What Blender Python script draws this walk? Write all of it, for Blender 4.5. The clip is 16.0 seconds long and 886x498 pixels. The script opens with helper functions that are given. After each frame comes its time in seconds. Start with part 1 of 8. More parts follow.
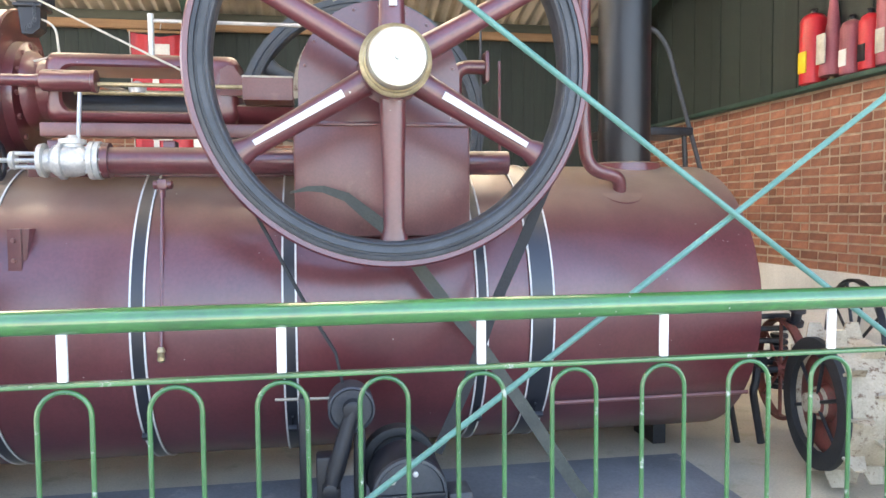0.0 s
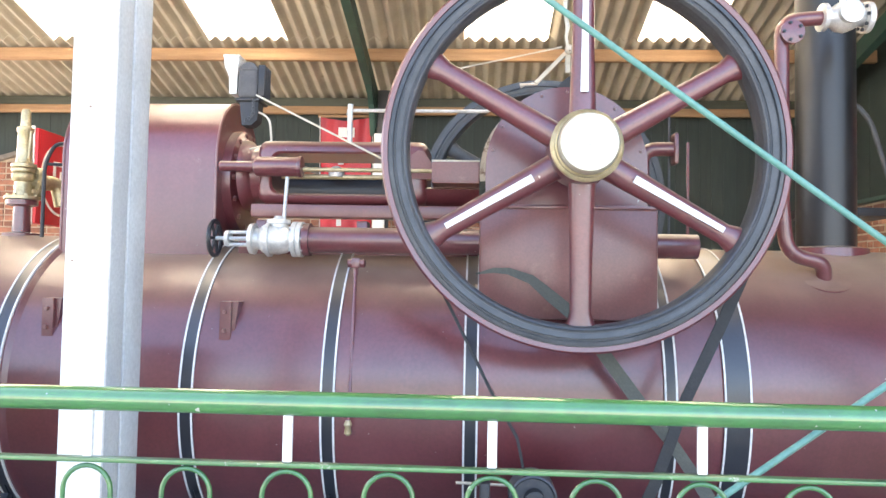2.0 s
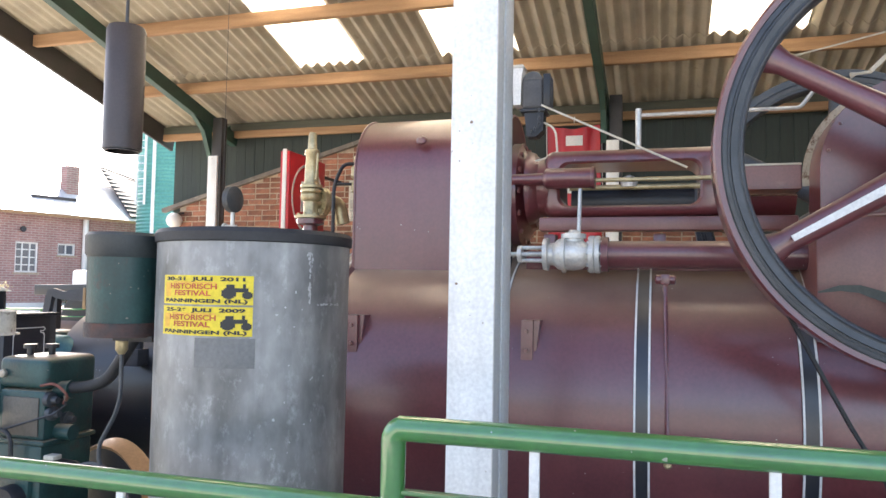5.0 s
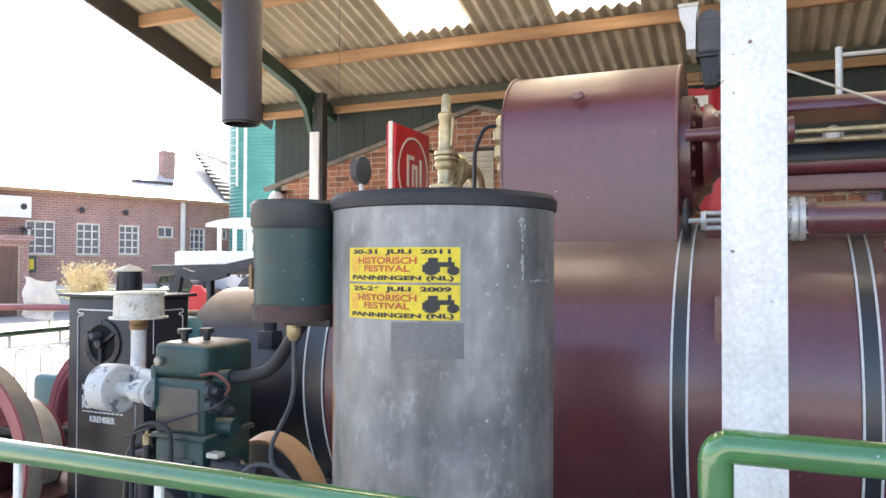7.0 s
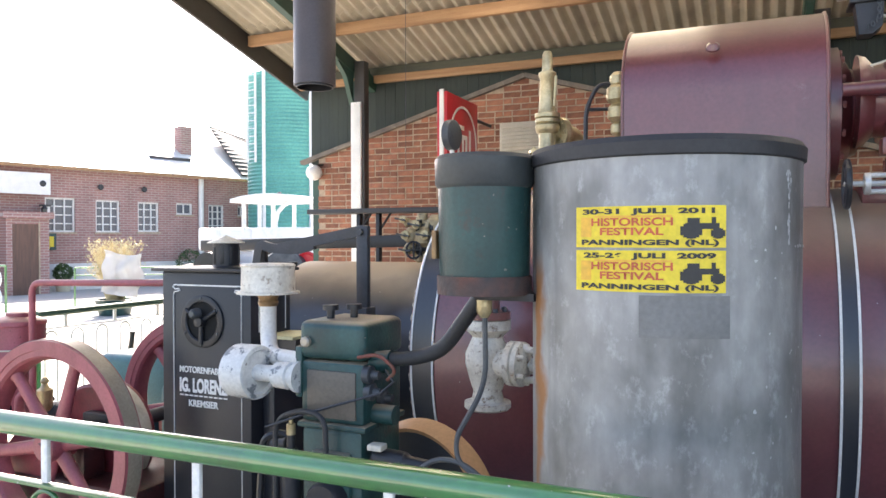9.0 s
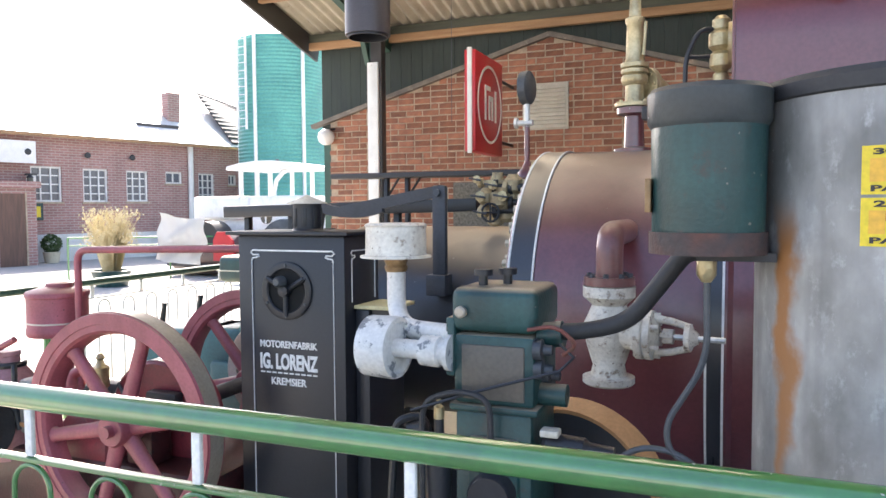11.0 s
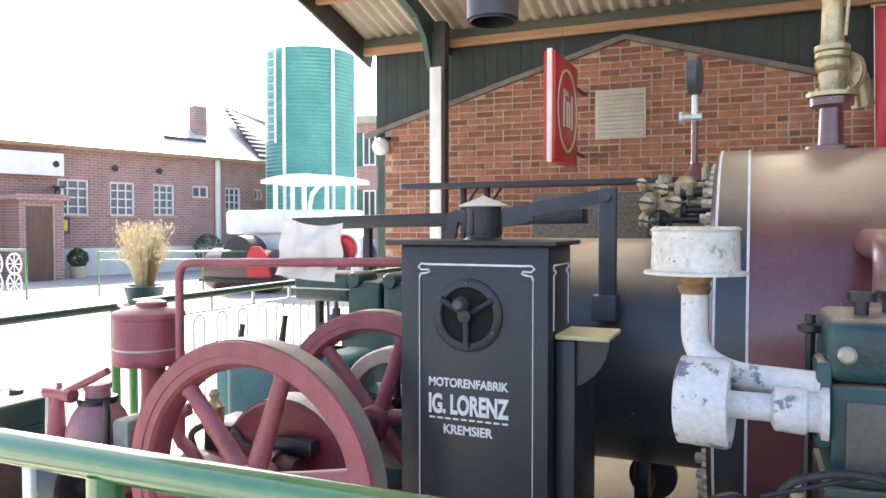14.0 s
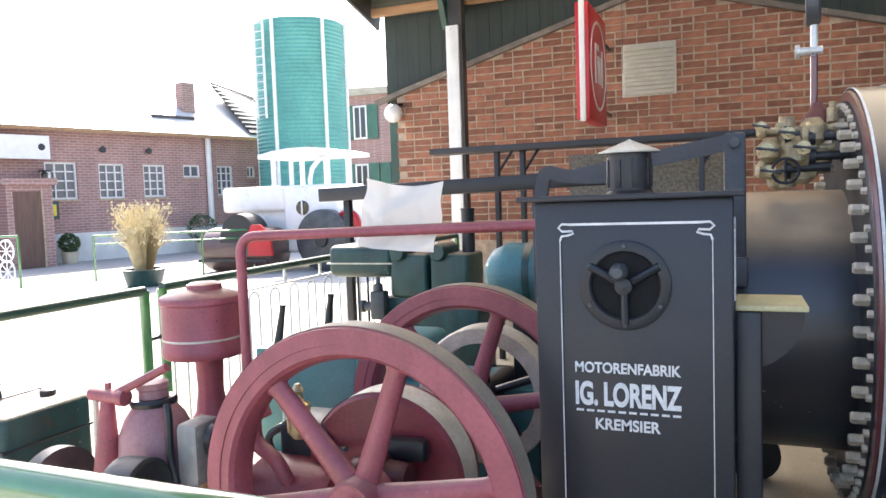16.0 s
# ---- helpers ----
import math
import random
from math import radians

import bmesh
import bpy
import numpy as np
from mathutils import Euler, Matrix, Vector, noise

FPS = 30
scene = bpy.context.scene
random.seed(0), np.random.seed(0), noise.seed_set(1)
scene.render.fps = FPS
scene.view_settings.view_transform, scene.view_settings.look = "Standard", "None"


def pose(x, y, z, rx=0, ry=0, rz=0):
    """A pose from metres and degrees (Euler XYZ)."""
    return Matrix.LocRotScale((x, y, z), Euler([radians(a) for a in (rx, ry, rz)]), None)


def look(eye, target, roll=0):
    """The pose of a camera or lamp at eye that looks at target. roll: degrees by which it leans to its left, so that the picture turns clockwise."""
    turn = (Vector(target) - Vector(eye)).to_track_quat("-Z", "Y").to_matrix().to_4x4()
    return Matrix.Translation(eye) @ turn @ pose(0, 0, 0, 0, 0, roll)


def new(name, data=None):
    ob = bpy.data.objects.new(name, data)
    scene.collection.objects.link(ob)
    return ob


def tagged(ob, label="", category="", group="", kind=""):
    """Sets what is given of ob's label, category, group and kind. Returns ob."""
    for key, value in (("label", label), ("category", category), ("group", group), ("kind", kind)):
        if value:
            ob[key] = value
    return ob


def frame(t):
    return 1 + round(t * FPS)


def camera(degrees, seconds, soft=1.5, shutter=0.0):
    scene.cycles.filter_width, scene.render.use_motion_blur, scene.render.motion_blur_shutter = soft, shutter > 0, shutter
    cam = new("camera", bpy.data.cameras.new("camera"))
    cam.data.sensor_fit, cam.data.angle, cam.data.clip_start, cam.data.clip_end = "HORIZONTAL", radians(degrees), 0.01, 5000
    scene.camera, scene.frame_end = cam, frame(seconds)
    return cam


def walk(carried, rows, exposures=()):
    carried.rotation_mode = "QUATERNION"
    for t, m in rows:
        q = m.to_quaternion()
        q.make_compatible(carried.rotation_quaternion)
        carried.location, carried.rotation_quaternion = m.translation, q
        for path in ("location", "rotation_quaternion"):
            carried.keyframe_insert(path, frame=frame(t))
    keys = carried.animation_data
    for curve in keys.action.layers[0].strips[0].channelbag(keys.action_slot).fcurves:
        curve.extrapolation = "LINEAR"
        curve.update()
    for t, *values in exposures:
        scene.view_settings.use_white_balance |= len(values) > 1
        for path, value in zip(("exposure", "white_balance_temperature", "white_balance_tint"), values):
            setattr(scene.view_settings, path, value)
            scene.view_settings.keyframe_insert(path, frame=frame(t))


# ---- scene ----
cam = camera(62.7, 16.0)
METRES, EYE, TILT, LEAN, TURN = 4.0, 1.45, 0.0, 0.0, -9.63
ROWS = [
    (0.0, 0.0, 0.0, 0.0, -0.02, -3.14, 0.43),
    (0.5, -0.0081, -0.0001, 0.0011, 3.2, -2.46, 0.1),
    (1.0, -0.0138, -0.0011, 0.0056, 6.78, -0.24, -0.38),
    (1.5, -0.0207, -0.0016, 0.0097, 9.08, 1.42, -0.83),
    (2.0, -0.0318, 0.0001, 0.0117, 12.28, 2.48, -1.06),
    (2.5, -0.0406, 0.0119, 0.015, 17.66, 3.65, -1.29),
    (3.0, -0.0578, 0.016, 0.0168, 22.79, 4.14, -1.08),
    (3.5, -0.0932, 0.0114, 0.0183, 24.92, 2.41, -0.13),
    (4.0, -0.1263, 0.0, 0.0186, 25.31, 3.86, -1.21),
    (6.5, -0.2802, 0.0297, 0.0199, 29.92, 1.13, 0.42),
    (7.0, -0.3185, 0.0419, 0.0148, 32.63, 1.05, -0.19),
    (7.5, -0.3559, 0.0536, 0.0099, 33.84, 0.36, 0.96),
    (8.0, -0.3928, 0.0451, 0.0082, 34.44, -0.46, 0.3),
    (10.5, -0.5691, 0.0246, 0.0013, 31.03, -1.51, 0.15),
    (11.0, -0.6063, 0.0303, -0.0026, 31.64, -3.16, 0.32),
    (11.5, -0.6425, 0.0423, -0.0039, 33.9, -1.83, 0.85),
    (12.0, -0.6719, 0.0458, -0.0027, 31.27, -1.65, -0.44),
    (12.5, -0.7109, 0.0304, -0.0026, 27.43, -1.23, -0.38),
    (13.0, -0.7459, 0.0365, -0.0063, 28.91, -2.34, -0.19),
    (13.5, -0.7794, 0.0575, -0.0086, 30.64, -1.91, 0.92),
    (14.0, -0.8107, 0.0677, -0.012, 32.57, -1.81, 0.01),
    (14.5, -0.8507, 0.067, -0.0135, 28.82, -1.92, 0.96),
    (15.0, -0.8865, 0.0619, -0.0133, 29.75, -2.17, 0.83),
    (15.5, -0.9203, 0.0817, -0.0184, 31.41, -2.12, 3.37),
    (16.0, -0.9471, 0.1005, -0.0221, 31.49, -3.94, 1.98),
]
walk(cam, [(t, pose(0, 0, EYE, TILT, LEAN, TURN) @ pose(METRES * x, METRES * y, METRES * z, 90 + pitch, roll, yaw)) for t, x, y, z, yaw, pitch, roll in ROWS],
     exposures=[(0.0, 3.0, 6900, 15), (1.0, 3.07, 6900, 15), (2.5, 3.1, 6900, 15), (3.5, 2.55, 6900, 15), (4.1, 2.25, 6900, 15), (7.0, 2.1, 6900, 15), (11.0, 2.05, 6700, 15), (16.0, 2.05, 6600, 15)])

# ---- world and sun ----
world = bpy.data.worlds.new("world")
scene.world = world
world.use_nodes = True
wn = world.node_tree.nodes
sky = wn.new("ShaderNodeTexSky")
sky.sky_type = "NISHITA"
sky.sun_disc = False
SUN_EL, SUN_AZ = 43.0, -38.0          # height, and turn from +y (to the left is negative)
sky.sun_elevation = radians(SUN_EL)
sky.sun_rotation = radians(SUN_AZ)
sky.air_density, sky.dust_density = 1.0, 2.5
wn["Background"].inputs["Strength"].default_value = 0.135
world.node_tree.links.new(sky.outputs["Color"], wn["Background"].inputs["Color"])
sun = new("sun", bpy.data.lights.new("sun", "SUN"))
sun.data.energy, sun.data.angle, sun.data.color = 5.0, radians(0.6), (1.0, 0.95, 0.86)
sd = Vector((math.sin(radians(SUN_AZ)) * math.cos(radians(SUN_EL)), math.cos(radians(SUN_AZ)) * math.cos(radians(SUN_EL)), math.sin(radians(SUN_EL))))
sun.matrix_world = look(sd * 60, (0, 0, 0))
scene.view_settings.exposure = 0.0


# ---- materials ----
def paint(name, a, b=None, rough=0.5, metal=0.0, scale=6.0, fine=90.0, bump=0.15, wear=None, wear_at=0.62, spread=0.12, coat=0.0, stretch=(1, 1, 1), vary=0.0, lit_dust=0.0, coat_rough=0.28, fleck=None, fleck_at=0.72, streak=0.0, coat_ior=1.5):
    """A surface of two tones mixed by coarse noise, with a fine grain in tone, gloss and relief, and worn patches of a third tone."""
    m = bpy.data.materials.new(name)
    m.use_nodes = True
    n, lk = m.node_tree.nodes, m.node_tree.links
    bs = n["Principled BSDF"]
    b = b or tuple(c * 0.72 for c in a)
    tc = n.new("ShaderNodeTexCoord")
    mp = n.new("ShaderNodeMapping")
    mp.inputs["Scale"].default_value = stretch
    lk.new(tc.outputs["Object"], mp.inputs["Vector"])
    big, small = n.new("ShaderNodeTexNoise"), n.new("ShaderNodeTexNoise")
    for t, s, d in ((big, scale, 6), (small, fine, 3)):
        t.inputs["Scale"].default_value, t.inputs["Detail"].default_value = s, d
        lk.new(mp.outputs["Vector"], t.inputs["Vector"])
    ramp = n.new("ShaderNodeValToRGB")
    ramp.color_ramp.elements[0].position, ramp.color_ramp.elements[1].position = 0.32, 0.68
    ramp.color_ramp.elements[0].color, ramp.color_ramp.elements[1].color = (*b, 1), (*a, 1)
    lk.new(big.outputs["Fac"], ramp.inputs["Fac"])
    mix = n.new("ShaderNodeMix")
    mix.data_type, mix.blend_type = "RGBA", "MULTIPLY"
    mix.inputs["Factor"].default_value = 0.45
    gr = n.new("ShaderNodeMapRange")
    gr.inputs["From Min"].default_value, gr.inputs["From Max"].default_value = 0.3, 0.7
    gr.inputs["To Min"].default_value, gr.inputs["To Max"].default_value = 0.72, 1.15
    lk.new(small.outputs["Fac"], gr.inputs["Value"])
    lk.new(ramp.outputs["Color"], mix.inputs[6])
    lk.new(gr.outputs["Result"], mix.inputs[7])
    out = mix.outputs[2]
    if wear:
        w = n.new("ShaderNodeTexNoise")
        w.inputs["Scale"].default_value, w.inputs["Detail"].default_value, w.inputs["Roughness"].default_value = scale * 2.3, 9, 0.72
        lk.new(mp.outputs["Vector"], w.inputs["Vector"])
        wr = n.new("ShaderNodeMapRange")
        wr.inputs["From Min"].default_value, wr.inputs["From Max"].default_value = wear_at, wear_at + spread
        lk.new(w.outputs["Fac"], wr.inputs["Value"])
        wm = n.new("ShaderNodeMix")
        wm.data_type = "RGBA"
        lk.new(wr.outputs["Result"], wm.inputs[0])
        lk.new(out, wm.inputs[6])
        wm.inputs[7].default_value = (*wear, 1)
        out = wm.outputs[2]
    if streak:
        # runs of water and dirt, long in the upright direction
        sm, sn, sr = n.new("ShaderNodeMapping"), n.new("ShaderNodeTexNoise"), n.new("ShaderNodeMapRange")
        sm.inputs["Scale"].default_value = (14, 14, 0.9)
        sn.inputs["Scale"].default_value, sn.inputs["Detail"].default_value = 1.0, 5
        lk.new(tc.outputs["Object"], sm.inputs["Vector"])
        lk.new(sm.outputs["Vector"], sn.inputs["Vector"])
        for k_, v_ in (("From Min", 0.35), ("From Max", 0.65), ("To Min", 1 - streak), ("To Max", 1 + streak * 0.6)):
            sr.inputs[k_].default_value = v_
        lk.new(sn.outputs["Fac"], sr.inputs["Value"])
        sx = n.new("ShaderNodeMix")
        sx.data_type, sx.blend_type = "RGBA", "MULTIPLY"
        sx.inputs["Factor"].default_value = 1.0
        lk.new(out, sx.inputs[6])
        lk.new(sr.outputs["Result"], sx.inputs[7])
        out = sx.outputs[2]
    if fleck:
        # chips of the coat, a few millimetres across, in loose clusters
        f1, f2, fa, fr_ = n.new("ShaderNodeTexNoise"), n.new("ShaderNodeTexNoise"), n.new("ShaderNodeMath"), n.new("ShaderNodeMapRange")
        for t, s, d in ((f1, 55.0, 1), (f2, 3.5, 3)):
            t.inputs["Scale"].default_value, t.inputs["Detail"].default_value = s, d
            lk.new(tc.outputs["Object"], t.inputs["Vector"])
        fa.operation = "MULTIPLY_ADD"
        lk.new(f2.outputs["Fac"], fa.inputs[0])
        fa.inputs[1].default_value = 0.35
        lk.new(f1.outputs["Fac"], fa.inputs[2])
        fr_.inputs["From Min"].default_value, fr_.inputs["From Max"].default_value = fleck_at + 0.175, fleck_at + 0.20
        lk.new(fa.outputs[0], fr_.inputs["Value"])
        fx = n.new("ShaderNodeMix")
        fx.data_type = "RGBA"
        lk.new(fr_.outputs["Result"], fx.inputs[0])
        lk.new(out, fx.inputs[6])
        fx.inputs[7].default_value = (*fleck, 1)
        out = fx.outputs[2]
    if vary:
        oi = n.new("ShaderNodeObjectInfo")
        hv = n.new("ShaderNodeHueSaturation")
        vr = n.new("ShaderNodeMapRange")
        vr.inputs["To Min"].default_value, vr.inputs["To Max"].default_value = 1 - vary, 1 + vary
        lk.new(oi.outputs["Random"], vr.inputs["Value"])
        lk.new(vr.outputs["Result"], hv.inputs["Value"])
        lk.new(out, hv.inputs["Color"])
        out = hv.outputs["Color"]
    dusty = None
    if lit_dust:
        # level faces turn tan, broken up by noise: settled dust plus painted-in skylight highlight
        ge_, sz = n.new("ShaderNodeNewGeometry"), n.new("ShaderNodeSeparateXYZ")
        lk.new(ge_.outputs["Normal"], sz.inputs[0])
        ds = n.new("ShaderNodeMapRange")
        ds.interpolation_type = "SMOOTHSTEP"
        for k_, v_ in (("From Min", 0.42), ("From Max", 1.0), ("To Min", 0.0), ("To Max", lit_dust * 1.6)):
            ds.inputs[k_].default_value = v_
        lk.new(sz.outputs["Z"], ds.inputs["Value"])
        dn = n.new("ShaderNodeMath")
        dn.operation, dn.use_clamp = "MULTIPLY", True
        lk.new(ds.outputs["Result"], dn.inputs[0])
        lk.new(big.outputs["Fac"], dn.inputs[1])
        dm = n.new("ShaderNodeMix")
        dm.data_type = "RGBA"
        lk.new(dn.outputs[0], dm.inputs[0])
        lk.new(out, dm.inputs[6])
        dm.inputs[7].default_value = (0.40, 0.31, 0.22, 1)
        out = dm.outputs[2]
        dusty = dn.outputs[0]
    lk.new(out, bs.inputs["Base Color"])
    rr = n.new("ShaderNodeMapRange")
    rr.inputs["To Min"].default_value, rr.inputs["To Max"].default_value = max(0.04, rough - 0.14), min(1, rough + 0.14)
    lk.new(big.outputs["Fac"], rr.inputs["Value"])
    lk.new(rr.outputs["Result"], bs.inputs["Roughness"])
    bs.inputs["Metallic"].default_value = metal
    bs.inputs["Coat Weight"].default_value = coat
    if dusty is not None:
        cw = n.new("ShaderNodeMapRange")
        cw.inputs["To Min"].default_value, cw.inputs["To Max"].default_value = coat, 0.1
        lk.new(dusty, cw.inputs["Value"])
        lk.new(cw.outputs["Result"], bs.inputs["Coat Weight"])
    bs.inputs["Coat Roughness"].default_value = coat_rough
    bs.inputs["Coat IOR"].default_value = coat_ior
    bp = n.new("ShaderNodeBump")
    bp.inputs["Strength"].default_value, bp.inputs["Distance"].default_value = bump, 0.01
    lk.new(small.outputs["Fac"], bp.inputs["Height"])
    lk.new(bp.outputs["Normal"], bs.inputs["Normal"])
    return m


MAROON = paint("maroon_paint", (0.160, 0.036, 0.041), (0.115, 0.025, 0.030), rough=0.40, scale=2.2, fine=60, bump=0.05, wear=(0.24, 0.13, 0.11), wear_at=0.66, coat=1.0, lit_dust=0.85, coat_rough=0.22, coat_ior=1.58, fleck=(0.50, 0.43, 0.38), fleck_at=0.825, streak=0.05)
MAROON_DUSTY = paint("dusty_maroon_paint", (0.22, 0.080, 0.070), (0.155, 0.052, 0.048), rough=0.45, scale=1.7, bump=0.05, coat=0.8, wear=(0.33, 0.20, 0.15), wear_at=0.60, spread=0.25, fleck=(0.12, 0.05, 0.04), fleck_at=0.82, streak=0.05)
BLACK = paint("black_paint", (0.024, 0.026, 0.032), (0.014, 0.015, 0.018), rough=0.42, scale=5, bump=0.08, wear=(0.10, 0.09, 0.085), wear_at=0.68)
BLACK_GLOSS = paint("gloss_black_paint", (0.026, 0.028, 0.036), (0.018, 0.020, 0.027), rough=0.36, scale=3, bump=0.04, coat=0.8, lit_dust=0.9, wear=(0.07, 0.065, 0.06), wear_at=0.7)
BLACK_CAB = paint("cabinet_black_paint", (0.019, 0.021, 0.028), (0.014, 0.015, 0.020), rough=0.42, scale=4, bump=0.06, wear=(0.06, 0.055, 0.05), wear_at=0.68, coat=0.15)
SOOT_BLACK = paint("lit_dusty_black_shell", (0.024, 0.026, 0.034), (0.015, 0.017, 0.023), rough=0.38, scale=3, bump=0.05, coat=0.7, lit_dust=1.5, wear=(0.07, 0.065, 0.06), wear_at=0.68, fleck=(0.30, 0.30, 0.31), fleck_at=0.80)
GREY_IRON = paint("dark_iron", (0.09, 0.098, 0.105), (0.06, 0.065, 0.075), rough=0.5, metal=0.3, scale=8, bump=0.15)
RIM_GREY = paint("grey_rim_paint", (0.085, 0.092, 0.100), (0.045, 0.050, 0.056), rough=0.4, metal=0.2, scale=7, bump=0.1)
SILVER = paint("silver_paint", (0.74, 0.74, 0.71), (0.52, 0.52, 0.50), rough=0.38, metal=0.45, scale=12, bump=0.2, wear=(0.30, 0.24, 0.17), wear_at=0.66)
WHITE_WORN = paint("worn_white_paint", (0.74, 0.73, 0.71), (0.60, 0.59, 0.56), rough=0.45, scale=5, bump=0.15, wear=(0.20, 0.21, 0.22), wear_at=0.55, spread=0.03, fleck=(0.20, 0.17, 0.14), fleck_at=0.79)
CREAM = paint("cream_paint", (0.66, 0.63, 0.54), (0.50, 0.46, 0.37), rough=0.5, scale=11, bump=0.15, wear=(0.30, 0.20, 0.10), wear_at=0.63, spread=0.08, fleck=(0.16, 0.10, 0.06), fleck_at=0.78)
BRASS = paint("tarnished_brass", (0.58, 0.49, 0.30), (0.38, 0.31, 0.175), rough=0.36, metal=0.6, scale=16, bump=0.25, wear=(0.24, 0.18, 0.12), wear_at=0.62)
GRIMY_BRASS = paint("grimy_brass", (0.50, 0.41, 0.25), (0.30, 0.23, 0.13), rough=0.55, metal=0.3, scale=22, bump=0.3, wear=(0.13, 0.10, 0.075), wear_at=0.56)
STACK_BLACK = paint("stack_black_paint", (0.013, 0.013, 0.015), (0.009, 0.009, 0.010), rough=0.42, scale=3, bump=0.04, coat=0.3, wear=(0.05, 0.045, 0.04), wear_at=0.70)
BOLT_PALE = paint("dusty_pale_bolt", (0.68, 0.62, 0.50), (0.50, 0.44, 0.34), rough=0.6, metal=0.1, scale=30, bump=0.2, wear=(0.18, 0.14, 0.10), wear_at=0.64)
WEATHERED = paint("weathered_verge", (0.24, 0.205, 0.165), (0.13, 0.11, 0.095), rough=0.8, scale=6, fine=80, bump=0.3, wear=(0.36, 0.33, 0.28), wear_at=0.60)
DARK_STEEL = paint("dark_steel_paint", (0.060, 0.054, 0.052), (0.040, 0.038, 0.036), rough=0.5, scale=4, bump=0.1)
LEDGE_YELLOW = paint("pale_yellow_paint", (0.70, 0.64, 0.36), (0.55, 0.49, 0.27), rough=0.5, scale=12, bump=0.1, wear=(0.30, 0.24, 0.14), wear_at=0.64)
CHROME_CAP = paint("polished_cap", (0.66, 0.62, 0.50), (0.54, 0.50, 0.39), rough=0.32, metal=0.45, scale=8, bump=0.05)
WHITE_LINE = paint("white_lining", (0.80, 0.80, 0.78), (0.68, 0.68, 0.66), rough=0.5, scale=20, bump=0.05)
WHITE_PAINT = paint("white_post_paint", (0.84, 0.84, 0.82), (0.74, 0.74, 0.72), rough=0.45, scale=6, bump=0.08, wear=(0.40, 0.36, 0.30), wear_at=0.66, spread=0.03, fleck=(0.22, 0.15, 0.10), fleck_at=0.79, streak=0.08)
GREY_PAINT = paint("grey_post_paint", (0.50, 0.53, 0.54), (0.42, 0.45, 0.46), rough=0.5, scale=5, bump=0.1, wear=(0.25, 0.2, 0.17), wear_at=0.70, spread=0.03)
RAIL_GREEN = paint("rail_green_paint", (0.030, 0.200, 0.034), (0.021, 0.145, 0.024), rough=0.5, scale=5, fine=40, bump=0.03, wear=(0.35, 0.45, 0.36), wear_at=0.70, spread=0.03, coat=1.0, coat_rough=0.08, coat_ior=1.9, fleck=(0.40, 0.45, 0.38), fleck_at=0.80)
HOOP_GREEN = paint("hoop_green_paint", (0.048, 0.190, 0.050), (0.032, 0.130, 0.034), rough=0.5, scale=7, fine=50, bump=0.05, wear=(0.36, 0.43, 0.36), wear_at=0.60, spread=0.06, coat=0.6, coat_rough=0.15, coat_ior=1.8)
TEAL_ROD = paint("teal_rod_paint", (0.13, 0.31, 0.26), (0.09, 0.24, 0.20), rough=0.35, scale=8, bump=0.1)
PUMP_GREEN = paint("machine_green_paint", (0.022, 0.075, 0.070), (0.013, 0.044, 0.044), rough=0.38, scale=7, bump=0.15, wear=(0.045, 0.045, 0.04), wear_at=0.56, lit_dust=0.75, streak=0.25, fleck=(0.20, 0.19, 0.16), fleck_at=0.80)
VALVE_OLD = paint("old_white_valve_paint", (0.76, 0.73, 0.65), (0.55, 0.51, 0.43), rough=0.5, scale=14, bump=0.35, wear=(0.20, 0.13, 0.08), wear_at=0.535, spread=0.12, fleck=(0.12, 0.08, 0.05), fleck_at=0.75)
DARK_GREEN = paint("dark_green_boards", (0.034, 0.047, 0.038), (0.022, 0.031, 0.026), rough=0.65, scale=5, fine=70, bump=0.25, stretch=(6, 6, 0.6), vary=0.10)
BEAM_GREEN = paint("green_beam_paint", (0.035, 0.085, 0.062), (0.022, 0.055, 0.042), rough=0.5, scale=4, bump=0.1)
WOOD = paint("purlin_wood", (0.42, 0.25, 0.13), (0.28, 0.155, 0.075), rough=0.7, scale=3, fine=60, bump=0.3, stretch=(0.5, 6, 6))
SHEET = paint("fibre_cement_sheet", (0.50, 0.455, 0.36), (0.36, 0.325, 0.255), rough=0.85, scale=2.5, fine=120, bump=0.25, wear=(0.22, 0.19, 0.14), wear_at=0.62)
GALV = paint("galvanised_steel", (0.37, 0.37, 0.36), (0.185, 0.188, 0.182), rough=0.5, metal=0.3, scale=8, fine=34, bump=0.2, wear=(0.50, 0.51, 0.51), wear_at=0.54, spread=0.22, stretch=(1, 1, 0.6), fleck=(0.60, 0.61, 0.61), fleck_at=0.81, streak=0.20)
RED_IRON = paint("faded_red_paint", (0.36, 0.094, 0.118), (0.27, 0.066, 0.083), rough=0.42, scale=5, bump=0.1, lit_dust=0.45, wear=(0.42, 0.26, 0.25), wear_at=0.64, fleck=(0.10, 0.05, 0.05), fleck_at=0.79, streak=0.15)
RED_RUST = paint("rusty_red_paint", (0.24, 0.065, 0.05), (0.15, 0.05, 0.035), rough=0.6, scale=8, bump=0.25, wear=(0.10, 0.055, 0.035), wear_at=0.54)
RED_DEEP = paint("deep_red_paint", (0.25, 0.036, 0.050), (0.16, 0.025, 0.034), rough=0.45, scale=6, bump=0.1, wear=(0.07, 0.03, 0.03), wear_at=0.58)
OILY_RED = paint("oily_dark_red", (0.085, 0.022, 0.024), (0.045, 0.015, 0.016), rough=0.4, scale=6, bump=0.15, wear=(0.02, 0.018, 0.017), wear_at=0.55)
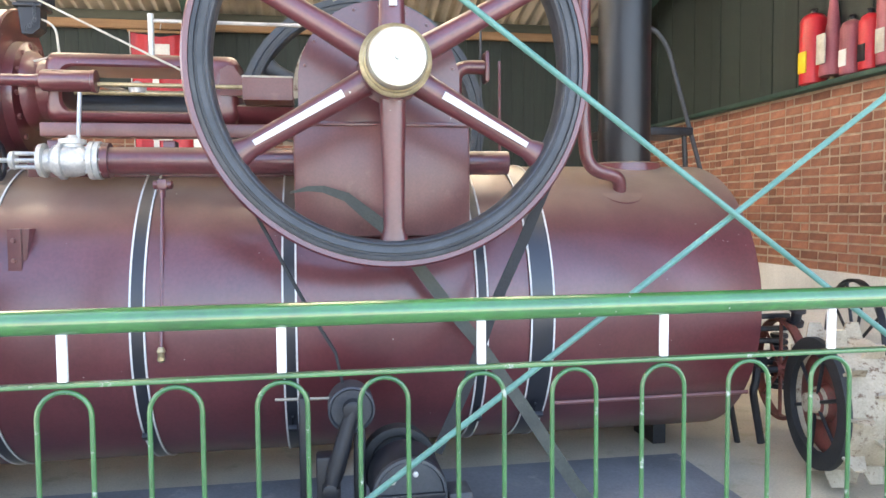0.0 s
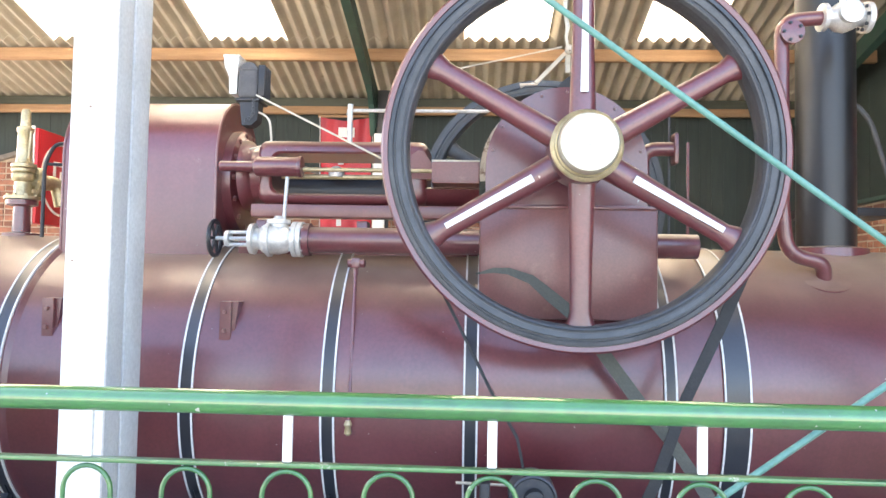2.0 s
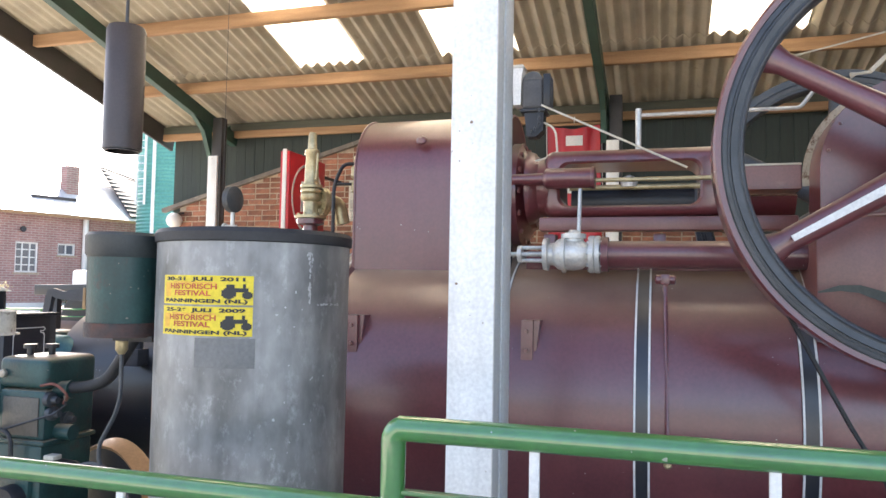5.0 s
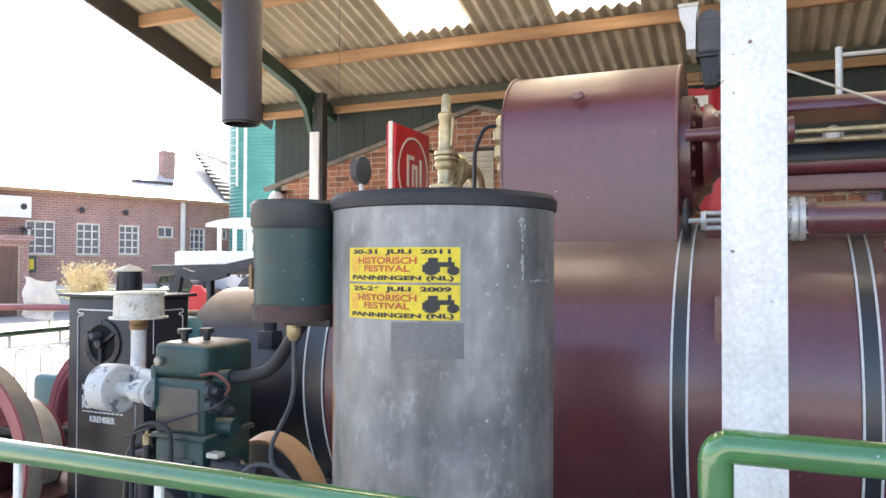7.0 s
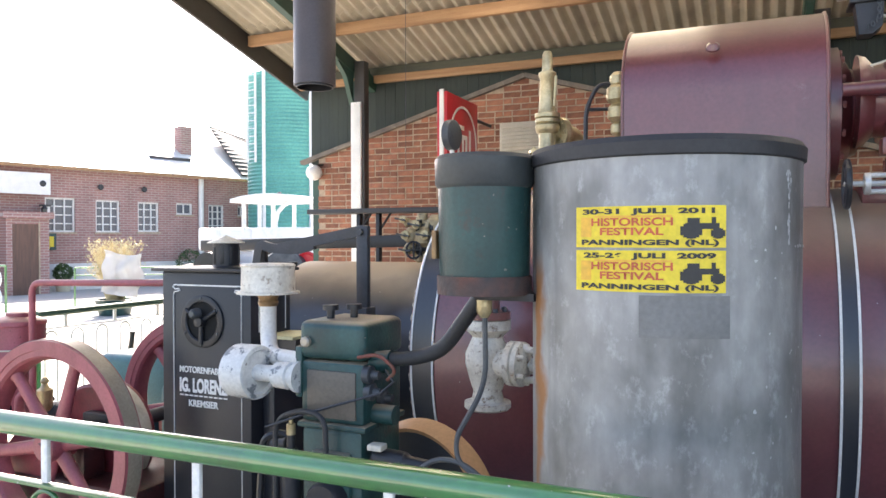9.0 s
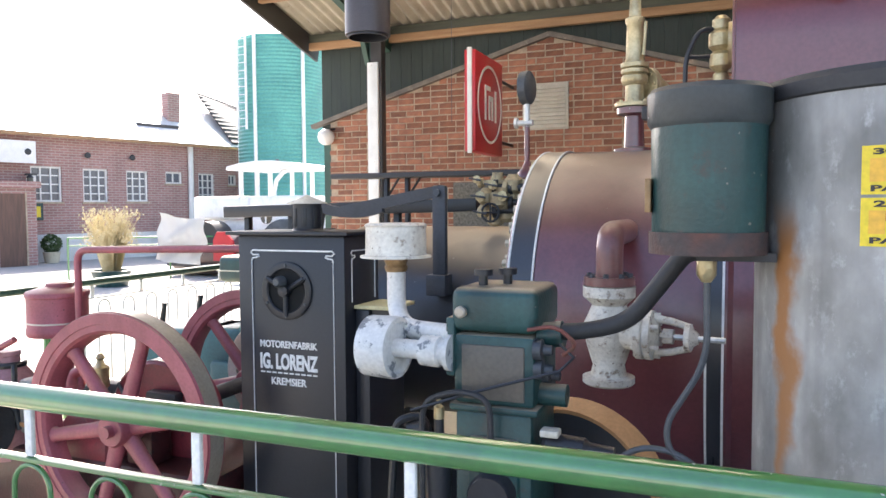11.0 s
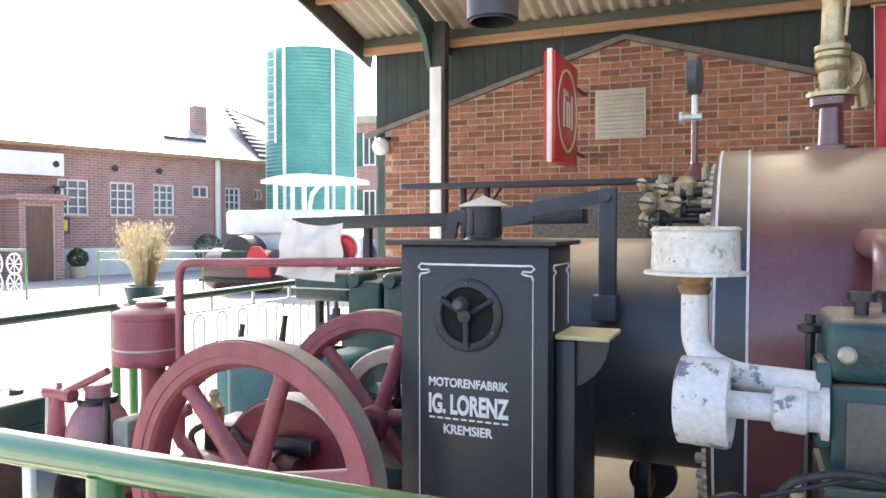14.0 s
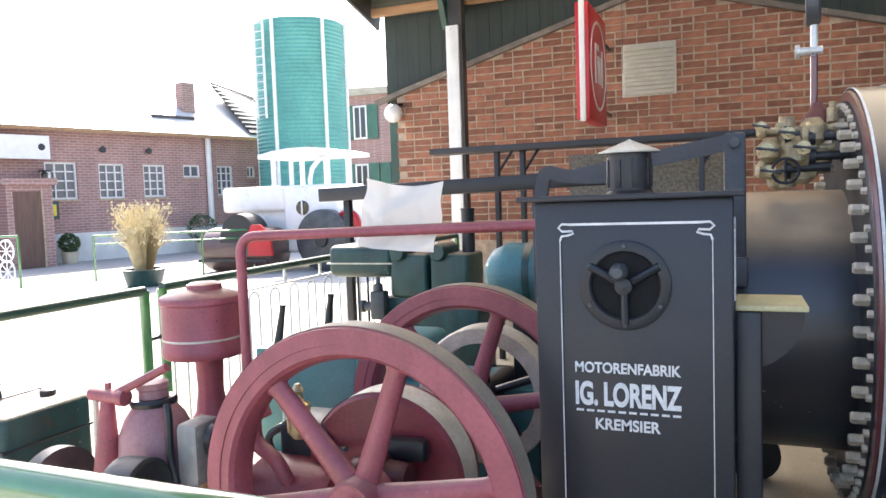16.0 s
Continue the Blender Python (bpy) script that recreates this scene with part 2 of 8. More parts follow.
PINK_IRON = paint("pinkish_paint", (0.42, 0.23, 0.25), (0.33, 0.16, 0.18), rough=0.45, scale=5, bump=0.1, wear=(0.30, 0.14, 0.14), wear_at=0.64, streak=0.2)
TREAD = paint("worn_bare_tread", (0.46, 0.41, 0.33), (0.34, 0.30, 0.24), rough=0.42, metal=0.35, scale=7, bump=0.15, wear=(0.22, 0.18, 0.14), wear_at=0.62)
OCHRE = paint("ochre_paint", (0.52, 0.29, 0.14), (0.40, 0.21, 0.09), rough=0.5, scale=7, bump=0.1)
RUBBER = paint("black_rubber", (0.035, 0.036, 0.038), (0.022, 0.022, 0.024), rough=0.6, scale=10, bump=0.1)
RUSTY_BRASS = paint("rusty_brass", (0.34, 0.22, 0.11), (0.22, 0.13, 0.06), rough=0.5, metal=0.4, scale=20, bump=0.3)
BELT = paint("grey_belt", (0.034, 0.035, 0.036), (0.022, 0.023, 0.024), rough=0.7, scale=8, bump=0.2)
BRICK = paint("red_brick", (0.375, 0.158, 0.092), (0.225, 0.095, 0.062), rough=0.85, scale=11, fine=120, bump=0.6, vary=0.34, wear=(0.16, 0.09, 0.075), wear_at=0.60, fleck=(0.50, 0.42, 0.34), fleck_at=0.80)
MORTAR = paint("mortar", (0.52, 0.41, 0.30), (0.34, 0.26, 0.19), rough=0.95, scale=12, fine=160, bump=0.5)
PLASTER = paint("white_plaster", (0.74, 0.73, 0.70), (0.62, 0.61, 0.58), rough=0.85, scale=3, bump=0.2, wear=(0.45, 0.44, 0.40), wear_at=0.66)
CONCRETE = paint("concrete_floor", (0.64, 0.57, 0.43), (0.47, 0.43, 0.33), rough=0.85, scale=1.6, fine=80, bump=0.3, wear=(0.36, 0.34, 0.22), wear_at=0.54, spread=0.2, fleck=(0.12, 0.11, 0.09), fleck_at=0.80)
FLOOR_SHADE = paint("shaded_concrete", (0.27, 0.28, 0.29), (0.17, 0.18, 0.19), rough=0.7, scale=2.2, fine=70, bump=0.25, wear=(0.36, 0.35, 0.32), wear_at=0.58, spread=0.15)
CREAM_RUST = paint("rusty_cream_paint", (0.56, 0.49, 0.37), (0.42, 0.35, 0.25), rough=0.6, scale=9, bump=0.25, wear=(0.17, 0.10, 0.06), wear_at=0.55, spread=0.08, fleck=(0.12, 0.07, 0.04), fleck_at=0.76)
PAVING = paint("yard_paving", (0.44, 0.42, 0.39), (0.36, 0.345, 0.32), rough=0.9, scale=0.7, fine=30, bump=0.2)
SIGN_RED = paint("sign_red", (0.55, 0.025, 0.035), (0.47, 0.02, 0.03), rough=0.35, scale=3, bump=0.02)
SIGN_WHITE = paint("sign_white", (0.78, 0.76, 0.73), (0.70, 0.68, 0.65), rough=0.4, scale=5, bump=0.03)
YELLOW = paint("yellow_sticker", (0.80, 0.62, 0.03), (0.74, 0.56, 0.03), rough=0.4, scale=10, bump=0.02)
RED_INK = paint("red_ink", (0.66, 0.12, 0.05), rough=0.5, bump=0.0)
BLACK_INK = paint("black_ink", (0.03, 0.03, 0.03), rough=0.5, bump=0.0)
VENT = paint("cream_vent", (0.60, 0.56, 0.47), (0.52, 0.48, 0.40), rough=0.6, scale=6, bump=0.05)
SILO = paint("silo_green", (0.12, 0.40, 0.34), (0.085, 0.31, 0.27), rough=0.5, scale=1.2, fine=15, bump=0.1)
TILE = paint("dark_roof_tile", (0.10, 0.085, 0.085), (0.065, 0.055, 0.055), rough=0.7, scale=2, fine=20, bump=0.3, vary=0.25)
LEAF = paint("leaf", (0.06, 0.11, 0.03), (0.035, 0.07, 0.02), rough=0.6, scale=9, bump=0.1)
STRAW = paint("dry_grass", (0.66, 0.57, 0.36), (0.52, 0.43, 0.24), rough=0.7, scale=9, bump=0.1)


def translucent(name, colour, through_share=0.9):
    m = bpy.data.materials.new(name)
    m.use_nodes = True
    n, lk = m.node_tree.nodes, m.node_tree.links
    tr = n.new("ShaderNodeBsdfTranslucent")
    tr.inputs["Color"].default_value = (*colour, 1)
    add = n.new("ShaderNodeMixShader")
    add.inputs[0].default_value = through_share
    lk.new(n["Principled BSDF"].outputs[0], add.inputs[1])
    lk.new(tr.outputs[0], add.inputs[2])
    nz = n.new("ShaderNodeTexNoise")
    nz.inputs["Scale"].default_value = 5
    rp = n.new("ShaderNodeValToRGB")
    rp.color_ramp.elements[0].color, rp.color_ramp.elements[1].color = tuple(c * 0.8 for c in colour) + (1,), (*colour, 1)
    lk.new(nz.outputs["Fac"], rp.inputs["Fac"])
    lk.new(rp.outputs["Color"], tr.inputs["Color"])
    n["Principled BSDF"].inputs["Base Color"].default_value = (*colour, 1)
    lk.new(add.outputs[0], n["Material Output"].inputs["Surface"])
    return m


SKYLIGHT = translucent("translucent_sheet", (0.96, 0.92, 0.82))
PAPER = translucent("paper_sheet", (0.93, 0.93, 0.92), 0.35)


def glass(name, tint=(0.03, 0.035, 0.04), rough=0.08):
    m = bpy.data.materials.new(name)
    m.use_nodes = True
    b = m.node_tree.nodes["Principled BSDF"]
    b.inputs["Base Color"].default_value, b.inputs["Roughness"].default_value = (*tint, 1), rough
    b.inputs["Specular IOR Level"].default_value = 0.8
    return m


PANE = glass("window_pane")
# lighter pane tint stands for bright sky mirrored in the far windows
FAR_PANE = glass("sky_tinted_pane", (0.12, 0.12, 0.14), 0.12)


def stained(base, name, cx, cy, at, rust):
    """The base material with one rust run down a round wall: at is its bearing in degrees from +x."""
    m = base.copy()
    m.name = name
    n, lk = m.node_tree.nodes, m.node_tree.links
    bs = n["Principled BSDF"]

    def op(kind, a, b=None):
        q = n.new("ShaderNodeMath")
        q.operation = kind
        for i, v in enumerate((a, b)):
            if v is None:
                continue
            if isinstance(v, (int, float)):
                q.inputs[i].default_value = v
            else:
                lk.new(v, q.inputs[i])
        return q.outputs[0]

    def ramp(v, a, b, c, d, smooth=True):
        q = n.new("ShaderNodeMapRange")
        q.interpolation_type = "SMOOTHSTEP" if smooth else "LINEAR"
        lk.new(v, q.inputs["Value"])
        for k, x in zip(("From Min", "From Max", "To Min", "To Max"), (a, b, c, d)):
            q.inputs[k].default_value = x
        return q.outputs["Result"]

    tc, sp, nz = n.new("ShaderNodeTexCoord"), n.new("ShaderNodeSeparateXYZ"), n.new("ShaderNodeTexNoise")
    nz.inputs["Scale"].default_value, nz.inputs["Detail"].default_value = 9, 8
    lk.new(tc.outputs["Object"], sp.inputs[0])
    lk.new(tc.outputs["Object"], nz.inputs["Vector"])
    ang = op("ARCTAN2", op("SUBTRACT", sp.outputs["Y"], cy), op("SUBTRACT", sp.outputs["X"], cx))
    off = op("ABSOLUTE", op("ADD", op("SUBTRACT", ang, radians(at)), op("MULTIPLY", op("SUBTRACT", nz.outputs["Fac"], 0.5), 0.42)))
    half = ramp(sp.outputs["Z"], 0.7, 1.28, 0.035, 0.115)
    mask = ramp(op("SUBTRACT", half, off), -0.03, 0.07, 0.0, 1.0)
    mask = op("MULTIPLY", mask, ramp(sp.outputs["Z"], 1.36, 1.47, 1.0, 0.0))
    mask = op("MULTIPLY", mask, ramp(sp.outputs["Z"], 0.4, 1.2, 0.55, 0.95))
    mix = n.new("ShaderNodeMix")
    mix.data_type = "RGBA"
    lk.new(mask, mix.inputs[0])
    lk.new(bs.inputs["Base Color"].links[0].from_socket, mix.inputs[6])
    mix.inputs[7].default_value = (*rust, 1)
    lk.new(mix.outputs[2], bs.inputs["Base Color"])
    lk.new(op("MULTIPLY", op("SUBTRACT", 1.0, mask), bs.inputs["Metallic"].default_value), bs.inputs["Metallic"])
    return m


TANK_GALV = stained(GALV, "stained_galvanised_steel", -2.027, 2.264, -146.0, (0.33, 0.14, 0.04))

# ---- mesh helpers ----
WORLD = {}


def thing(name, at=(0, 0, 0), label="", category="", group="", kind=""):
    ob = new(name)
    ob.empty_display_size = 0.1
    ob.matrix_basis = Matrix.Translation(at)
    WORLD[ob] = ob.matrix_basis.copy()
    return tagged(ob, label, category, group, kind)


def part(name, bm, material, parent=None, label="", smooth=True, angle=38):
    me = bpy.data.meshes.new(name)
    bmesh.ops.recalc_face_normals(bm, faces=bm.faces)
    if smooth:
        for f in bm.faces:
            f.smooth = True
        lim = radians(angle)
        for e in bm.edges:
            e.smooth = len(e.link_faces) == 2 and e.calc_face_angle(0) < lim
    bm.to_mesh(me)
    bm.free()
    me.materials.append(material)
    ob = new(name, me)
    WORLD[ob] = Matrix.Identity(4)
    if parent:
        ob.parent = parent
        ob.matrix_parent_inverse = WORLD[parent].inverted()
    return tagged(ob, label)


def solid(name, bm, material, label="", category="", group="", kind="", smooth=True):
    return tagged(part(name, bm, material, None, "", smooth), label, category, group, kind)


def B():
    return bmesh.new()


def box(bm, x0, x1, y0, y1, z0, z1, bevel=0.0, m=None, seg=2):
    r = bmesh.ops.create_cube(bm, size=1)
    vs = r["verts"]
    bmesh.ops.transform(bm, verts=vs, matrix=Matrix.Translation(((x0 + x1) / 2, (y0 + y1) / 2, (z0 + z1) / 2)) @ Matrix.Diagonal((abs(x1 - x0), abs(y1 - y0), abs(z1 - z0), 1)))
    if bevel:
        es = list({e for v in vs for e in v.link_edges})
        g = bmesh.ops.bevel(bm, geom=es, offset=bevel, segments=seg, affect="EDGES", profile=0.5)
        vs = list({v for f in g["faces"] for v in f.verts} | {v for v in vs if v.is_valid})
    if m is not None:
        bmesh.ops.transform(bm, verts=[v for v in vs if v.is_valid], matrix=m)
    return bm


def basis(d):
    d = Vector(d).normalized()
    up = Vector((0, 0, 1)) if abs(d.z) < 0.95 else Vector((1, 0, 0))
    a = d.cross(up).normalized()
    return a, a.cross(d).normalized(), d


def lathe(bm, origin, axis, profile, seg=32, caps=True, start=0.0, sweep=2 * math.pi):
    """profile: (distance along the axis, radius) pairs."""
    a, b, d = basis(axis)
    o = Vector(origin)
    full = abs(sweep - 2 * math.pi) < 1e-6
    cnt = seg if full else seg + 1
    rings = []
    for h, r in profile:
        rings.append([bm.verts.new(o + d * h + (a * math.cos(start + sweep * k / seg) + b * math.sin(start + sweep * k / seg)) * max(r, 1e-5)) for k in range(cnt)])
    for p, q in zip(rings, rings[1:]):
        for k in range(seg):
            bm.faces.new((p[k], p[(k + 1) % cnt], q[(k + 1) % cnt], q[k]))
    if caps and full:
        bm.faces.new(rings[0][::-1])
        bm.faces.new(rings[-1])
    return bm


def rod(bm, p, q, r, seg=12, r2=None):
    p, q = Vector(p), Vector(q)
    return lathe(bm, p, q - p, [(0, r), ((q - p).length, r if r2 is None else r2)], seg)


def fillet(pts, rad, n=6):
    pts = [Vector(p) for p in pts]
    out = [pts[0]]
    for a, b, c in zip(pts, pts[1:], pts[2:]):
        u, v = (a - b), (c - b)
        k = min(rad, u.length * 0.48, v.length * 0.48)
        s, e = b + u.normalized() * k, b + v.normalized() * k
        for i in range(n + 1):
            t = i / n
            out.append(s * (1 - t) ** 2 + b * 2 * t * (1 - t) + e * t * t)
    return out + [pts[-1]]


def tube(bm, pts, r, seg=10, closed=False, flat=None):
    """A tube along points; flat=(w, h) gives a strip of that section, w sideways."""
    pts = [Vector(p) for p in pts]
    n = len(pts)
    rings = []
    ref = None
    for i, p in enumerate(pts):
        d = (pts[(i + 1) % n] - pts[i - 1]) if closed or 0 < i < n - 1 else (pts[1] - pts[0] if i == 0 else pts[-1] - pts[-2])
        d.normalize()
        if ref is None:
            ref = basis(d)[0]
        a = (ref - d * ref.dot(d)).normalized()
        ref = a
        b = d.cross(a)
        if flat:
            rings.append([bm.verts.new(p + a * x * flat[0] / 2 + b * y * flat[1] / 2) for x, y in ((-1, -1), (1, -1), (1, 1), (-1, 1))])
        else:
            rr = r[i] if isinstance(r, (list, tuple)) else r
            rings.append([bm.verts.new(p + (a * math.cos(2 * math.pi * k / seg) + b * math.sin(2 * math.pi * k / seg)) * rr) for k in range(seg)])
    cnt = 4 if flat else seg
    pairs = list(zip(rings, rings[1:])) + ([(rings[-1], rings[0])] if closed else [])
    for p, q in pairs:
        for k in range(cnt):
            bm.faces.new((p[k], p[(k + 1) % cnt], q[(k + 1) % cnt], q[k]))
    if not closed:
        bm.faces.new(rings[0][::-1])
        bm.faces.new(rings[-1])
    return bm


def prism(bm, outline, m, depth):
    """A flat outline in x, y pushed out by depth along z, laid by m."""
    lo = [bm.verts.new(m @ Vector((x, y, 0))) for x, y in outline]
    hi = [bm.verts.new(m @ Vector((x, y, depth))) for x, y in outline]
    n = len(outline)
    bm.faces.new(lo[::-1])
    bm.faces.new(hi)
    for k in range(n):
        bm.faces.new((lo[k], lo[(k + 1) % n], hi[(k + 1) % n], hi[k]))
    return bm


def arc(cx, cy, r, a0, a1, n=16):
    return [(cx + r * math.cos(radians(a0 + (a1 - a0) * i / n)), cy + r * math.sin(radians(a0 + (a1 - a0) * i / n))) for i in range(n + 1)]


FRONT = Matrix(((1, 0, 0, 0), (0, 0, -1, 0), (0, 1, 0, 0), (0, 0, 0, 1)))   # outline in x, z; depth towards -y


def front(x, y, z):
    return Matrix.Translation((x, y, z)) @ FRONT


def bolt_ring(parent, origin, axis, radius, count, size=0.012, high=0.012, material=None, start=0.0, name="bolt"):
    """Hexagonal bolt heads round an axis, each a mesh object on one shared mesh."""
    a, b, d = basis(axis)
    bm = lathe(B(), (0, 0, 0), (0, 0, 1), [(0, size), (high * 0.85, size), (high, size * 0.8)], 6)
    first = part(name, bm, material or GREY_IRON, parent, smooth=False)
    for k in range(count):
        ob = first if k == 0 else new(name, first.data)
        t = start + 2 * math.pi * k / count
        p = Vector(origin) + (a * math.cos(t) + b * math.sin(t)) * radius
        q = Vector((0, 0, 1)).rotation_difference(d).to_matrix().to_4x4()
        if k:
            ob.parent = parent
            ob.matrix_parent_inverse = WORLD[parent].inverted()
        ob.matrix_basis = Matrix.Translation(p) @ q
        WORLD[ob] = ob.matrix_basis.copy()


def text(body, size, m, material, parent, name="lettering", depth=0.0015, fit=None, bold=0.0):
    """Raised lettering in the built-in font, centred on m's origin; fit: width it is squeezed to."""
    cu = bpy.data.curves.new(name, "FONT")
    cu.body, cu.size, cu.align_x, cu.align_y, cu.extrude, cu.offset = body, size, "CENTER", "CENTER", depth, bold
    tmp = new("tmp", cu)
    me = bpy.data.meshes.new_from_object(tmp.evaluated_get(bpy.context.evaluated_depsgraph_get()))
    bpy.data.objects.remove(tmp)
    if fit:
        xs = [v.co.x for v in me.vertices]
        k = fit / (max(xs) - min(xs))
        for v in me.vertices:
            v.co.x *= k
    me.transform(m)
    me.materials.append(material)
    ob = new(name, me)
    WORLD[ob] = Matrix.Identity(4)
    ob.parent = parent
    ob.matrix_parent_inverse = WORLD[parent].inverted()
    return ob

# ---- ground, shed floor, walls, roof ----
bm = B()
for x0, x1, y0, y1 in ((-400, -7.6, -400, 400), (-7.6, 400, -400, 0.9), (-7.6, 400, 9.3, 400)):
    bm.faces.new([bm.verts.new((x, y, -0.004)) for x, y in ((x0, y0), (x1, y0), (x1, y1), (x0, y1))])
solid("ground", bm, PAVING, "pale sunlit yard paving", "ground", kind="structure")
solid("floor", box(B(), -7.6, 4.9, 0.9, 9.3, -0.2, 0.0), CONCRETE, "worn stained concrete shed floor", "floor", kind="structure", smooth=False)

# thin dark sheet that paints the soft shadow on the pale concrete
solid("floor_shade_sheet", box(B(), -3.2, 2.05, 2.3, 3.92, 0.0, 0.006, 0.002), FLOOR_SHADE, "thin blue-grey sheet painted for the shadow on the concrete before the boiler", "floor", kind="structure", smooth=False)

YB = 9.1            # face of the back wall
SL = 0.25           # fall of the roof towards the back


def roof_z(y):
    return 3.76 + SL * (9.0 - y)


GP = (-4.45, 3.47)  # peak of the brick gable


def gable_z(x):
    return GP[1] - 0.287 * abs(x - GP[0])


bm = B()
prism(bm, [(-7.46, -0.1), (4.2, -0.1), (4.2, 1.0), (GP[0], GP[1]), (-7.46, gable_z(-7.46))], front(0, YB + 0.25, 0), 0.25)
wall_back = solid("wall_back", bm, MORTAR, "red brick gable wall with pale mortar joints", "wall", kind="structure", smooth=False)
# boards above the gable
boards = thing("wall_boards", (-4, YB + 0.1, 2.5), "dark green painted vertical boards closing the wall above the brick gable", "wall", kind="structure")
x = -7.6
while x < 4.15:
    w = 0.148
    zb = min(gable_z(x), gable_z(x + w)) - 0.03
    ob = part("board", box(B(), x, x + w - 0.003, YB + 0.02 + random.random() * 0.006, YB + 0.05, max(zb, 0.4) if zb < GP[1] else zb, roof_z(YB) + 0.02), DARK_GREEN, boards, smooth=False)
    x += w
bm = B()
for s in (-1, 1):
    x1 = -7.72 if s < 0 else 3.9
    tube(bm, [(GP[0], YB - 0.03, GP[1] + 0.02), (x1, YB - 0.03, gable_z(x1) + 0.02)], 0.1, flat=(0.095, 0.055))
solid("trim", bm, WEATHERED, "weathered grey verge trim along the brick gable", "trim", kind="structure", smooth=False)

# right end wall: white plinth, brick, boards, sloping ledge
XR = 4.05
bm = box(B(), XR - 0.008, XR + 0.25, 1.9, YB, 0.93, 2.40)
wall_right = solid("wall_right", bm, MORTAR, "red brick end wall with pale joints", "wall", kind="structure", smooth=False)
solid("plinth", box(B(), XR - 0.025, XR + 0.24, 1.9, YB, -0.1, 0.93), PLASTER, "white limewashed plinth of the brick end wall", "wall", kind="structure", smooth=False)
# unseen panels added behind both board walls, so no light leaks through gaps
solid("gap_blocker", box(B(), -7.6, 4.9, YB + 0.06, YB + 0.30, 0, roof_z(YB) + 0.03), BEAM_GREEN, "added dark panel that stops light between the wall boards", "wall", kind="structure", smooth=False)
bm = prism(B(), [(1.9, 2.38), (YB, 2.38), (YB, roof_z(YB) + 0.04), (1.9, roof_z(1.9) + 0.04)], Matrix.Translation((XR + 0.085, 0, 0)) @ Matrix(((0, 0, 1, 0), (1, 0, 0, 0), (0, 1, 0, 0), (0, 0, 0, 1))), 0.1)
solid("gap_blocker", bm, BEAM_GREEN, "added dark panel that stops light between the end wall boards", "wall", kind="structure", smooth=False)
bset = thing("wall_boards", (XR, 5, 3), "dark green painted vertical boards above the brick end wall", "wall", kind="structure")
y = 1.9
while y < YB - 0.05:
    part("board", box(B(), XR + 0.03 + random.random() * 0.012, XR + 0.08, y, y + 0.171, 2.42, roof_z(y) + 0.06), DARK_GREEN, bset, smooth=False)
    y += 0.175
solid("ledge", box(B(), XR - 0.10, XR + 0.2, 1.9, YB, 2.40, 2.442, 0.005), BEAM_GREEN, "dark green wooden ledge on top of the brick wall", "ledge", kind="structure")

# corrugated roof
PITCH, AMP = 0.146, 0.026


def corrugated(bm, x0, x1, y0, y1, lift=0.0, thick=0.007):
    n = max(2, int((x1 - x0) / PITCH * 8))
    ys = [y0, y1]
    lay = []
    for o in (0, thick):
        rows = []
        for y in ys:
            rows.append([bm.verts.new((x0 + (x1 - x0) * i / n, y, roof_z(y) + lift + o + AMP * math.sin(2 * math.pi * (x0 + (x1 - x0) * i / n) / PITCH))) for i in range(n + 1)])
        lay.append(rows)
        for i in range(n):
            bm.faces.new((rows[0][i], rows[0][i + 1], rows[1][i + 1], rows[1][i]))
    for e in (0, 1):
        for i in range(n):
            bm.faces.new((lay[0][e][i], lay[0][e][i + 1], lay[1][e][i + 1], lay[1][e][i]))
    return bm


LIGHTS = [(-4.87, -4.05), (-3.1, -2.23), (-0.30, 0.6), (1.55, 2.32)]
bm = B()
corrugated(bm, -7.76, 4.9, 7.76, 9.25, 0.03)
edges = [-7.76] + [v for p in LIGHTS for v in p] + [4.9]
for x0, x1 in zip(edges[::2], edges[1::2]):
    corrugated(bm, x0, x1, 3.1, 7.88, 0.045)
corrugated(bm, -7.76, 4.9, 1.55, 3.22, 0.06)
solid("ceiling", bm, SHEET, "weathered corrugated fibre cement roof sheets", "roof", kind="structure")
# rooflights carried on out of view, from about y 6 to 3.1, for light
bm = B()
for x0, x1 in LIGHTS:
    corrugated(bm, x0 - 0.02, x1 + 0.02, 3.1, 7.88, 0.047)
solid("skylight", bm, SKYLIGHT, "bright translucent corrugated rooflight sheets", "rooflight", kind="structure")

for i, y in enumerate((9.0, 7.90, 6.68, 5.46, 4.24, 3.02, 1.9)):
    low_ = 0.205 if y == 9.0 else 0.135
    bm = box(B(), -7.70, 4.8, y - 0.035, y + 0.035, roof_z(y) - low_, roof_z(y) - (0.108 if y == 9.0 else 0.004), 0.006)
    solid("purlin", bm, WOOD, "brown timber roof purlin", "beam", "roof purlins", "structure")

solid("eaves_board", box(B(), -7.70, 4.8, 8.975, 9.03, roof_z(9.0) - 0.106, roof_z(9.0) - 0.002, 0.004), paint("dull_green_board", (0.085, 0.088, 0.062), (0.055, 0.058, 0.042), rough=0.7, scale=4, bump=0.2, stretch=(0.5, 6, 6)), "dark green eaves board above the back purlin", "beam", kind="structure")


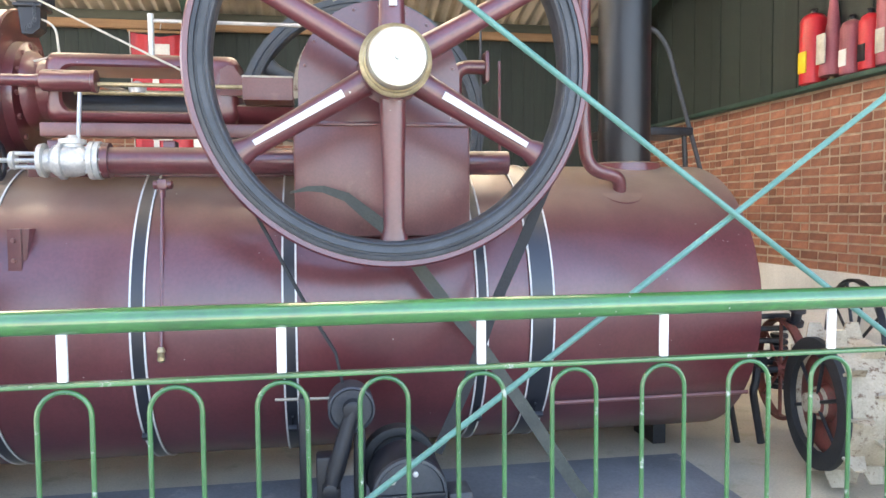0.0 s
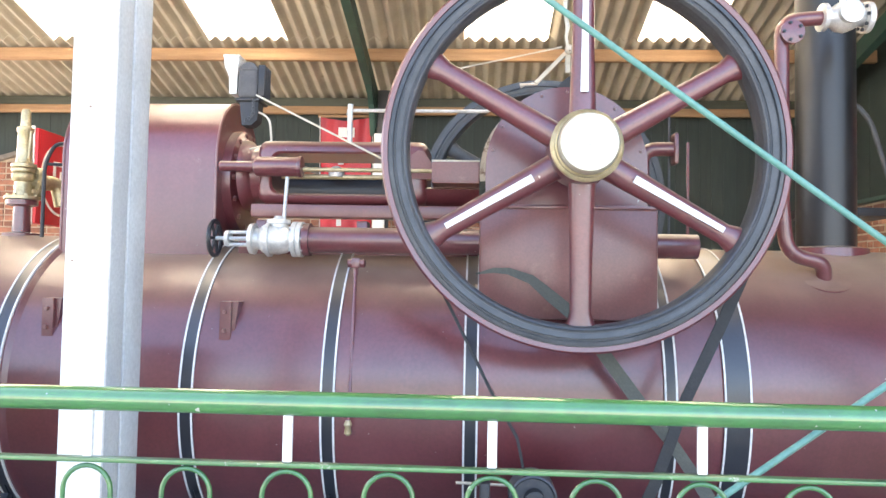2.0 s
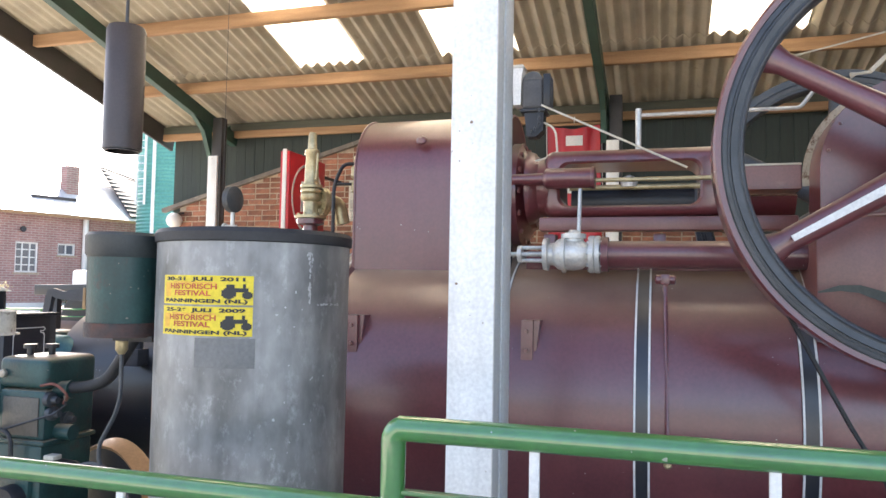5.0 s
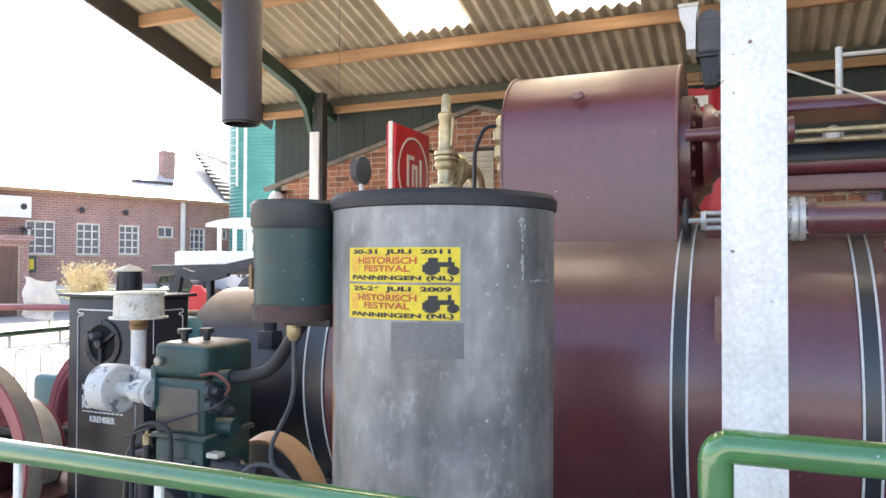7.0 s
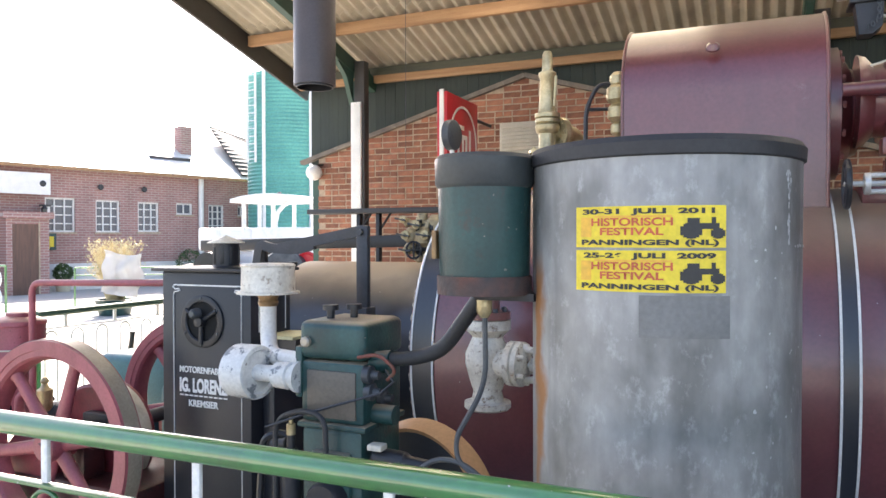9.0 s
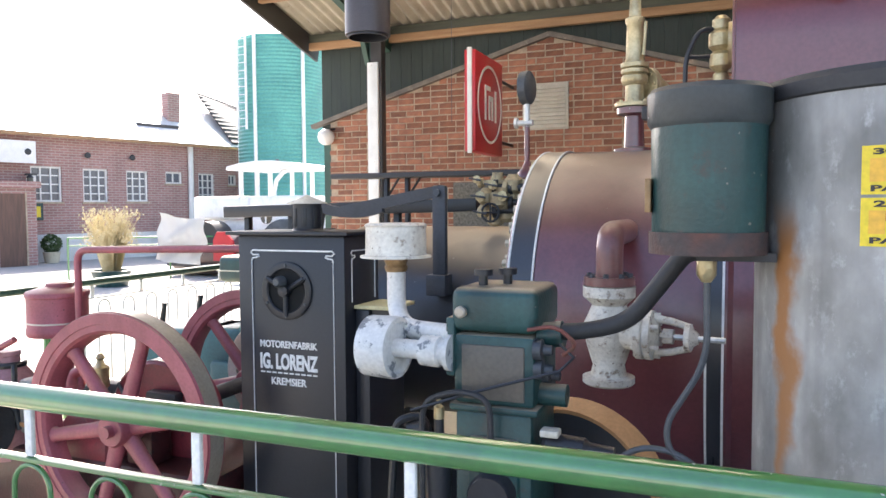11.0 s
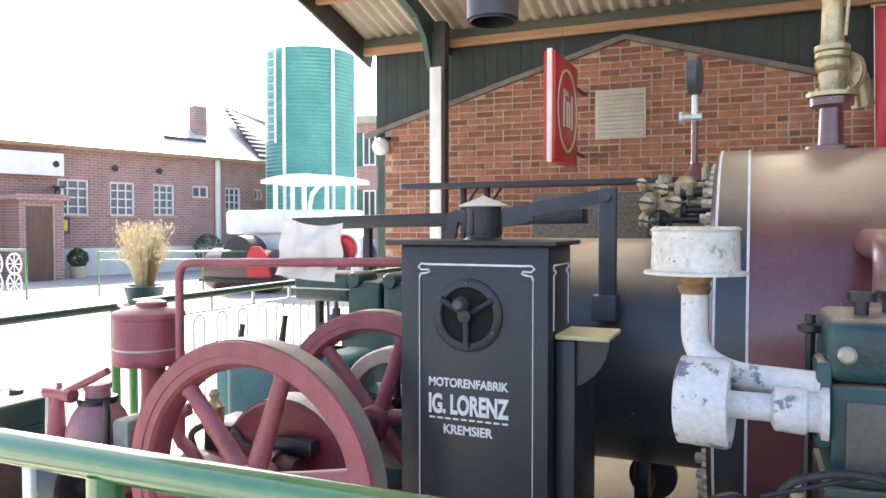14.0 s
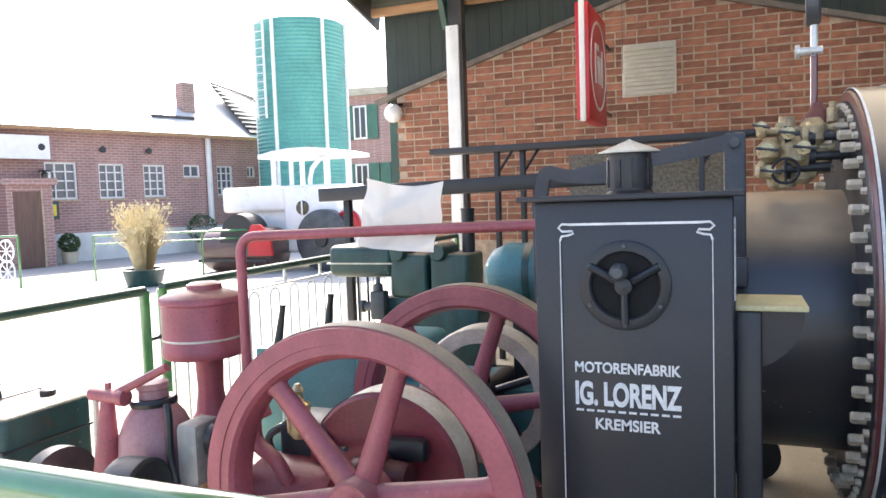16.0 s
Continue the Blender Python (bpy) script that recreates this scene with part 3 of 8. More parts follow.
def rafter(x):
    t = thing("rafter", (x, 8.5, 3.2), "dark green painted rafter with an arched knee brace at its foot", "beam", "roof rafters", "structure")
    bm = B()
    tube(bm, [(x, 9.05, roof_z(9.05) - 0.22), (x, 1.6, roof_z(1.6) - 0.22)], 0.1, flat=(0.09, 0.17))
    part("beam", bm, BEAM_GREEN, t, smooth=False)
    bm = B()
    pts = [(8.47, 3.18), (8.30, 3.52), (8.02, 3.72), (7.2, 3.93), (7.2, 4.02), (8.47, 3.72)]
    prism(bm, pts, Matrix.Translation((x - 0.03, 0, 0)) @ Matrix(((0, 0, 1, 0), (1, 0, 0, 0), (0, 1, 0, 0), (0, 0, 0, 1))), 0.06)
    part("brace", bm, BEAM_GREEN, t, smooth=False)
    bm = B()
    prism(bm, [(8.56, 3.28), (8.9, 3.62), (8.9, 3.72), (8.56, 3.5)], Matrix.Translation((x - 0.03, 0, 0)) @ Matrix(((0, 0, 1, 0), (1, 0, 0, 0), (0, 1, 0, 0), (0, 0, 0, 1))), 0.06)
    part("brace", bm, BEAM_GREEN, t, smooth=False)
    return t


def back_post(x):
    x += 0.115
    t = thing("post", (x, 8.5, 0), "steel post, white front edge and dark flank, under the roof", "post", "roof posts", "structure")
    part("flank", box(B(), x - 0.055, x + 0.085, 8.44, 8.56, 0, 3.72, 0.004), DARK_STEEL, t, "dark flank")
    part("front_flange", box(B(), x - 0.085, x + 0.055, 8.40, 8.437, 0, 3.20, 0.004), WHITE_PAINT, t, "white painted front flange")


for x in (-6.56, -1.38, 3.75):
    rafter(x)
    back_post(x)
bm = B()
tube(bm, [(-7.735, 9.25, roof_z(9.25) - 0.11), (-7.735, 1.5, roof_z(1.5) - 0.11)], 0.1, flat=(0.035, 0.27))
solid("fascia", bm, DARK_STEEL, "dark weathered verge board of the shed roof", "trim", kind="structure", smooth=False)
bm = box(B(), -7.76, 4.9, 1.52, 1.56, roof_z(1.55) - 0.2, roof_z(1.55) + 0.06)
solid("fascia", bm, BEAM_GREEN, "dark green front fascia board of the shed roof", "trim", kind="structure", smooth=False)


# front column, an H section: white front, grey flanks
def column(x):
    t = thing("column", (x, 2.1, 0), "steel roof column with white front flange and grey flanks", "column", "front columns", "structure")
    top = roof_z(2.1) - 0.2
    part("front_flange", box(B(), x - 0.065, x + 0.062, 2.02, 2.034, 0, top, 0.003), WHITE_PAINT, t, "chipped white front flange")
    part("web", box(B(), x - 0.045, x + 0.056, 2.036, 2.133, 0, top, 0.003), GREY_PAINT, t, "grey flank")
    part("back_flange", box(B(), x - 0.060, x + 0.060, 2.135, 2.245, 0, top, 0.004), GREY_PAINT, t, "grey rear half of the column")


for x in (-1.222, 3.05, -6.56):
    column(x)

# ---- the stationary steam engine ----
BY, BZ, BR = 4.24, 0.91, 0.79
engine = thing("steam_engine", (-0.4, BY, 0), "large maroon stationary steam engine on its horizontal boiler", "steam engine")
bm = B()
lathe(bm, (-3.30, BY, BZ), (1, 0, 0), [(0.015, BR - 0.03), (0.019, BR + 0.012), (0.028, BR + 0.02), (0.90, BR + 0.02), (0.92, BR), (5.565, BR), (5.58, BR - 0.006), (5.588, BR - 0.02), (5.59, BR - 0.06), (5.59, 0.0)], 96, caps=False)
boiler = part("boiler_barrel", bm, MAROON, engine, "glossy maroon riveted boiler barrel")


def band(x, w, wide_line=0.009):
    r = BR + 0.02 if x < -2.4 else BR  # the lagging is thicker at the furnace end
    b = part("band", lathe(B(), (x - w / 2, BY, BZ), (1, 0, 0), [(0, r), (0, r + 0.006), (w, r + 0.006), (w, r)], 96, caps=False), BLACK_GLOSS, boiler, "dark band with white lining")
    for e in (x - w / 2, x + w / 2 - wide_line):
        part("lining", lathe(B(), (e, BY, BZ), (1, 0, 0), [(0, r), (0, r + 0.009), (wide_line, r + 0.009), (wide_line, r)], 96, caps=False), WHITE_LINE, engine, "thin white lining")
    # the clamp where the band is drawn tight, low on the front
    a = radians(218)
    cy, cz = BY + math.cos(a) * (BR + 0.02), BZ + math.sin(a) * (BR + 0.02)
    bm = B()
    for k in (-0.035, 0.035):
        box(bm, x - w * 0.3, x + w * 0.3, -0.02, 0.02, k - 0.012, k + 0.012, 0.003, Matrix.Translation((0, cy, cz)) @ Matrix.Rotation(radians(-38), 4, "X"))
    rod(bm, (x, cy - 0.03, cz + 0.035), (x, cy + 0.03, cz - 0.05), 0.006, 8)
    part("band_clamp", bm, BLACK, engine)


for x, w in ((-1.50, 0.07), (-0.82, 0.07), (-0.145, 0.07), (0.78, 0.06), (1.085, 0.125), (-2.445, 0.07), (-3.2125, 0.115)):
    band(x, w)
for x in (2.0, -2.95):
    bm = prism(B(), [(4.12, 0.0), (4.40, 0.0), (4.40, 0.2)] + [(BY + BR * 0.98 * math.cos(radians(a)), BZ + BR * 0.98 * math.sin(radians(a))) for a in range(-80, -101, -10)] + [(4.12, 0.2)],
          Matrix.Translation((x, 0, 0)) @ Matrix(((0, 0, 1, 0), (1, 0, 0, 0), (0, 1, 0, 0), (0, 0, 0, 1))), 0.08)
    part("cradle", bm, BLACK, engine, "black saddle under the boiler", smooth=False)
tube(bm := B(), [(1.16, 3.545, 0.45), (2.26, 3.545, 0.455)], 0.011, 8)
part("drain_pipe", bm, MAROON_DUSTY, engine)
# end flange, bolts, furnace shell
flange = part("end_flange", lathe(B(), (-3.29, BY, BZ), (1, 0, 0), [(0, 0.40), (0, BR - 0.025), (0.012, BR - 0.012), (0.06, BR - 0.012), (0.06, 0.40)], 96, caps=False), BLACK, engine, "black bolted end flange")
bolt_ring(engine, (-3.29, BY, BZ), (-1, 0, 0), BR - 0.10, 44, 0.0195, 0.044, BOLT_PALE)
bolt_ring(engine, (-3.29, BY, BZ), (-1, 0, 0), BR - 0.038, 72, 0.013, 0.016, BOLT_PALE, name="rivet")
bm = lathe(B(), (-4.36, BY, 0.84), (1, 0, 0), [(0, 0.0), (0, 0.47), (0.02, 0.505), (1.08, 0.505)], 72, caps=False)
part("furnace_shell", bm, SOOT_BLACK, engine, "black furnace tube shell, scuffed, its top painted dusty and skylit")
for x in (-4.2, -3.6):
    part("trolley_axle", rod(B(), (x, BY - 0.42, 0.12), (x, BY + 0.42, 0.12), 0.03, 10), BLACK, engine)
    part("trolley_stay", box(B(), x - 0.03, x + 0.03, BY - 0.06, BY + 0.06, 0.12, 0.36, 0.006), BLACK, engine)
for x in (-4.2, -3.6):
    for s in (-0.42, 0.42):
        part("trolley_wheel", lathe(B(), (x, BY + s - 0.03, 0.12), (0, 1, 0), [(0, 0.03), (0, 0.12), (0.05, 0.12), (0.06, 0.10), (0.06, 0.03)], 24), BLACK, engine)

# dome casing: an arch section along x
pro = [(BY - 0.36, 1.55)] + [(BY - 0.36, 2.15)] + [(BY + 0.36 * math.cos(radians(a)), 2.15 + 0.36 * math.sin(radians(a))) for a in range(170, 9, -10)] + [(BY + 0.36, 2.15), (BY + 0.36, 1.55)]
yz = Matrix(((0, 0, 1, 0), (1, 0, 0, 0), (0, 1, 0, 0), (0, 0, 0, 1)))
bm = prism(B(), pro, Matrix.Translation((-2.39, 0, 0)) @ yz, 0.85)
dome = part("cylinder_casing", bm, MAROON, engine, "maroon arched sheet casing over the cylinder")
for x in (-2.395, -1.545):
    tube(bm := B(), [(x, p[0], p[1]) for p in pro], 0.0075, 8)
    part("casing_edge", bm, MAROON_DUSTY, dome, "dull rolled edge")
bm = lathe(B(), (-2.0, 3.875, 2.32), (0, -0.8, 0.6), [(0, 0.03), (0.01, 0.03), (0.03, 0.012)], 12)
part("casing_bolt", bm, MAROON, dome)

# cylinder cover, crosshead guide, rods
part("cylinder_cover", lathe(B(), (-1.54, BY, 2.05), (1, 0, 0), [(0, 0.30), (0.05, 0.30), (0.06, 0.27), (0.10, 0.20), (0.13, 0.19)], 40), MAROON, engine)
bolt_ring(engine, (-1.49, BY, 2.05), (1, 0, 0), 0.27, 14, 0.016, 0.02, MAROON_DUSTY)
# the bored guide: an open trunk with a long window at the front
r = 0.175
cx, cz = 4.08, 2.06

def rounded(x0, x1, z0, z1, r_, n_=6):
    out = []
    for cx_, cz_, a0 in ((x1 - r_, z1 - r_, 0), (x0 + r_, z1 - r_, 90), (x0 + r_, z0 + r_, 180), (x1 - r_, z0 + r_, 270)):
        out += [(cx_ + r_ * math.cos(radians(a0 + 90 * k / n_)), cz_ + r_ * math.sin(radians(a0 + 90 * k / n_))) for k in range(n_ + 1)]
    return out


# the trunk guide: a rounded casting with an oblong window right through it
bm = B()
loops = []
for out, y in ((rounded(-1.335, -0.40, 1.900, 2.248, 0.03), 4.24), (rounded(-1.335, -0.40, 1.900, 2.248, 0.05), 3.96), (rounded(-1.325, -0.41, 1.912, 2.234, 0.05), 3.925), (rounded(-1.305, -0.43, 1.935, 2.208, 0.05), 3.908),
               (rounded(-1.262, -0.545, 1.945, 2.185, 0.06), 3.906), (rounded(-1.250, -0.557, 1.955, 2.175, 0.06), 3.918), (rounded(-1.250, -0.557, 1.955, 2.175, 0.06), 4.24)):
    loops.append([bm.verts.new((x, y, z)) for x, z in out])
for a_, b_ in zip(loops, loops[1:] + loops[:1]):
    for k in range(len(a_)):
        bm.faces.new((a_[k], a_[(k + 1) % len(a_)], b_[(k + 1) % len(b_)], b_[k]))
trunk = part("trunk_guide", bm, MAROON, engine, "maroon trunk guide with an oblong window")
part("guide_neck", lathe(B(), (-1.43, 4.06, 2.07), (1, 0, 0), [(0, 0.20), (0.03, 0.19), (0.06, 0.155), (0.12, 0.16)], 40), MAROON, engine)
part("guide_inside", lathe(B(), (-1.2, cx, cz - 0.075), (1, 0, 0), [(0, 0.088), (0.62, 0.088)], 24), BLACK, engine, "oily black crosshead inside the guide")
low = [(cx + r * math.cos(radians(a)), cz + r * math.sin(radians(a))) for a in range(340, 199, -8)]
part("guide_extension", prism(B(), low + [(cx + (p[0] - cx) * 0.83, cz + (p[1] - cz) * 0.83) for p in low][::-1], Matrix.Translation((-0.41, 0, 0)) @ yz, 0.29), MAROON, engine)
part("piston_rod", rod(B(), (-1.2, 3.94, 2.05), (-0.3, 3.94, 2.05), 0.014), BRASS, engine, "bright piston rod")
part("oil_cup", lathe(B(), (-0.9, 3.94, 2.05), (0, 0, 1), [(0, 0.04), (0.03, 0.045), (0.05, 0.03), (0.06, 0.01)], 16), SILVER, engine)
part("valve_chest", lathe(B(), (-1.50, 3.82, 2.085), (1, 0, 0), [(0, 0.027), (0.18, 0.030), (0.19, 0.046), (0.20, 0.052), (0.42, 0.052), (0.425, 0.056), (0.44, 0.056), (0.445, 0.03)], 24), MAROON, engine)
part("valve_rod", rod(B(), (-1.08, 3.82, 2.072), (-0.15, 3.82, 2.07), 0.011), BRASS, engine)
bm = B()
prism(bm, [(-0.49, 2.04), (-0.49, 2.17), (-0.45, 2.195), (-0.42, 2.19), (-0.37, 2.115), (-0.37, 2.04)], front(0, 3.92, 0), 0.02)
part("rod_guard", bm, MAROON_DUSTY, engine, smooth=False)
bm = box(B(), -0.37, -0.12, 3.80, 3.82, 2.01, 2.12, 0.004)
box(bm, -0.37, -0.12, 3.98, 4.0, 2.01, 2.12, 0.004)
box(bm, -0.37, -0.12, 3.80, 4.0, 2.005, 2.025, 0.004)
part("oil_tray", bm, MAROON_DUSTY, engine, smooth=False)
part("tray_edge", box(B(), -0.372, -0.12, 3.798, 3.822, 2.118, 2.128, 0.003), CREAM, engine)
part("side_beam", box(B(), -1.35, -0.12, 3.88, 3.98, 1.822, 1.893, 0.008), MAROON_DUSTY, engine)
bm = box(B(), -1.42, -0.12, 3.90, 4.5, 1.62, 1.72, 0.01)
part("bed_plate", bm, MAROON, engine)
for x in (-1.3, -0.75, -0.3):
    part("bed_foot", box(B(), x - 0.03, x + 0.03, 3.92, 4.02, 1.70, 1.81, 0.006), MAROON, engine)

# lamp-like lubricator on the casing's shoulder
bm = box(B(), -1.457, -1.345, 3.92, 4.06, 2.478, 2.645, 0.02, seg=3)
lathe(bm, (-1.401, 4.05, 2.63), (0, -1, 0), [(0, 0.05), (0.004, 0.054), (0.116, 0.054), (0.12, 0.05)], 24)
lub = part("lubricator", bm, paint("dusty_grey_black", (0.10, 0.098, 0.10), (0.06, 0.058, 0.06), rough=0.55, scale=8, bump=0.15, lit_dust=0.3), engine, "dusty dark grey lubricator box with a round top")
for k in range(4):
    part("cooling_rib", box(B(), -1.344, -1.306, 3.925 + 0.034 * k, 3.938 + 0.034 * k, 2.49, 2.665, 0.004), BLACK, lub)
part("lubricator_foot", box(B(), -1.465, -1.33, 3.915, 4.07, 2.462, 2.479, 0.003), BLACK, lub)
part("lubricator_bracket", prism(B(), [(-1.445, 2.46), (-1.34, 2.46), (-1.345, 2.36), (-1.38, 2.33), (-1.43, 2.33)], front(0, 4.02, 0), 0.09), BLACK, engine, "dark bracket under the lubricator", smooth=False)
bm = prism(B(), [(-1.540, 2.716), (-1.455, 2.712), (-1.455, 2.69), (-1.462, 2.66), (-1.465, 2.505), (-1.505, 2.505), (-1.508, 2.60), (-1.535, 2.66)], front(0, 4.03, 0), 0.10)
part("lubricator_bowl", bm, SIGN_WHITE, lub, "milky white oil reservoir", smooth=False)
part("bowl_rim", box(B(), -1.543, -1.450, 3.922, 4.038, 2.705, 2.722, 0.004), VALVE_OLD, lub)
for k in range(9):
    z_ = 2.465 - 0.0145 * k
    x_ = -1.36 - (0.0 if k < 6 else 0.008 * (k - 5) ** 1.5)
    part("chain_link", tube(B(), [(x_ + 0.007 * math.cos(q * math.pi / 4) * (1 if k % 2 else 0.35), 3.905 + 0.006 * math.cos(q * math.pi / 4) * (0.2 if k % 2 else 1), z_ + 0.011 * math.sin(q * math.pi / 4)) for q in range(8)], 0.0025, 5, closed=True), GREY_IRON, lub)
bm = B()
tube(bm, [(-1.36, 3.93, 2.5), (-0.62, 3.86, 2.13)], 0.006, 6)
part("lubricator_rod", bm, CREAM, engine, "thin tan drive rod")
bm = B()
tube(bm, fillet([(-1.38, 3.95, 2.42), (-1.28, 3.95, 2.38), (-1.27, 3.96, 2.24), (-1.27, 4.0, 2.22)], 0.05), 0.006, 6)
tube(bm, fillet([(-1.27, 3.96, 2.25), (-1.33, 3.95, 2.215), (-1.39, 3.95, 2.20)], 0.02), 0.005, 6)
part("oil_pipe", bm, CREAM, engine)
bm = B()
tube(bm, fillet([(-0.86, 4.1, 2.24), (-0.86, 4.1, 2.455), (-0.075, 4.1, 2.455), (0.0, 4.1, 2.555)], 0.02), 0.010, 8)
rod(bm, (-0.86, 4.1, 2.22), (-0.86, 4.1, 2.49), 0.016, 10)
part("hand_rail", bm, SILVER, engine, "thin pale handrail over the guide")

# steam pipe and stop valve
PY, PZ = 3.74, 1.695
pipe = part("steam_pipe", lathe(B(), (-1.02, PY, PZ), (1, 0, 0), [(0, 0.085), (0.035, 0.085), (0.035, 0.066), (0.92, 0.066)], 28), MAROON, engine)
bolt_ring(engine, (-1.02, PY, PZ), (-1, 0, 0), 0.072, 8, 0.010, 0.016, SILVER)
bm = lathe(B(), (-1.30, PY, PZ), (1, 0, 0), [(0, 0.05), (0, 0.078), (0.022, 0.082), (0.026, 0.055), (0.05, 0.056), (0.07, 0.074), (0.09, 0.078), (0.092, 0.092), (0.108, 0.092), (0.112, 0.078), (0.15, 0.08), (0.19, 0.072), (0.205, 0.058), (0.222, 0.056), (0.225, 0.092), (0.246, 0.092), (0.25, 0.085), (0.254, 0.092), (0.275, 0.092)], 28)
lathe(bm, (-1.155, PY, PZ), (0, 0, 1), [(0, 0.05), (0.075, 0.05), (0.078, 0.062), (0.10, 0.062), (0.105, 0.03), (0.12, 0.02)], 18)
valve = part("stop_valve", bm, SILVER, engine, "silver painted stop valve body")
for q in range(8):
    a = q * math.pi / 4
    part("bolt", rod(B(), (-1.085, PY + 0.078 * math.cos(a), PZ + 0.078 * math.sin(a)), (-1.015, PY + 0.078 * math.cos(a), PZ + 0.078 * math.sin(a)), 0.009, 6), SILVER, valve)
    part("bolt", rod(B(), (-1.225, PY + 0.07 * math.cos(a), PZ + 0.07 * math.sin(a)), (-1.185, PY + 0.07 * math.cos(a), PZ + 0.07 * math.sin(a)), 0.008, 6), SILVER, valve)
bm = B()
for s in (-1, 1):
    rod(bm, (-1.42, PY, PZ + s * 0.032), (-1.30, PY, PZ + s * 0.032), 0.010, 8)
rod(bm, (-1.50, PY, PZ), (-1.28, PY, PZ), 0.011, 8)
lathe(bm, (-1.43, PY, PZ), (1, 0, 0), [(0, 0.042), (0.02, 0.045)], 16)
part("valve_yoke", bm, SILVER, valve)
bm = B()
tube(bm, [(-1.49, PY + 0.09 * math.cos(k * math.pi / 12), PZ + 0.09 * math.sin(k * math.pi / 12)) for k in range(24)], 0.012, 8, closed=True)
for k in range(3):
    t = k * math.pi / 3
    rod(bm, (-1.49, PY + 0.09 * math.cos(t), PZ + 0.09 * math.sin(t)), (-1.49, PY - 0.09 * math.cos(t), PZ - 0.09 * math.sin(t)), 0.008, 8)
part("hand_wheel", bm, BLACK, valve, "black iron handwheel")
part("valve_post", rod(B(), (-1.13, PY, PZ + 0.08), (-1.13, PY + 0.05, PZ + 0.33), 0.010), SILVER, valve)
part("pipe_support", rod(B(), (0.74, 3.74, 1.69), (0.98, 3.74, 1.69), 0.062, 24), MAROON, engine)

# crank case and its arched guard
case = part("crank_case", box(B(), -0.115, 0.735, 3.52, 4.9, 1.32, 1.865, 0.012), MAROON_DUSTY, engine, "maroon sheet crank case")
bm = prism(B(), [(-0.09, 1.866)] + arc(0.30, 2.06, 0.39, 180, 0, 28) + [(0.69, 1.866)], front(0, 3.80, 0), 0.25)
guard = part("crank_guard", bm, MAROON, engine, "arched maroon crank guard with riveted rim")
for k in range(9):
    a = radians(12 + k * 19.5)
    part("rivet", lathe(B(), (0.30 + 0.365 * math.cos(a), 3.55, 2.06 + 0.365 * math.sin(a)), (0, -1, 0), [(0, 0.008), (0.006, 0.006)], 8), MAROON_DUSTY, guard)
part("guard_rim", tube(B(), [(x, 3.80, z) for x, z in arc(0.30, 2.06, 0.402, 186, -6, 30)], 0.0, flat=(0.006, 0.035)), CREAM_RUST, guard, "pale dusty flange round the guard")
part("case_flange", box(B(), -0.125, 0.745, 3.508, 3.53, 1.85, 1.868, 0.003), MAROON, case)
bm = B()
tube(bm, fillet([(0.70, 3.72, 1.9), (0.70, 3.72, 2.18), (0.86, 3.72, 2.18)], 0.12), 0.036, 16)
box(bm, 0.85, 0.875, 3.675, 3.765, 2.10, 2.26, 0.012)
part("drain_elbow", bm, MAROON, engine)
part("thin_rod", rod(B(), (0.98, 3.9, 1.66), (0.98, 3.9, 2.25), 0.008, 8), MAROON, engine)
part("thin_rod", rod(B(), (0.84, 3.74, 1.7), (0.84, 3.74, 2.42), 0.006, 8), GREY_IRON, engine)
gov = part("governor_lever", tube(B(), [(0.165, 3.80, 2.535), (0.325, 3.80, 2.70)], 0.0, flat=(0.030, 0.02)), CREAM, engine, "cream governor lever")
part("lever_ball", lathe(B(), (0.333, 3.765, 2.702), (0, -1, 0), [(-0.02, 0.012), (0, 0.022), (0.02, 0.022), (0.028, 0.012)], 16), CREAM, gov)
part("lever_stop", tube(B(), [(0.085, 3.80, 2.522), (0.11, 3.80, 2.528), (0.17, 3.80, 2.532)], [0.015, 0.007, 0.007], 8), CREAM, gov)
part("lever_strut", box(B(), 0.318, 0.345, 3.79, 3.81, 2.59, 2.69, 0.003), CREAM, gov)
part("spindle_bracket", prism(B(), [(0.27, 2.50), (0.30, 2.54), (0.40, 2.615), (0.41, 2.60), (0.36, 2.50)], front(0, 3.83, 0), 0.05), BLACK, engine, smooth=False)
part("governor_spindle", rod(B(), (0.363, 3.80, 2.28), (0.363, 3.80, 2.68), 0.016, 12), BLACK, engine)
part("governor_cock", tube(B(), fillet([(0.385, 3.79, 2.58), (0.385, 3.79, 2.665), (0.44, 3.79, 2.672)], 0.02), 0.010, 8), BRASS, engine)
part("thin_rod", rod(B(), (0.392, 3.79, 2.34), (0.387, 3.79, 2.6), 0.006, 8), CREAM, engine)
part("pull_cord", tube(B(), [(0.333, 3.80, 2.70), (0.322, 3.80, 2.78), (0.330, 3.80, 2.84), (0.315, 3.80, 2.90), (0.318, 3.81, 3.05), (0.310, 3.83, 3.4), (0.310, 3.85, 5.0)], [0.008, 0.008, 0.012, 0.009, 0.016, 0.012, 0.008], 8), CREAM, engine, "pale knotted cord to the roof")
part("control_wire", tube(B(), [(-0.34, 3.80, 2.589), (-0.02, 3.80, 2.658), (0.30, 3.80, 2.728)], 0.004, 6), CREAM, engine, "thin pale control wire")

# flywheels
HX, HZ = 0.325, 2.07


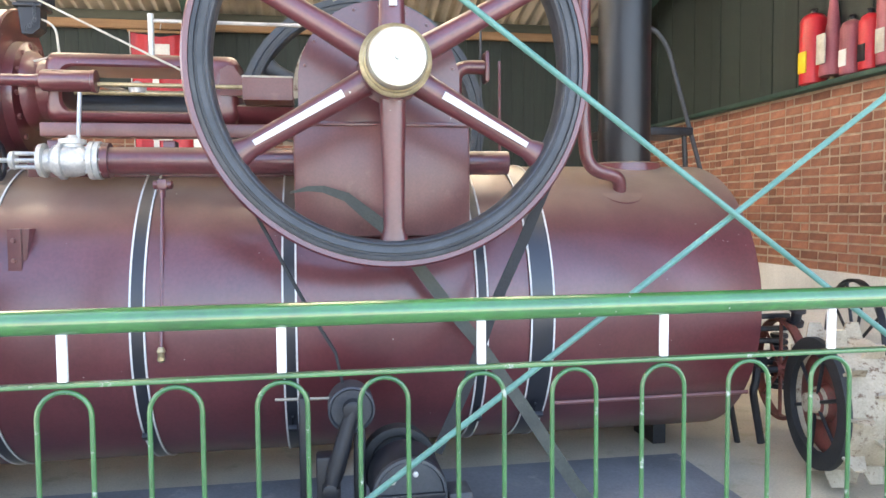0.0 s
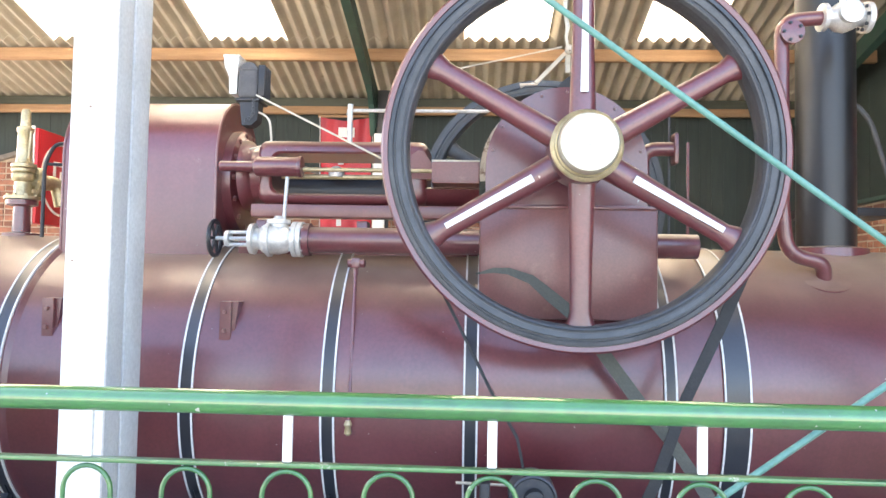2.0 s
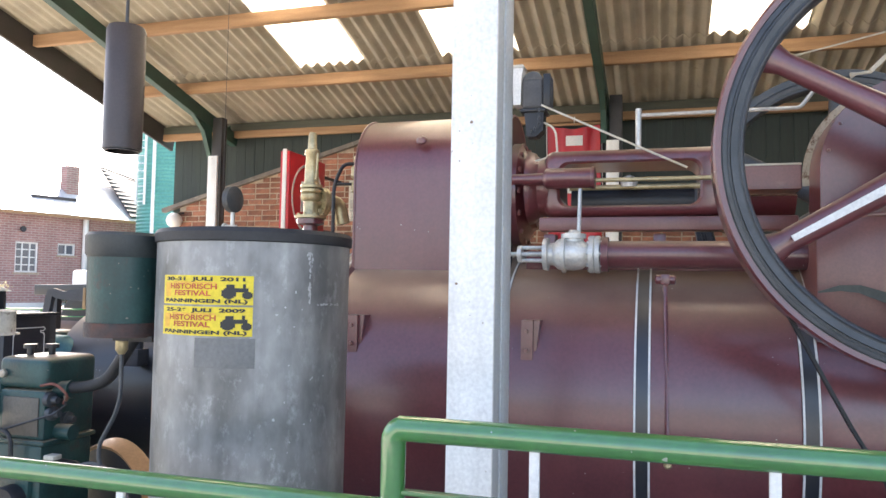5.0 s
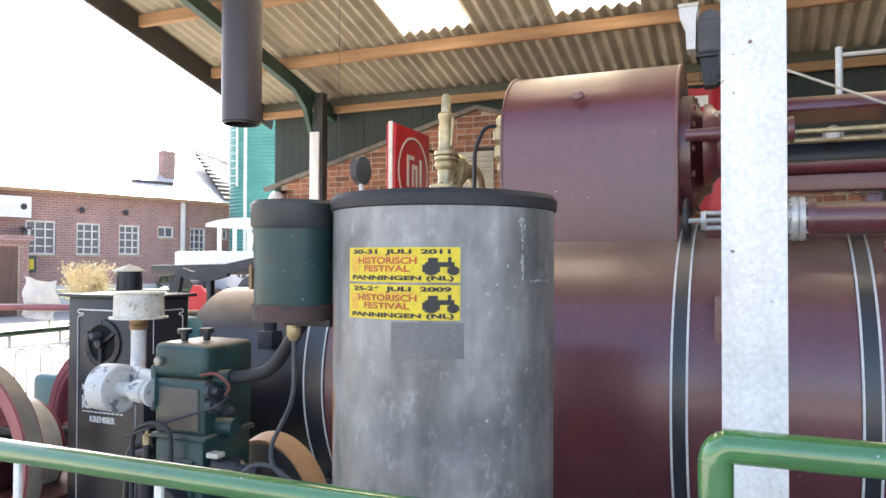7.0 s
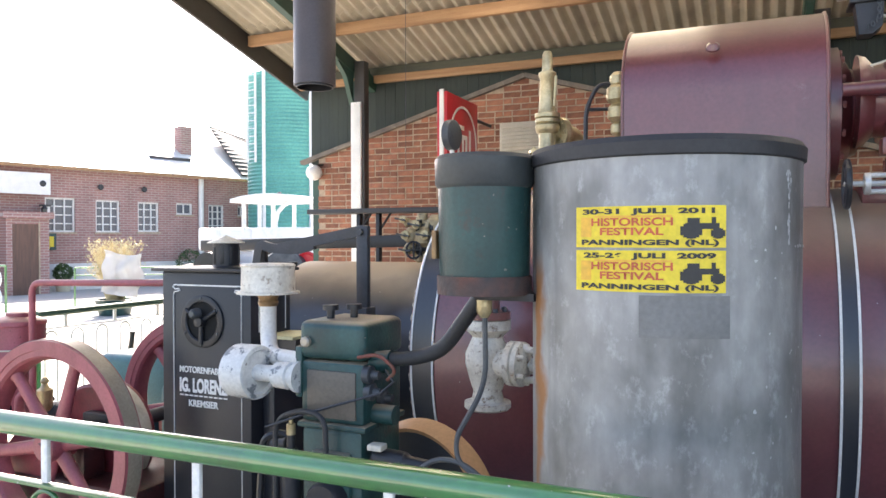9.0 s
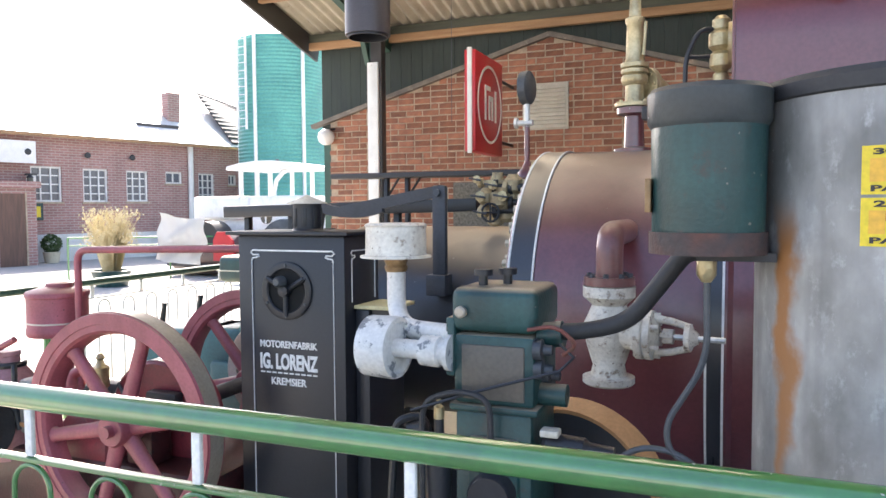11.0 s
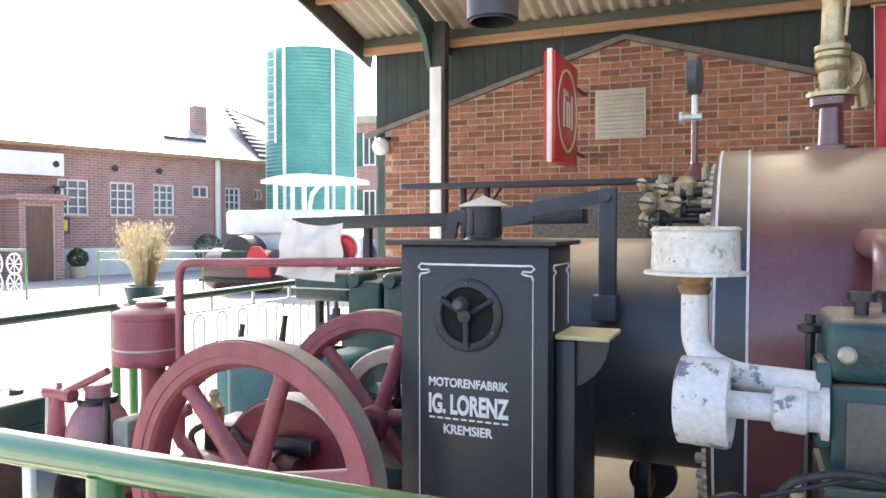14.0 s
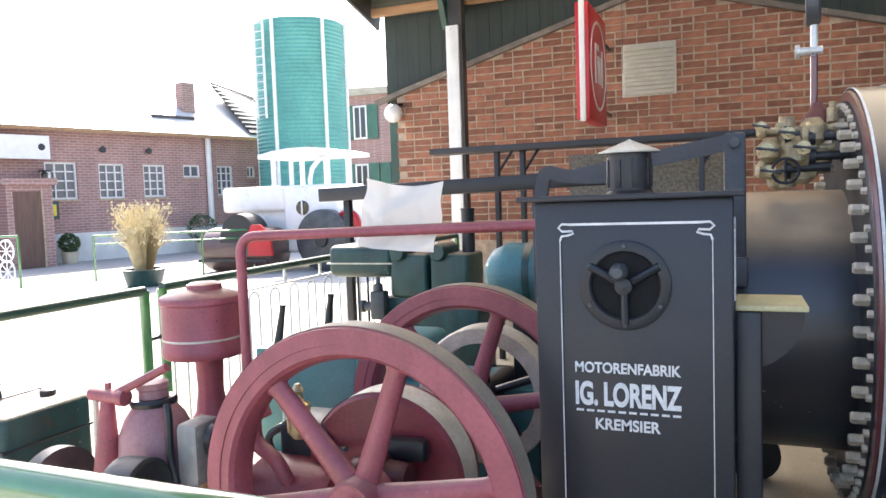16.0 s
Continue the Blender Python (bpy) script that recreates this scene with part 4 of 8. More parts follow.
def flywheel(y, dark=False):
    t = part("flywheel", lathe(B(), (HX, y - 0.075, HZ), (0, 1, 0), [(0.012, 0.764), (0, 0.772), (0, 0.80), (0.004, 0.868), (0.15, 0.868), (0.15, 0.77), (0.09, 0.755), (0.06, 0.755), (0.012, 0.764)], 96, caps=False), RIM_GREY if not dark else GREY_IRON, engine, "six-spoked cast flywheel" if not dark else "dark six-spoked flywheel behind the guard")
    rim = part("rim_face", lathe(B(), (HX, y - 0.077, HZ), (0, 1, 0), [(0.03, 0.782), (-0.004, 0.785), (-0.008, 0.808), (0.008, 0.812), (0.008, 0.818), (-0.008, 0.822), (-0.006, 0.838), (0.03, 0.841)], 96, caps=False), RIM_GREY, t, "grey grooved rim face")
    if not dark:
        part("tread", lathe(B(), (HX, y - 0.077, HZ), (0, 1, 0), [(0.02, 0.840), (-0.004, 0.844), (-0.007, 0.864), (0.002, 0.873), (0.15, 0.873), (0.155, 0.866)], 96, caps=False), MAROON, t, "maroon outer edge of the rim")
        part("rim_lip", lathe(B(), (HX, y - 0.077, HZ), (0, 1, 0), [(0.02, 0.757), (0.0, 0.765), (-0.004, 0.772), (0.0, 0.778)], 96, caps=False), GREY_IRON, t, "worn inner lip")
    for k in range(6):
        a = radians(30 + 60 * k)
        u, v = Vector((math.cos(a), 0, math.sin(a))), Vector((-math.sin(a), 0, math.cos(a)))
        bm = B()
        rings = []
        for rr, w, h in ((0.09, 0.062, 0.05), (0.20, 0.058, 0.045), (0.45, 0.05, 0.036), (0.70, 0.047, 0.032), (0.765, 0.068, 0.036)):
            c = Vector((HX, y, HZ)) + u * rr
            rings.append([bm.verts.new(c + v * w * math.cos(q * math.pi / 8) + Vector((0, 1, 0)) * h * math.sin(q * math.pi / 8)) for q in range(16)])
        for p, q in zip(rings, rings[1:]):
            for i in range(16):
                bm.faces.new((p[i], p[(i + 1) % 16], q[(i + 1) % 16], q[i]))
        part("spoke", bm, MAROON if not dark else GREY_IRON, t)
        if not dark and k in (1, 3, 5):
            bm = prism(B(), [(0.25, -0.017), (0.68, -0.012), (0.68, 0.012), (0.25, 0.017)], Matrix.Translation((HX, y - 0.046, HZ)) @ Matrix(((u.x, v.x, 0, 0), (0, 0, -1, 0), (u.z, v.z, 0, 0), (0, 0, 0, 1))) @ Matrix.Rotation(radians(-1.6), 4, "Y"), 0.006)
            part("stripe", bm, WHITE_LINE, t, "white painted spoke stripe", smooth=False)
    part("hub", lathe(B(), (HX, y - 0.12, HZ), (0, 1, 0), [(0, 0.13), (0.02, 0.15), (0.22, 0.15), (0.24, 0.13)], 48), MAROON if not dark else GREY_IRON, t)
    if not dark:
        cap = part("hub_cap", lathe(B(), (HX, y - 0.125, HZ), (0, -1, 0), [(0, 0.145), (0.025, 0.145), (0.027, 0.126), (0.088, 0.124), (0.098, 0.117), (0.101, 0.02), (0.100, 0.012), (0.100, 0)], 56), CHROME_CAP, t, "polished metal hub cap with a brass rim")
        part("cap_screw", lathe(B(), (HX, y - 0.226, HZ), (0, -1, 0), [(0, 0.013), (0.006, 0.011), (0.008, 0.005)], 10), SILVER, cap)
        part("cap_ring", lathe(B(), (HX, y - 0.126, HZ), (0, -1, 0), [(0, 0.152), (0.020, 0.153), (0.027, 0.147), (0.032, 0.138), (0.046, 0.136), (0.052, 0.128)], 56, caps=False), BRASS, engine, "brass ring round the hub cap")


flywheel(3.2)
flywheel(5.25, True)
part("crank_shaft", rod(B(), (HX, 3.1, HZ), (HX, 5.35, HZ), 0.06, 24), GREY_IRON, engine)

# chimney stack, exhaust pipe and brass cock
stack = part("chimney_pipe", lathe(B(), (1.85, BY, 1.68), (0, 0, 1), [(0, 0.20), (0.03, 0.20), (0.03, 0.157), (4.2, 0.157)], 48), STACK_BLACK, engine, "black chimney stack")
part("stack_base", lathe(B(), (1.85, BY, 1.66), (0, 0, 1), [(0, 0.22), (0.055, 0.215), (0.065, 0.17)], 48), MAROON, engine)
bm = B()
tube(bm, fillet([(1.63, 3.80, 1.50), (1.62, 3.76, 1.62), (1.43, 3.75, 1.66), (1.405, 3.75, 1.9), (1.405, 3.75, 2.85), (1.60, 3.75, 2.865)], 0.09), 0.037, 16)
part("exhaust_pipe", bm, MAROON, engine)
part("pipe_patch", lathe(B(), (1.63, 3.79, 1.545), (0, -0.57, 0.82), [(0, 0.13), (0.008, 0.13), (0.010, 0.12), (0.010, 0)], 32, caps=False), MAROON, engine)
part("pipe_flange", lathe(B(), (1.435, 3.71, 2.775), (0, -1, 0), [(0, 0.06), (0.025, 0.06), (0.03, 0.02)], 20), MAROON, engine)
bolt_ring(engine, (1.435, 3.685, 2.775), (0, -1, 0), 0.045, 5, 0.009, 0.01, BLACK)
CX, CZ = 1.60, 2.868
bm = lathe(B(), (CX, 3.75, CZ), (1, 0, 0), [(0, 0.07), (0.022, 0.07), (0.024, 0.045), (0.05, 0.05), (0.08, 0.072), (0.12, 0.078), (0.16, 0.06), (0.185, 0.045), (0.21, 0.045), (0.212, 0.078), (0.238, 0.078), (0.24, 0.03)], 28)
lathe(bm, (CX + 0.11, 3.75, CZ), (0, -1, 0), [(0, 0.05), (0.075, 0.05), (0.08, 0.058), (0.10, 0.058), (0.105, 0.02)], 18)
rod(bm, (CX + 0.11, 3.75, CZ), (CX + 0.11, 3.75, CZ + 0.15), 0.016, 8)
part("stop_cock", bm, SILVER, engine, "pale silver flanged stop cock")
bolt_ring(engine, (CX + 0.212, 3.75, CZ), (-1, 0, 0), 0.062, 8, 0.009, 0.012, GREY_IRON)

# small brackets, sight pipe and cocks on the barrel
for x in (-1.366, -2.25):
    bm = prism(B(), [(0.0, 0.0), (0.055, 0.0), (0.055, 0.185), (0.0, 0.185)], front(x, 3.60, 1.19), 0.10)
    prism(bm, [(0.055, 0.02), (0.068, 0.03), (0.085, 0.185), (0.055, 0.185)], front(x, 3.62, 1.19), 0.10)
    br = part("bracket", bm, MAROON, engine, smooth=False)
    for z in (1.235, 1.325):
        part("bolt", lathe(B(), (x + 0.025, 3.50, z), (0, -1, 0), [(0, 0.011), (0.014, 0.010)], 6), MAROON_DUSTY, br)
bm = B()
tube(bm, fillet([(-0.722, 3.70, 1.572), (-0.722, 3.595, 1.57), (-0.712, 3.41, 0.83)], 0.02), 0.0085, 8)
sp = part("sight_pipe", bm, MAROON, engine)
part("union", box(lathe(B(), (-0.722, 3.60, 1.575), (1, 0, 0), [(-0.045, 0.014), (-0.04, 0.022), (0.04, 0.022), (0.045, 0.014)], 12), -0.742, -0.702, 3.575, 3.63, 1.55, 1.60, 0.005), MAROON, sp)
part("union_nut", lathe(B(), (-0.722, 3.592, 1.515), (0, 0, 1), [(0, 0.013), (0.035, 0.014)], 6), MAROON, sp)
part("drain_cock", lathe(B(), (-0.711, 3.405, 0.77), (0, 0, 1), [(0, 0.008), (0.01, 0.018), (0.04, 0.014), (0.05, 0.02), (0.07, 0.012)], 12), BRASS, sp, "brass drain cock")

# safety valve and its pedestal
sx, sy = -2.85, BY
part("valve_pedestal", lathe(B(), (sx, sy, 1.71), (0, 0, 1), [(0, 0.10), (0.02, 0.10), (0.03, 0.05), (0.18, 0.045), (0.19, 0.085), (0.22, 0.085)], 28), MAROON, engine)
bm = lathe(B(), (sx, sy, 1.935), (0, 0, 1), [(0, 0.098), (0.018, 0.098), (0.022, 0.052), (0.035, 0.046), (0.105, 0.046), (0.112, 0.058), (0.13, 0.066), (0.15, 0.064), (0.158, 0.056), (0.165, 0.066), (0.182, 0.066), (0.186, 0.056), (0.192, 0.068), (0.212, 0.068), (0.218, 0.050), (0.24, 0.044), (0.40, 0.040), (0.41, 0.047), (0.43, 0.047), (0.44, 0.029), (0.53, 0.026), (0.545, 0.018)], 28)
sv = part("safety_valve", bm, BRASS, engine, "tarnished brass safety valve")
bolt_ring(engine, (sx, sy, 1.953), (0, 0, 1), 0.08, 8, 0.010, 0.014, BRASS)
ax_ = Vector((0.55, 0.83, 0)).normalized()
vo = Vector((sx, sy, 2.045))
bm = lathe(B(), vo, ax_, [(0.02, 0.04), (0.055, 0.045), (0.058, 0.092), (0.076, 0.092), (0.079, 0.086), (0.082, 0.092), (0.098, 0.092), (0.102, 0.05)], 32)
tube(bm, fillet([vo + ax_ * 0.09, vo + ax_ * 0.20 + Vector((0, 0, 0.01)), vo + ax_ * 0.215 + Vector((0.02, 0, -0.13))], 0.10), 0.046, 18)
part("outlet_elbow", bm, BRASS, sv)
bolt_ring(engine, vo + ax_ * 0.057, -ax_, 0.074, 8, 0.009, 0.010, BRASS)
part("lift_lever", rod(B(), (sx + 0.045, sy - 0.03, 2.18), (sx + 0.055, sy - 0.03, 2.34), 0.008, 8), BRASS, sv)

# pressure gauge
bm = lathe(B(), (-3.36, 4.2, 2.06), (-1, 0.09, 0), [(0, 0.07), (0.01, 0.085), (0.05, 0.085), (0.052, 0.075), (0.052, 0)], 36)
gauge = part("pressure_gauge", bm, GREY_IRON, engine, "dark pressure gauge")
part("dial", lathe(B(), (-3.413, 4.205, 2.06), (-1, 0.09, 0), [(0, 0.074), (0.002, 0.0)], 36, caps=False), SIGN_WHITE, gauge, "white gauge dial")
bm = rod(B(), (-3.385, 4.2, 1.86), (-3.385, 4.2, 1.98), 0.014, 10)
lathe(bm, (-3.385, 4.2, 1.88), (-1, 0, 0), [(-0.03, 0.016), (0.05, 0.016), (0.05, 0.028), (0.065, 0.028)], 12)
part("gauge_cock", bm, SILVER, gauge)
part("gauge_pipe", rod(B(), (-3.385, 4.2, 1.50), (-3.385, 4.2, 1.87), 0.014, 10), MAROON, gauge)
bm = lathe(B(), (-3.385, 4.2, 1.58), (0, 0, 1), [(0, 0.02), (0.01, 0.028), (0.04, 0.028), (0.05, 0.02)], 14)
part("gauge_boss", bm, MAROON, engine)

# cluster of water gauge cocks on the flange
bm = B()
for z in (1.42, 1.50, 1.57):
    lathe(bm, (-3.595, BY - 0.22, z), (1, 0, 0), [(0, 0.014), (0.01, 0.026), (0.03, 0.026), (0.035, 0.014), (0.16, 0.016), (0.17, 0.03), (0.20, 0.03), (0.21, 0.015), (0.26, 0.015)], 10)
lathe(bm, (-3.49, BY - 0.21, 1.36), (0, 0, 1), [(0, 0.03), (0.26, 0.028)], 12)
cluster = part("water_gauge", bm, GRIMY_BRASS, engine, "grimy brass water gauge with many cocks")
for dx, dy, dz, r in ((-0.10, -0.2, 0.06, 0.05), (-0.2, -0.22, 0.14, 0.045), (-0.06, -0.22, 0.20, 0.05), (-0.17, -0.18, 0.03, 0.04), (-0.12, -0.24, 0.13, 0.055), (-0.22, -0.2, 0.07, 0.035), (-0.04, -0.2, 0.11, 0.045), (-0.15, -0.2, 0.22, 0.035)):
    part("cock", lathe(B(), (-3.345 + dx, BY + dy, 1.36 + dz - r), (0, 0, 1), [(0, r * 0.5), (r * 0.4, r), (r * 1.4, r), (r * 1.7, r * 0.7), (r * 2, r * 0.5)], 12), GRIMY_BRASS, cluster)
bm = B()
for z in (1.43, 1.545):
    lathe(bm, (-3.40, BY - 0.24, z), (1, 0, 0), [(-0.1, 0.04), (-0.08, 0.04), (-0.08, 0.018), (0.05, 0.018)], 12)
tube(bm, [(-3.50 + 0.045 * math.cos(k * math.pi / 8), BY - 0.30, 1.42 + 0.045 * math.sin(k * math.pi / 8)) for k in range(16)], 0.006, 6, closed=True)
rod(bm, (-3.545, BY - 0.30, 1.42), (-3.455, BY - 0.30, 1.42), 0.005, 6)
rod(bm, (-3.5, BY - 0.30, 1.375), (-3.5, BY - 0.30, 1.465), 0.005, 6)
part("cock_handle", bm, BLACK, cluster)
part("plug", lathe(B(), (-3.33, 4.12, 1.60), (0, 0, 1), [(0, 0.02), (0.05, 0.02), (0.055, 0.012), (0.075, 0.012)], 8), GRIMY_BRASS, engine)
# stubs into the flange, each with its collar, and small taps with cross handles
for z in (1.47, 1.54):
    part("gauge_stub", lathe(B(), (-3.42, BY - 0.24, z), (1, 0, 0), [(0, 0.032), (0.02, 0.032), (0.022, 0.017), (0.10, 0.017), (0.102, 0.026), (0.128, 0.026)], 14), BLACK, cluster, "dark stub pipe")
    part("collar", lathe(B(), (-3.45, BY - 0.24, z), (1, 0, 0), [(0, 0.03), (0.006, 0.042), (0.026, 0.042), (0.03, 0.03)], 8), GRIMY_BRASS, cluster)
for x, y, z, r in ((-3.56, BY - 0.29, 1.50, 0.020), (-3.49, BY - 0.30, 1.555, 0.018), (-3.58, BY - 0.28, 1.585, 0.016), (-3.44, BY - 0.30, 1.50, 0.020), (-3.55, BY - 0.29, 1.42, 0.018)):
    tap = part("tap", lathe(B(), (x, y + 0.05, z), (0, -1, 0), [(0, r * 0.8), (0.03, r * 0.8), (0.032, r * 1.3), (0.046, r * 1.3), (0.048, r * 0.6), (0.075, r * 0.6)], 8), BRASS, cluster, "worn brass tap")
    part("tap_handle", rod(B(), (x - r * 1.9, y - 0.022, z + 0.006), (x + r * 1.9, y - 0.022, z - 0.006), 0.0055, 8), GREY_IRON, tap)
part("gauge_saddle", lathe(B(), (-3.375, BY - 0.06, 1.60), (0, 0, 1), [(0, 0.06), (0.02, 0.055), (0.05, 0.03), (0.08, 0.018)], 18), MAROON, cluster, "maroon foot of the gauge pipe")
# cocks on the casing's left face
bm = B()
for z, r in ((2.02, 0.035), (2.10, 0.05), (2.19, 0.055), (2.26, 0.04)):
    lathe(bm, (-2.45, BY - 0.16, z - r), (0, 0, 1), [(0, r * 0.5), (r * 0.5, r), (r * 1.5, r), (r * 2, r * 0.5)], 14)
lathe(bm, (-2.40, BY - 0.16, 2.17), (-1, 0, 0), [(0, 0.10), (0.02, 0.10), (0.02, 0.04), (0.05, 0.04)], 20)
part("casing_cock", bm, BRASS, engine, "brass cock on the end of the casing")
bm = B()
tube(bm, fillet([(-2.46, BY - 0.16, 2.24), (-2.54, BY - 0.2, 2.24), (-2.60, BY - 0.2, 2.12), (-2.60, BY - 0.2, 1.70)], 0.06), 0.011, 8)
rod(bm, (-2.46, BY - 0.16, 2.12), (-2.60, BY - 0.2, 2.12), 0.009, 8)
part("casing_pipe", bm, BLACK, engine)

# blow-off elbow and white valve on the front of the boiler
bm = B()
tube(bm, fillet([(-2.79, 3.62, 1.345), (-2.79, 3.14, 1.345), (-2.79, 3.14, 1.17)], 0.14, 8), 0.048, 20)
lathe(bm, (-2.79, 3.14, 1.165), (0, 0, 1), [(0, 0.09), (0.03, 0.09)], 28)
part("blow_off_elbow", bm, MAROON_DUSTY, engine, "faded maroon elbow pipe")
bolt_ring(engine, (-2.79, 3.14, 1.195), (0, 0, 1), 0.072, 8, 0.010, 0.014, GREY_IRON)
bm = lathe(B(), (-2.79, 3.14, 0.83), (0, 0, 1), [(-0.02, 0.04), (-0.02, 0.084), (-0.013, 0.092), (0.008, 0.092), (0.014, 0.064), (0.05, 0.056), (0.10, 0.072), (0.16, 0.088), (0.20, 0.088), (0.24, 0.07), (0.265, 0.06), (0.28, 0.075), (0.295, 0.092), (0.332, 0.092)], 28)
wv = part("blow_off_valve", bm, VALVE_OLD, engine, "worn white painted blow-off valve")
bm = lathe(B(), (-2.76, 3.12, 1.0), (1, -0.12, 0), [(0, 0.05), (0.05, 0.056), (0.07, 0.06), (0.075, 0.086), (0.098, 0.086), (0.104, 0.078), (0.108, 0.086), (0.128, 0.086), (0.135, 0.06), (0.15, 0.03)], 24)
part("bonnet", bm, VALVE_OLD, wv)
for q in range(6):
    a = q * math.pi / 3 + 0.5
    part("stud", rod(B(), (-2.70, 3.113 + 0.07 * math.cos(a), 1.0 + 0.07 * math.sin(a)), (-2.61, 3.10 + 0.07 * math.cos(a), 1.0 + 0.07 * math.sin(a)), 0.010, 6), VALVE_OLD, wv)
for e in (-1, 1):
    part("yoke_arm", tube(B(), [(-2.64, 3.105, 1.0 + e * 0.062), (-2.57, 3.095, 1.0 + e * 0.052), (-2.515, 3.09, 1.0 + e * 0.036)], [0.014, 0.013, 0.012], 10), VALVE_OLD, wv)
part("yoke_head", lathe(B(), (-2.53, 3.092, 1.0), (1, -0.12, 0), [(0, 0.03), (0.004, 0.048), (0.022, 0.048), (0.03, 0.03), (0.045, 0.02)], 18), VALVE_OLD, wv)
part("gland_nut", lathe(B(), (-2.60, 3.1, 1.0), (1, -0.12, 0), [(0, 0.026), (0.035, 0.026)], 8), VALVE_OLD, wv)
part("valve_stem", rod(B(), (-2.62, 3.10, 1.0), (-2.40, 3.07, 1.0), 0.010, 8), SILVER, wv, "bright valve stem")

# ---- drive belt, motor and tensioner on the floor before the boiler ----
mx, mz, my = 0.33, 0.325, 3.13
belt = B()
pts = []
R1, R2 = 0.845, 0.16
for a in range(222, -43, -6):
    pts.append((HX + R1 * math.cos(radians(a)), 3.2, HZ + R1 * math.sin(radians(a))))
q = []
for a in range(-12, -175, -12):
    q.append((mx + R2 * math.cos(radians(a)), 3.2, mz + R2 * math.sin(radians(a))))
tube(belt, q + [(0.06, 3.2, 0.825), (-0.06, 3.2, 1.03)] + pts[:1], 0.0, flat=(0.05, 0.012))
solid("drive_belt", belt, BELT, "slack dark flat drive belt from the flywheel to the motor", "belt")
bm = B()
tube(bm, [(1.05, 3.2, 1.62), (0.92, 3.2, 1.318), (0.779, 3.2, 1.014), (0.65, 3.19, 0.66), (0.50, 3.16, 0.36)], 0.0, flat=(0.006, 0.05))
solid("drive_belt", bm, BELT, "straight dark flat drive belt run below the flywheel", "belt")
# the loose belt: it lies over the crank case in a bow, twists and hangs to the floor
way = [(-0.13, 3.40, 1.53), (-0.05, 3.40, 1.548), (0.02, 3.40, 1.546), (0.126, 3.40, 1.509), (0.218, 3.40, 1.433), (0.361, 3.40, 1.318), (0.452, 3.38, 1.185), (0.594, 3.34, 0.99), (0.748, 3.30, 0.795), (0.925, 3.26, 0.53), (1.16, 3.20, 0.16), (1.27, 3.18, 0.012)]
bm = B()
rows_ = []
for k, p in enumerate(way):
    d = (Vector(way[min(k + 1, len(way) - 1)]) - Vector(way[max(k - 1, 0)])).normalized()
    side = Vector((-d.z, 0, d.x))
    w = (0.003, 0.012, 0.016, 0.022, 0.028, 0.030, 0.030, 0.030, 0.026, 0.030, 0.030, 0.030)[k]
    rows_.append([bm.verts.new(Vector(p) + side * w * e + Vector((0, f, 0))) for e, f in ((-1, -0.004), (1, -0.004), (1, 0.004), (-1, 0.004))])
for a_, b_ in zip(rows_, rows_[1:]):
    for k in range(4):
        bm.faces.new((a_[k], a_[(k + 1) % 4], b_[(k + 1) % 4], b_[k]))
bm.faces.new(rows_[0][::-1])
bm.faces.new(rows_[-1])
solid("belt_strap", bm, paint("old_grey_belt", (0.10, 0.105, 0.085), (0.06, 0.064, 0.055), rough=0.65, scale=6, bump=0.15), "loose grey-green flat belt hanging from the crank case to the floor", "belt")
motor = thing("electric_motor", (mx, my, 0), "old black electric motor with a belt pulley on a low base", "motor")
part("housing", lathe(B(), (0.34, 3.08, 0.31), (0, -1, 0), [(0, 0.13), (0.02, 0.155), (0.22, 0.155), (0.24, 0.146), (0.25, 0.135), (0.25, 0.0)], 40, caps=False), BLACK, motor)
part("end_rim", lathe(B(), (0.34, 2.835, 0.31), (0, -1, 0), [(-0.02, 0.150), (0, 0.152), (0.012, 0.150), (0.014, 0.138), (0.004, 0.134)], 40, caps=False), GREY_IRON, motor, "grey cast end ring")
bm = prism(B(), arc(0.34, 0.315, 0.132, 180, 0, 20), front(0, 2.832, 0), 0.014)
part("end_shield", bm, GREY_IRON, motor, "grey half-round end shield", smooth=False)
part("shield_bar", box(B(), 0.20, 0.48, 2.80, 2.83, 0.298, 0.322, 0.005), BLACK, motor)
for x, z in ((0.27, 0.375), (0.36, 0.40)):
    part("bolt", lathe(B(), (x, 2.818, z), (0, -1, 0), [(0, 0.012), (0.012, 0.012), (0.014, 0.008)], 6), SILVER, motor)
part("bearing_cap", lathe(B(), (0.34, 2.83, 0.22), (0, -1, 0), [(0, 0.05), (0.03, 0.048), (0.035, 0.02)], 20), BLACK, motor)
part("pulley", lathe(B(), (mx, 3.23, 0.325), (0, -1, 0), [(0, 0.155), (0.006, 0.165), (0.045, 0.168), (0.085, 0.165), (0.09, 0.155), (0.085, 0.13), (0.07, 0.12)], 40), BELT, motor)
part("base", box(B(), mx - 0.2, mx + 0.26, 2.72, 3.25, 0.0, 0.10, 0.01), BLACK, motor)
part("terminal_box", box(B(), 0.50, 0.60, 2.84, 2.98, 0.10, 0.30, 0.012), GREY_IRON, motor)
tens = thing("belt_tensioner", (-0.02, 3.1, 0), "black iron belt tensioner with a roller on a cranked arm", "tensioner")
part("roller", lathe(B(), (0.122, 3.22, 0.60), (0, -1, 0), [(0, 0.094), (0.01, 0.10), (0.15, 0.10), (0.155, 0.092), (0.145, 0.085), (0.145, 0.03), (0.17, 0.028), (0.19, 0.022)], 32), GREY_IRON, tens, "grey flanged roller")
bm = B()
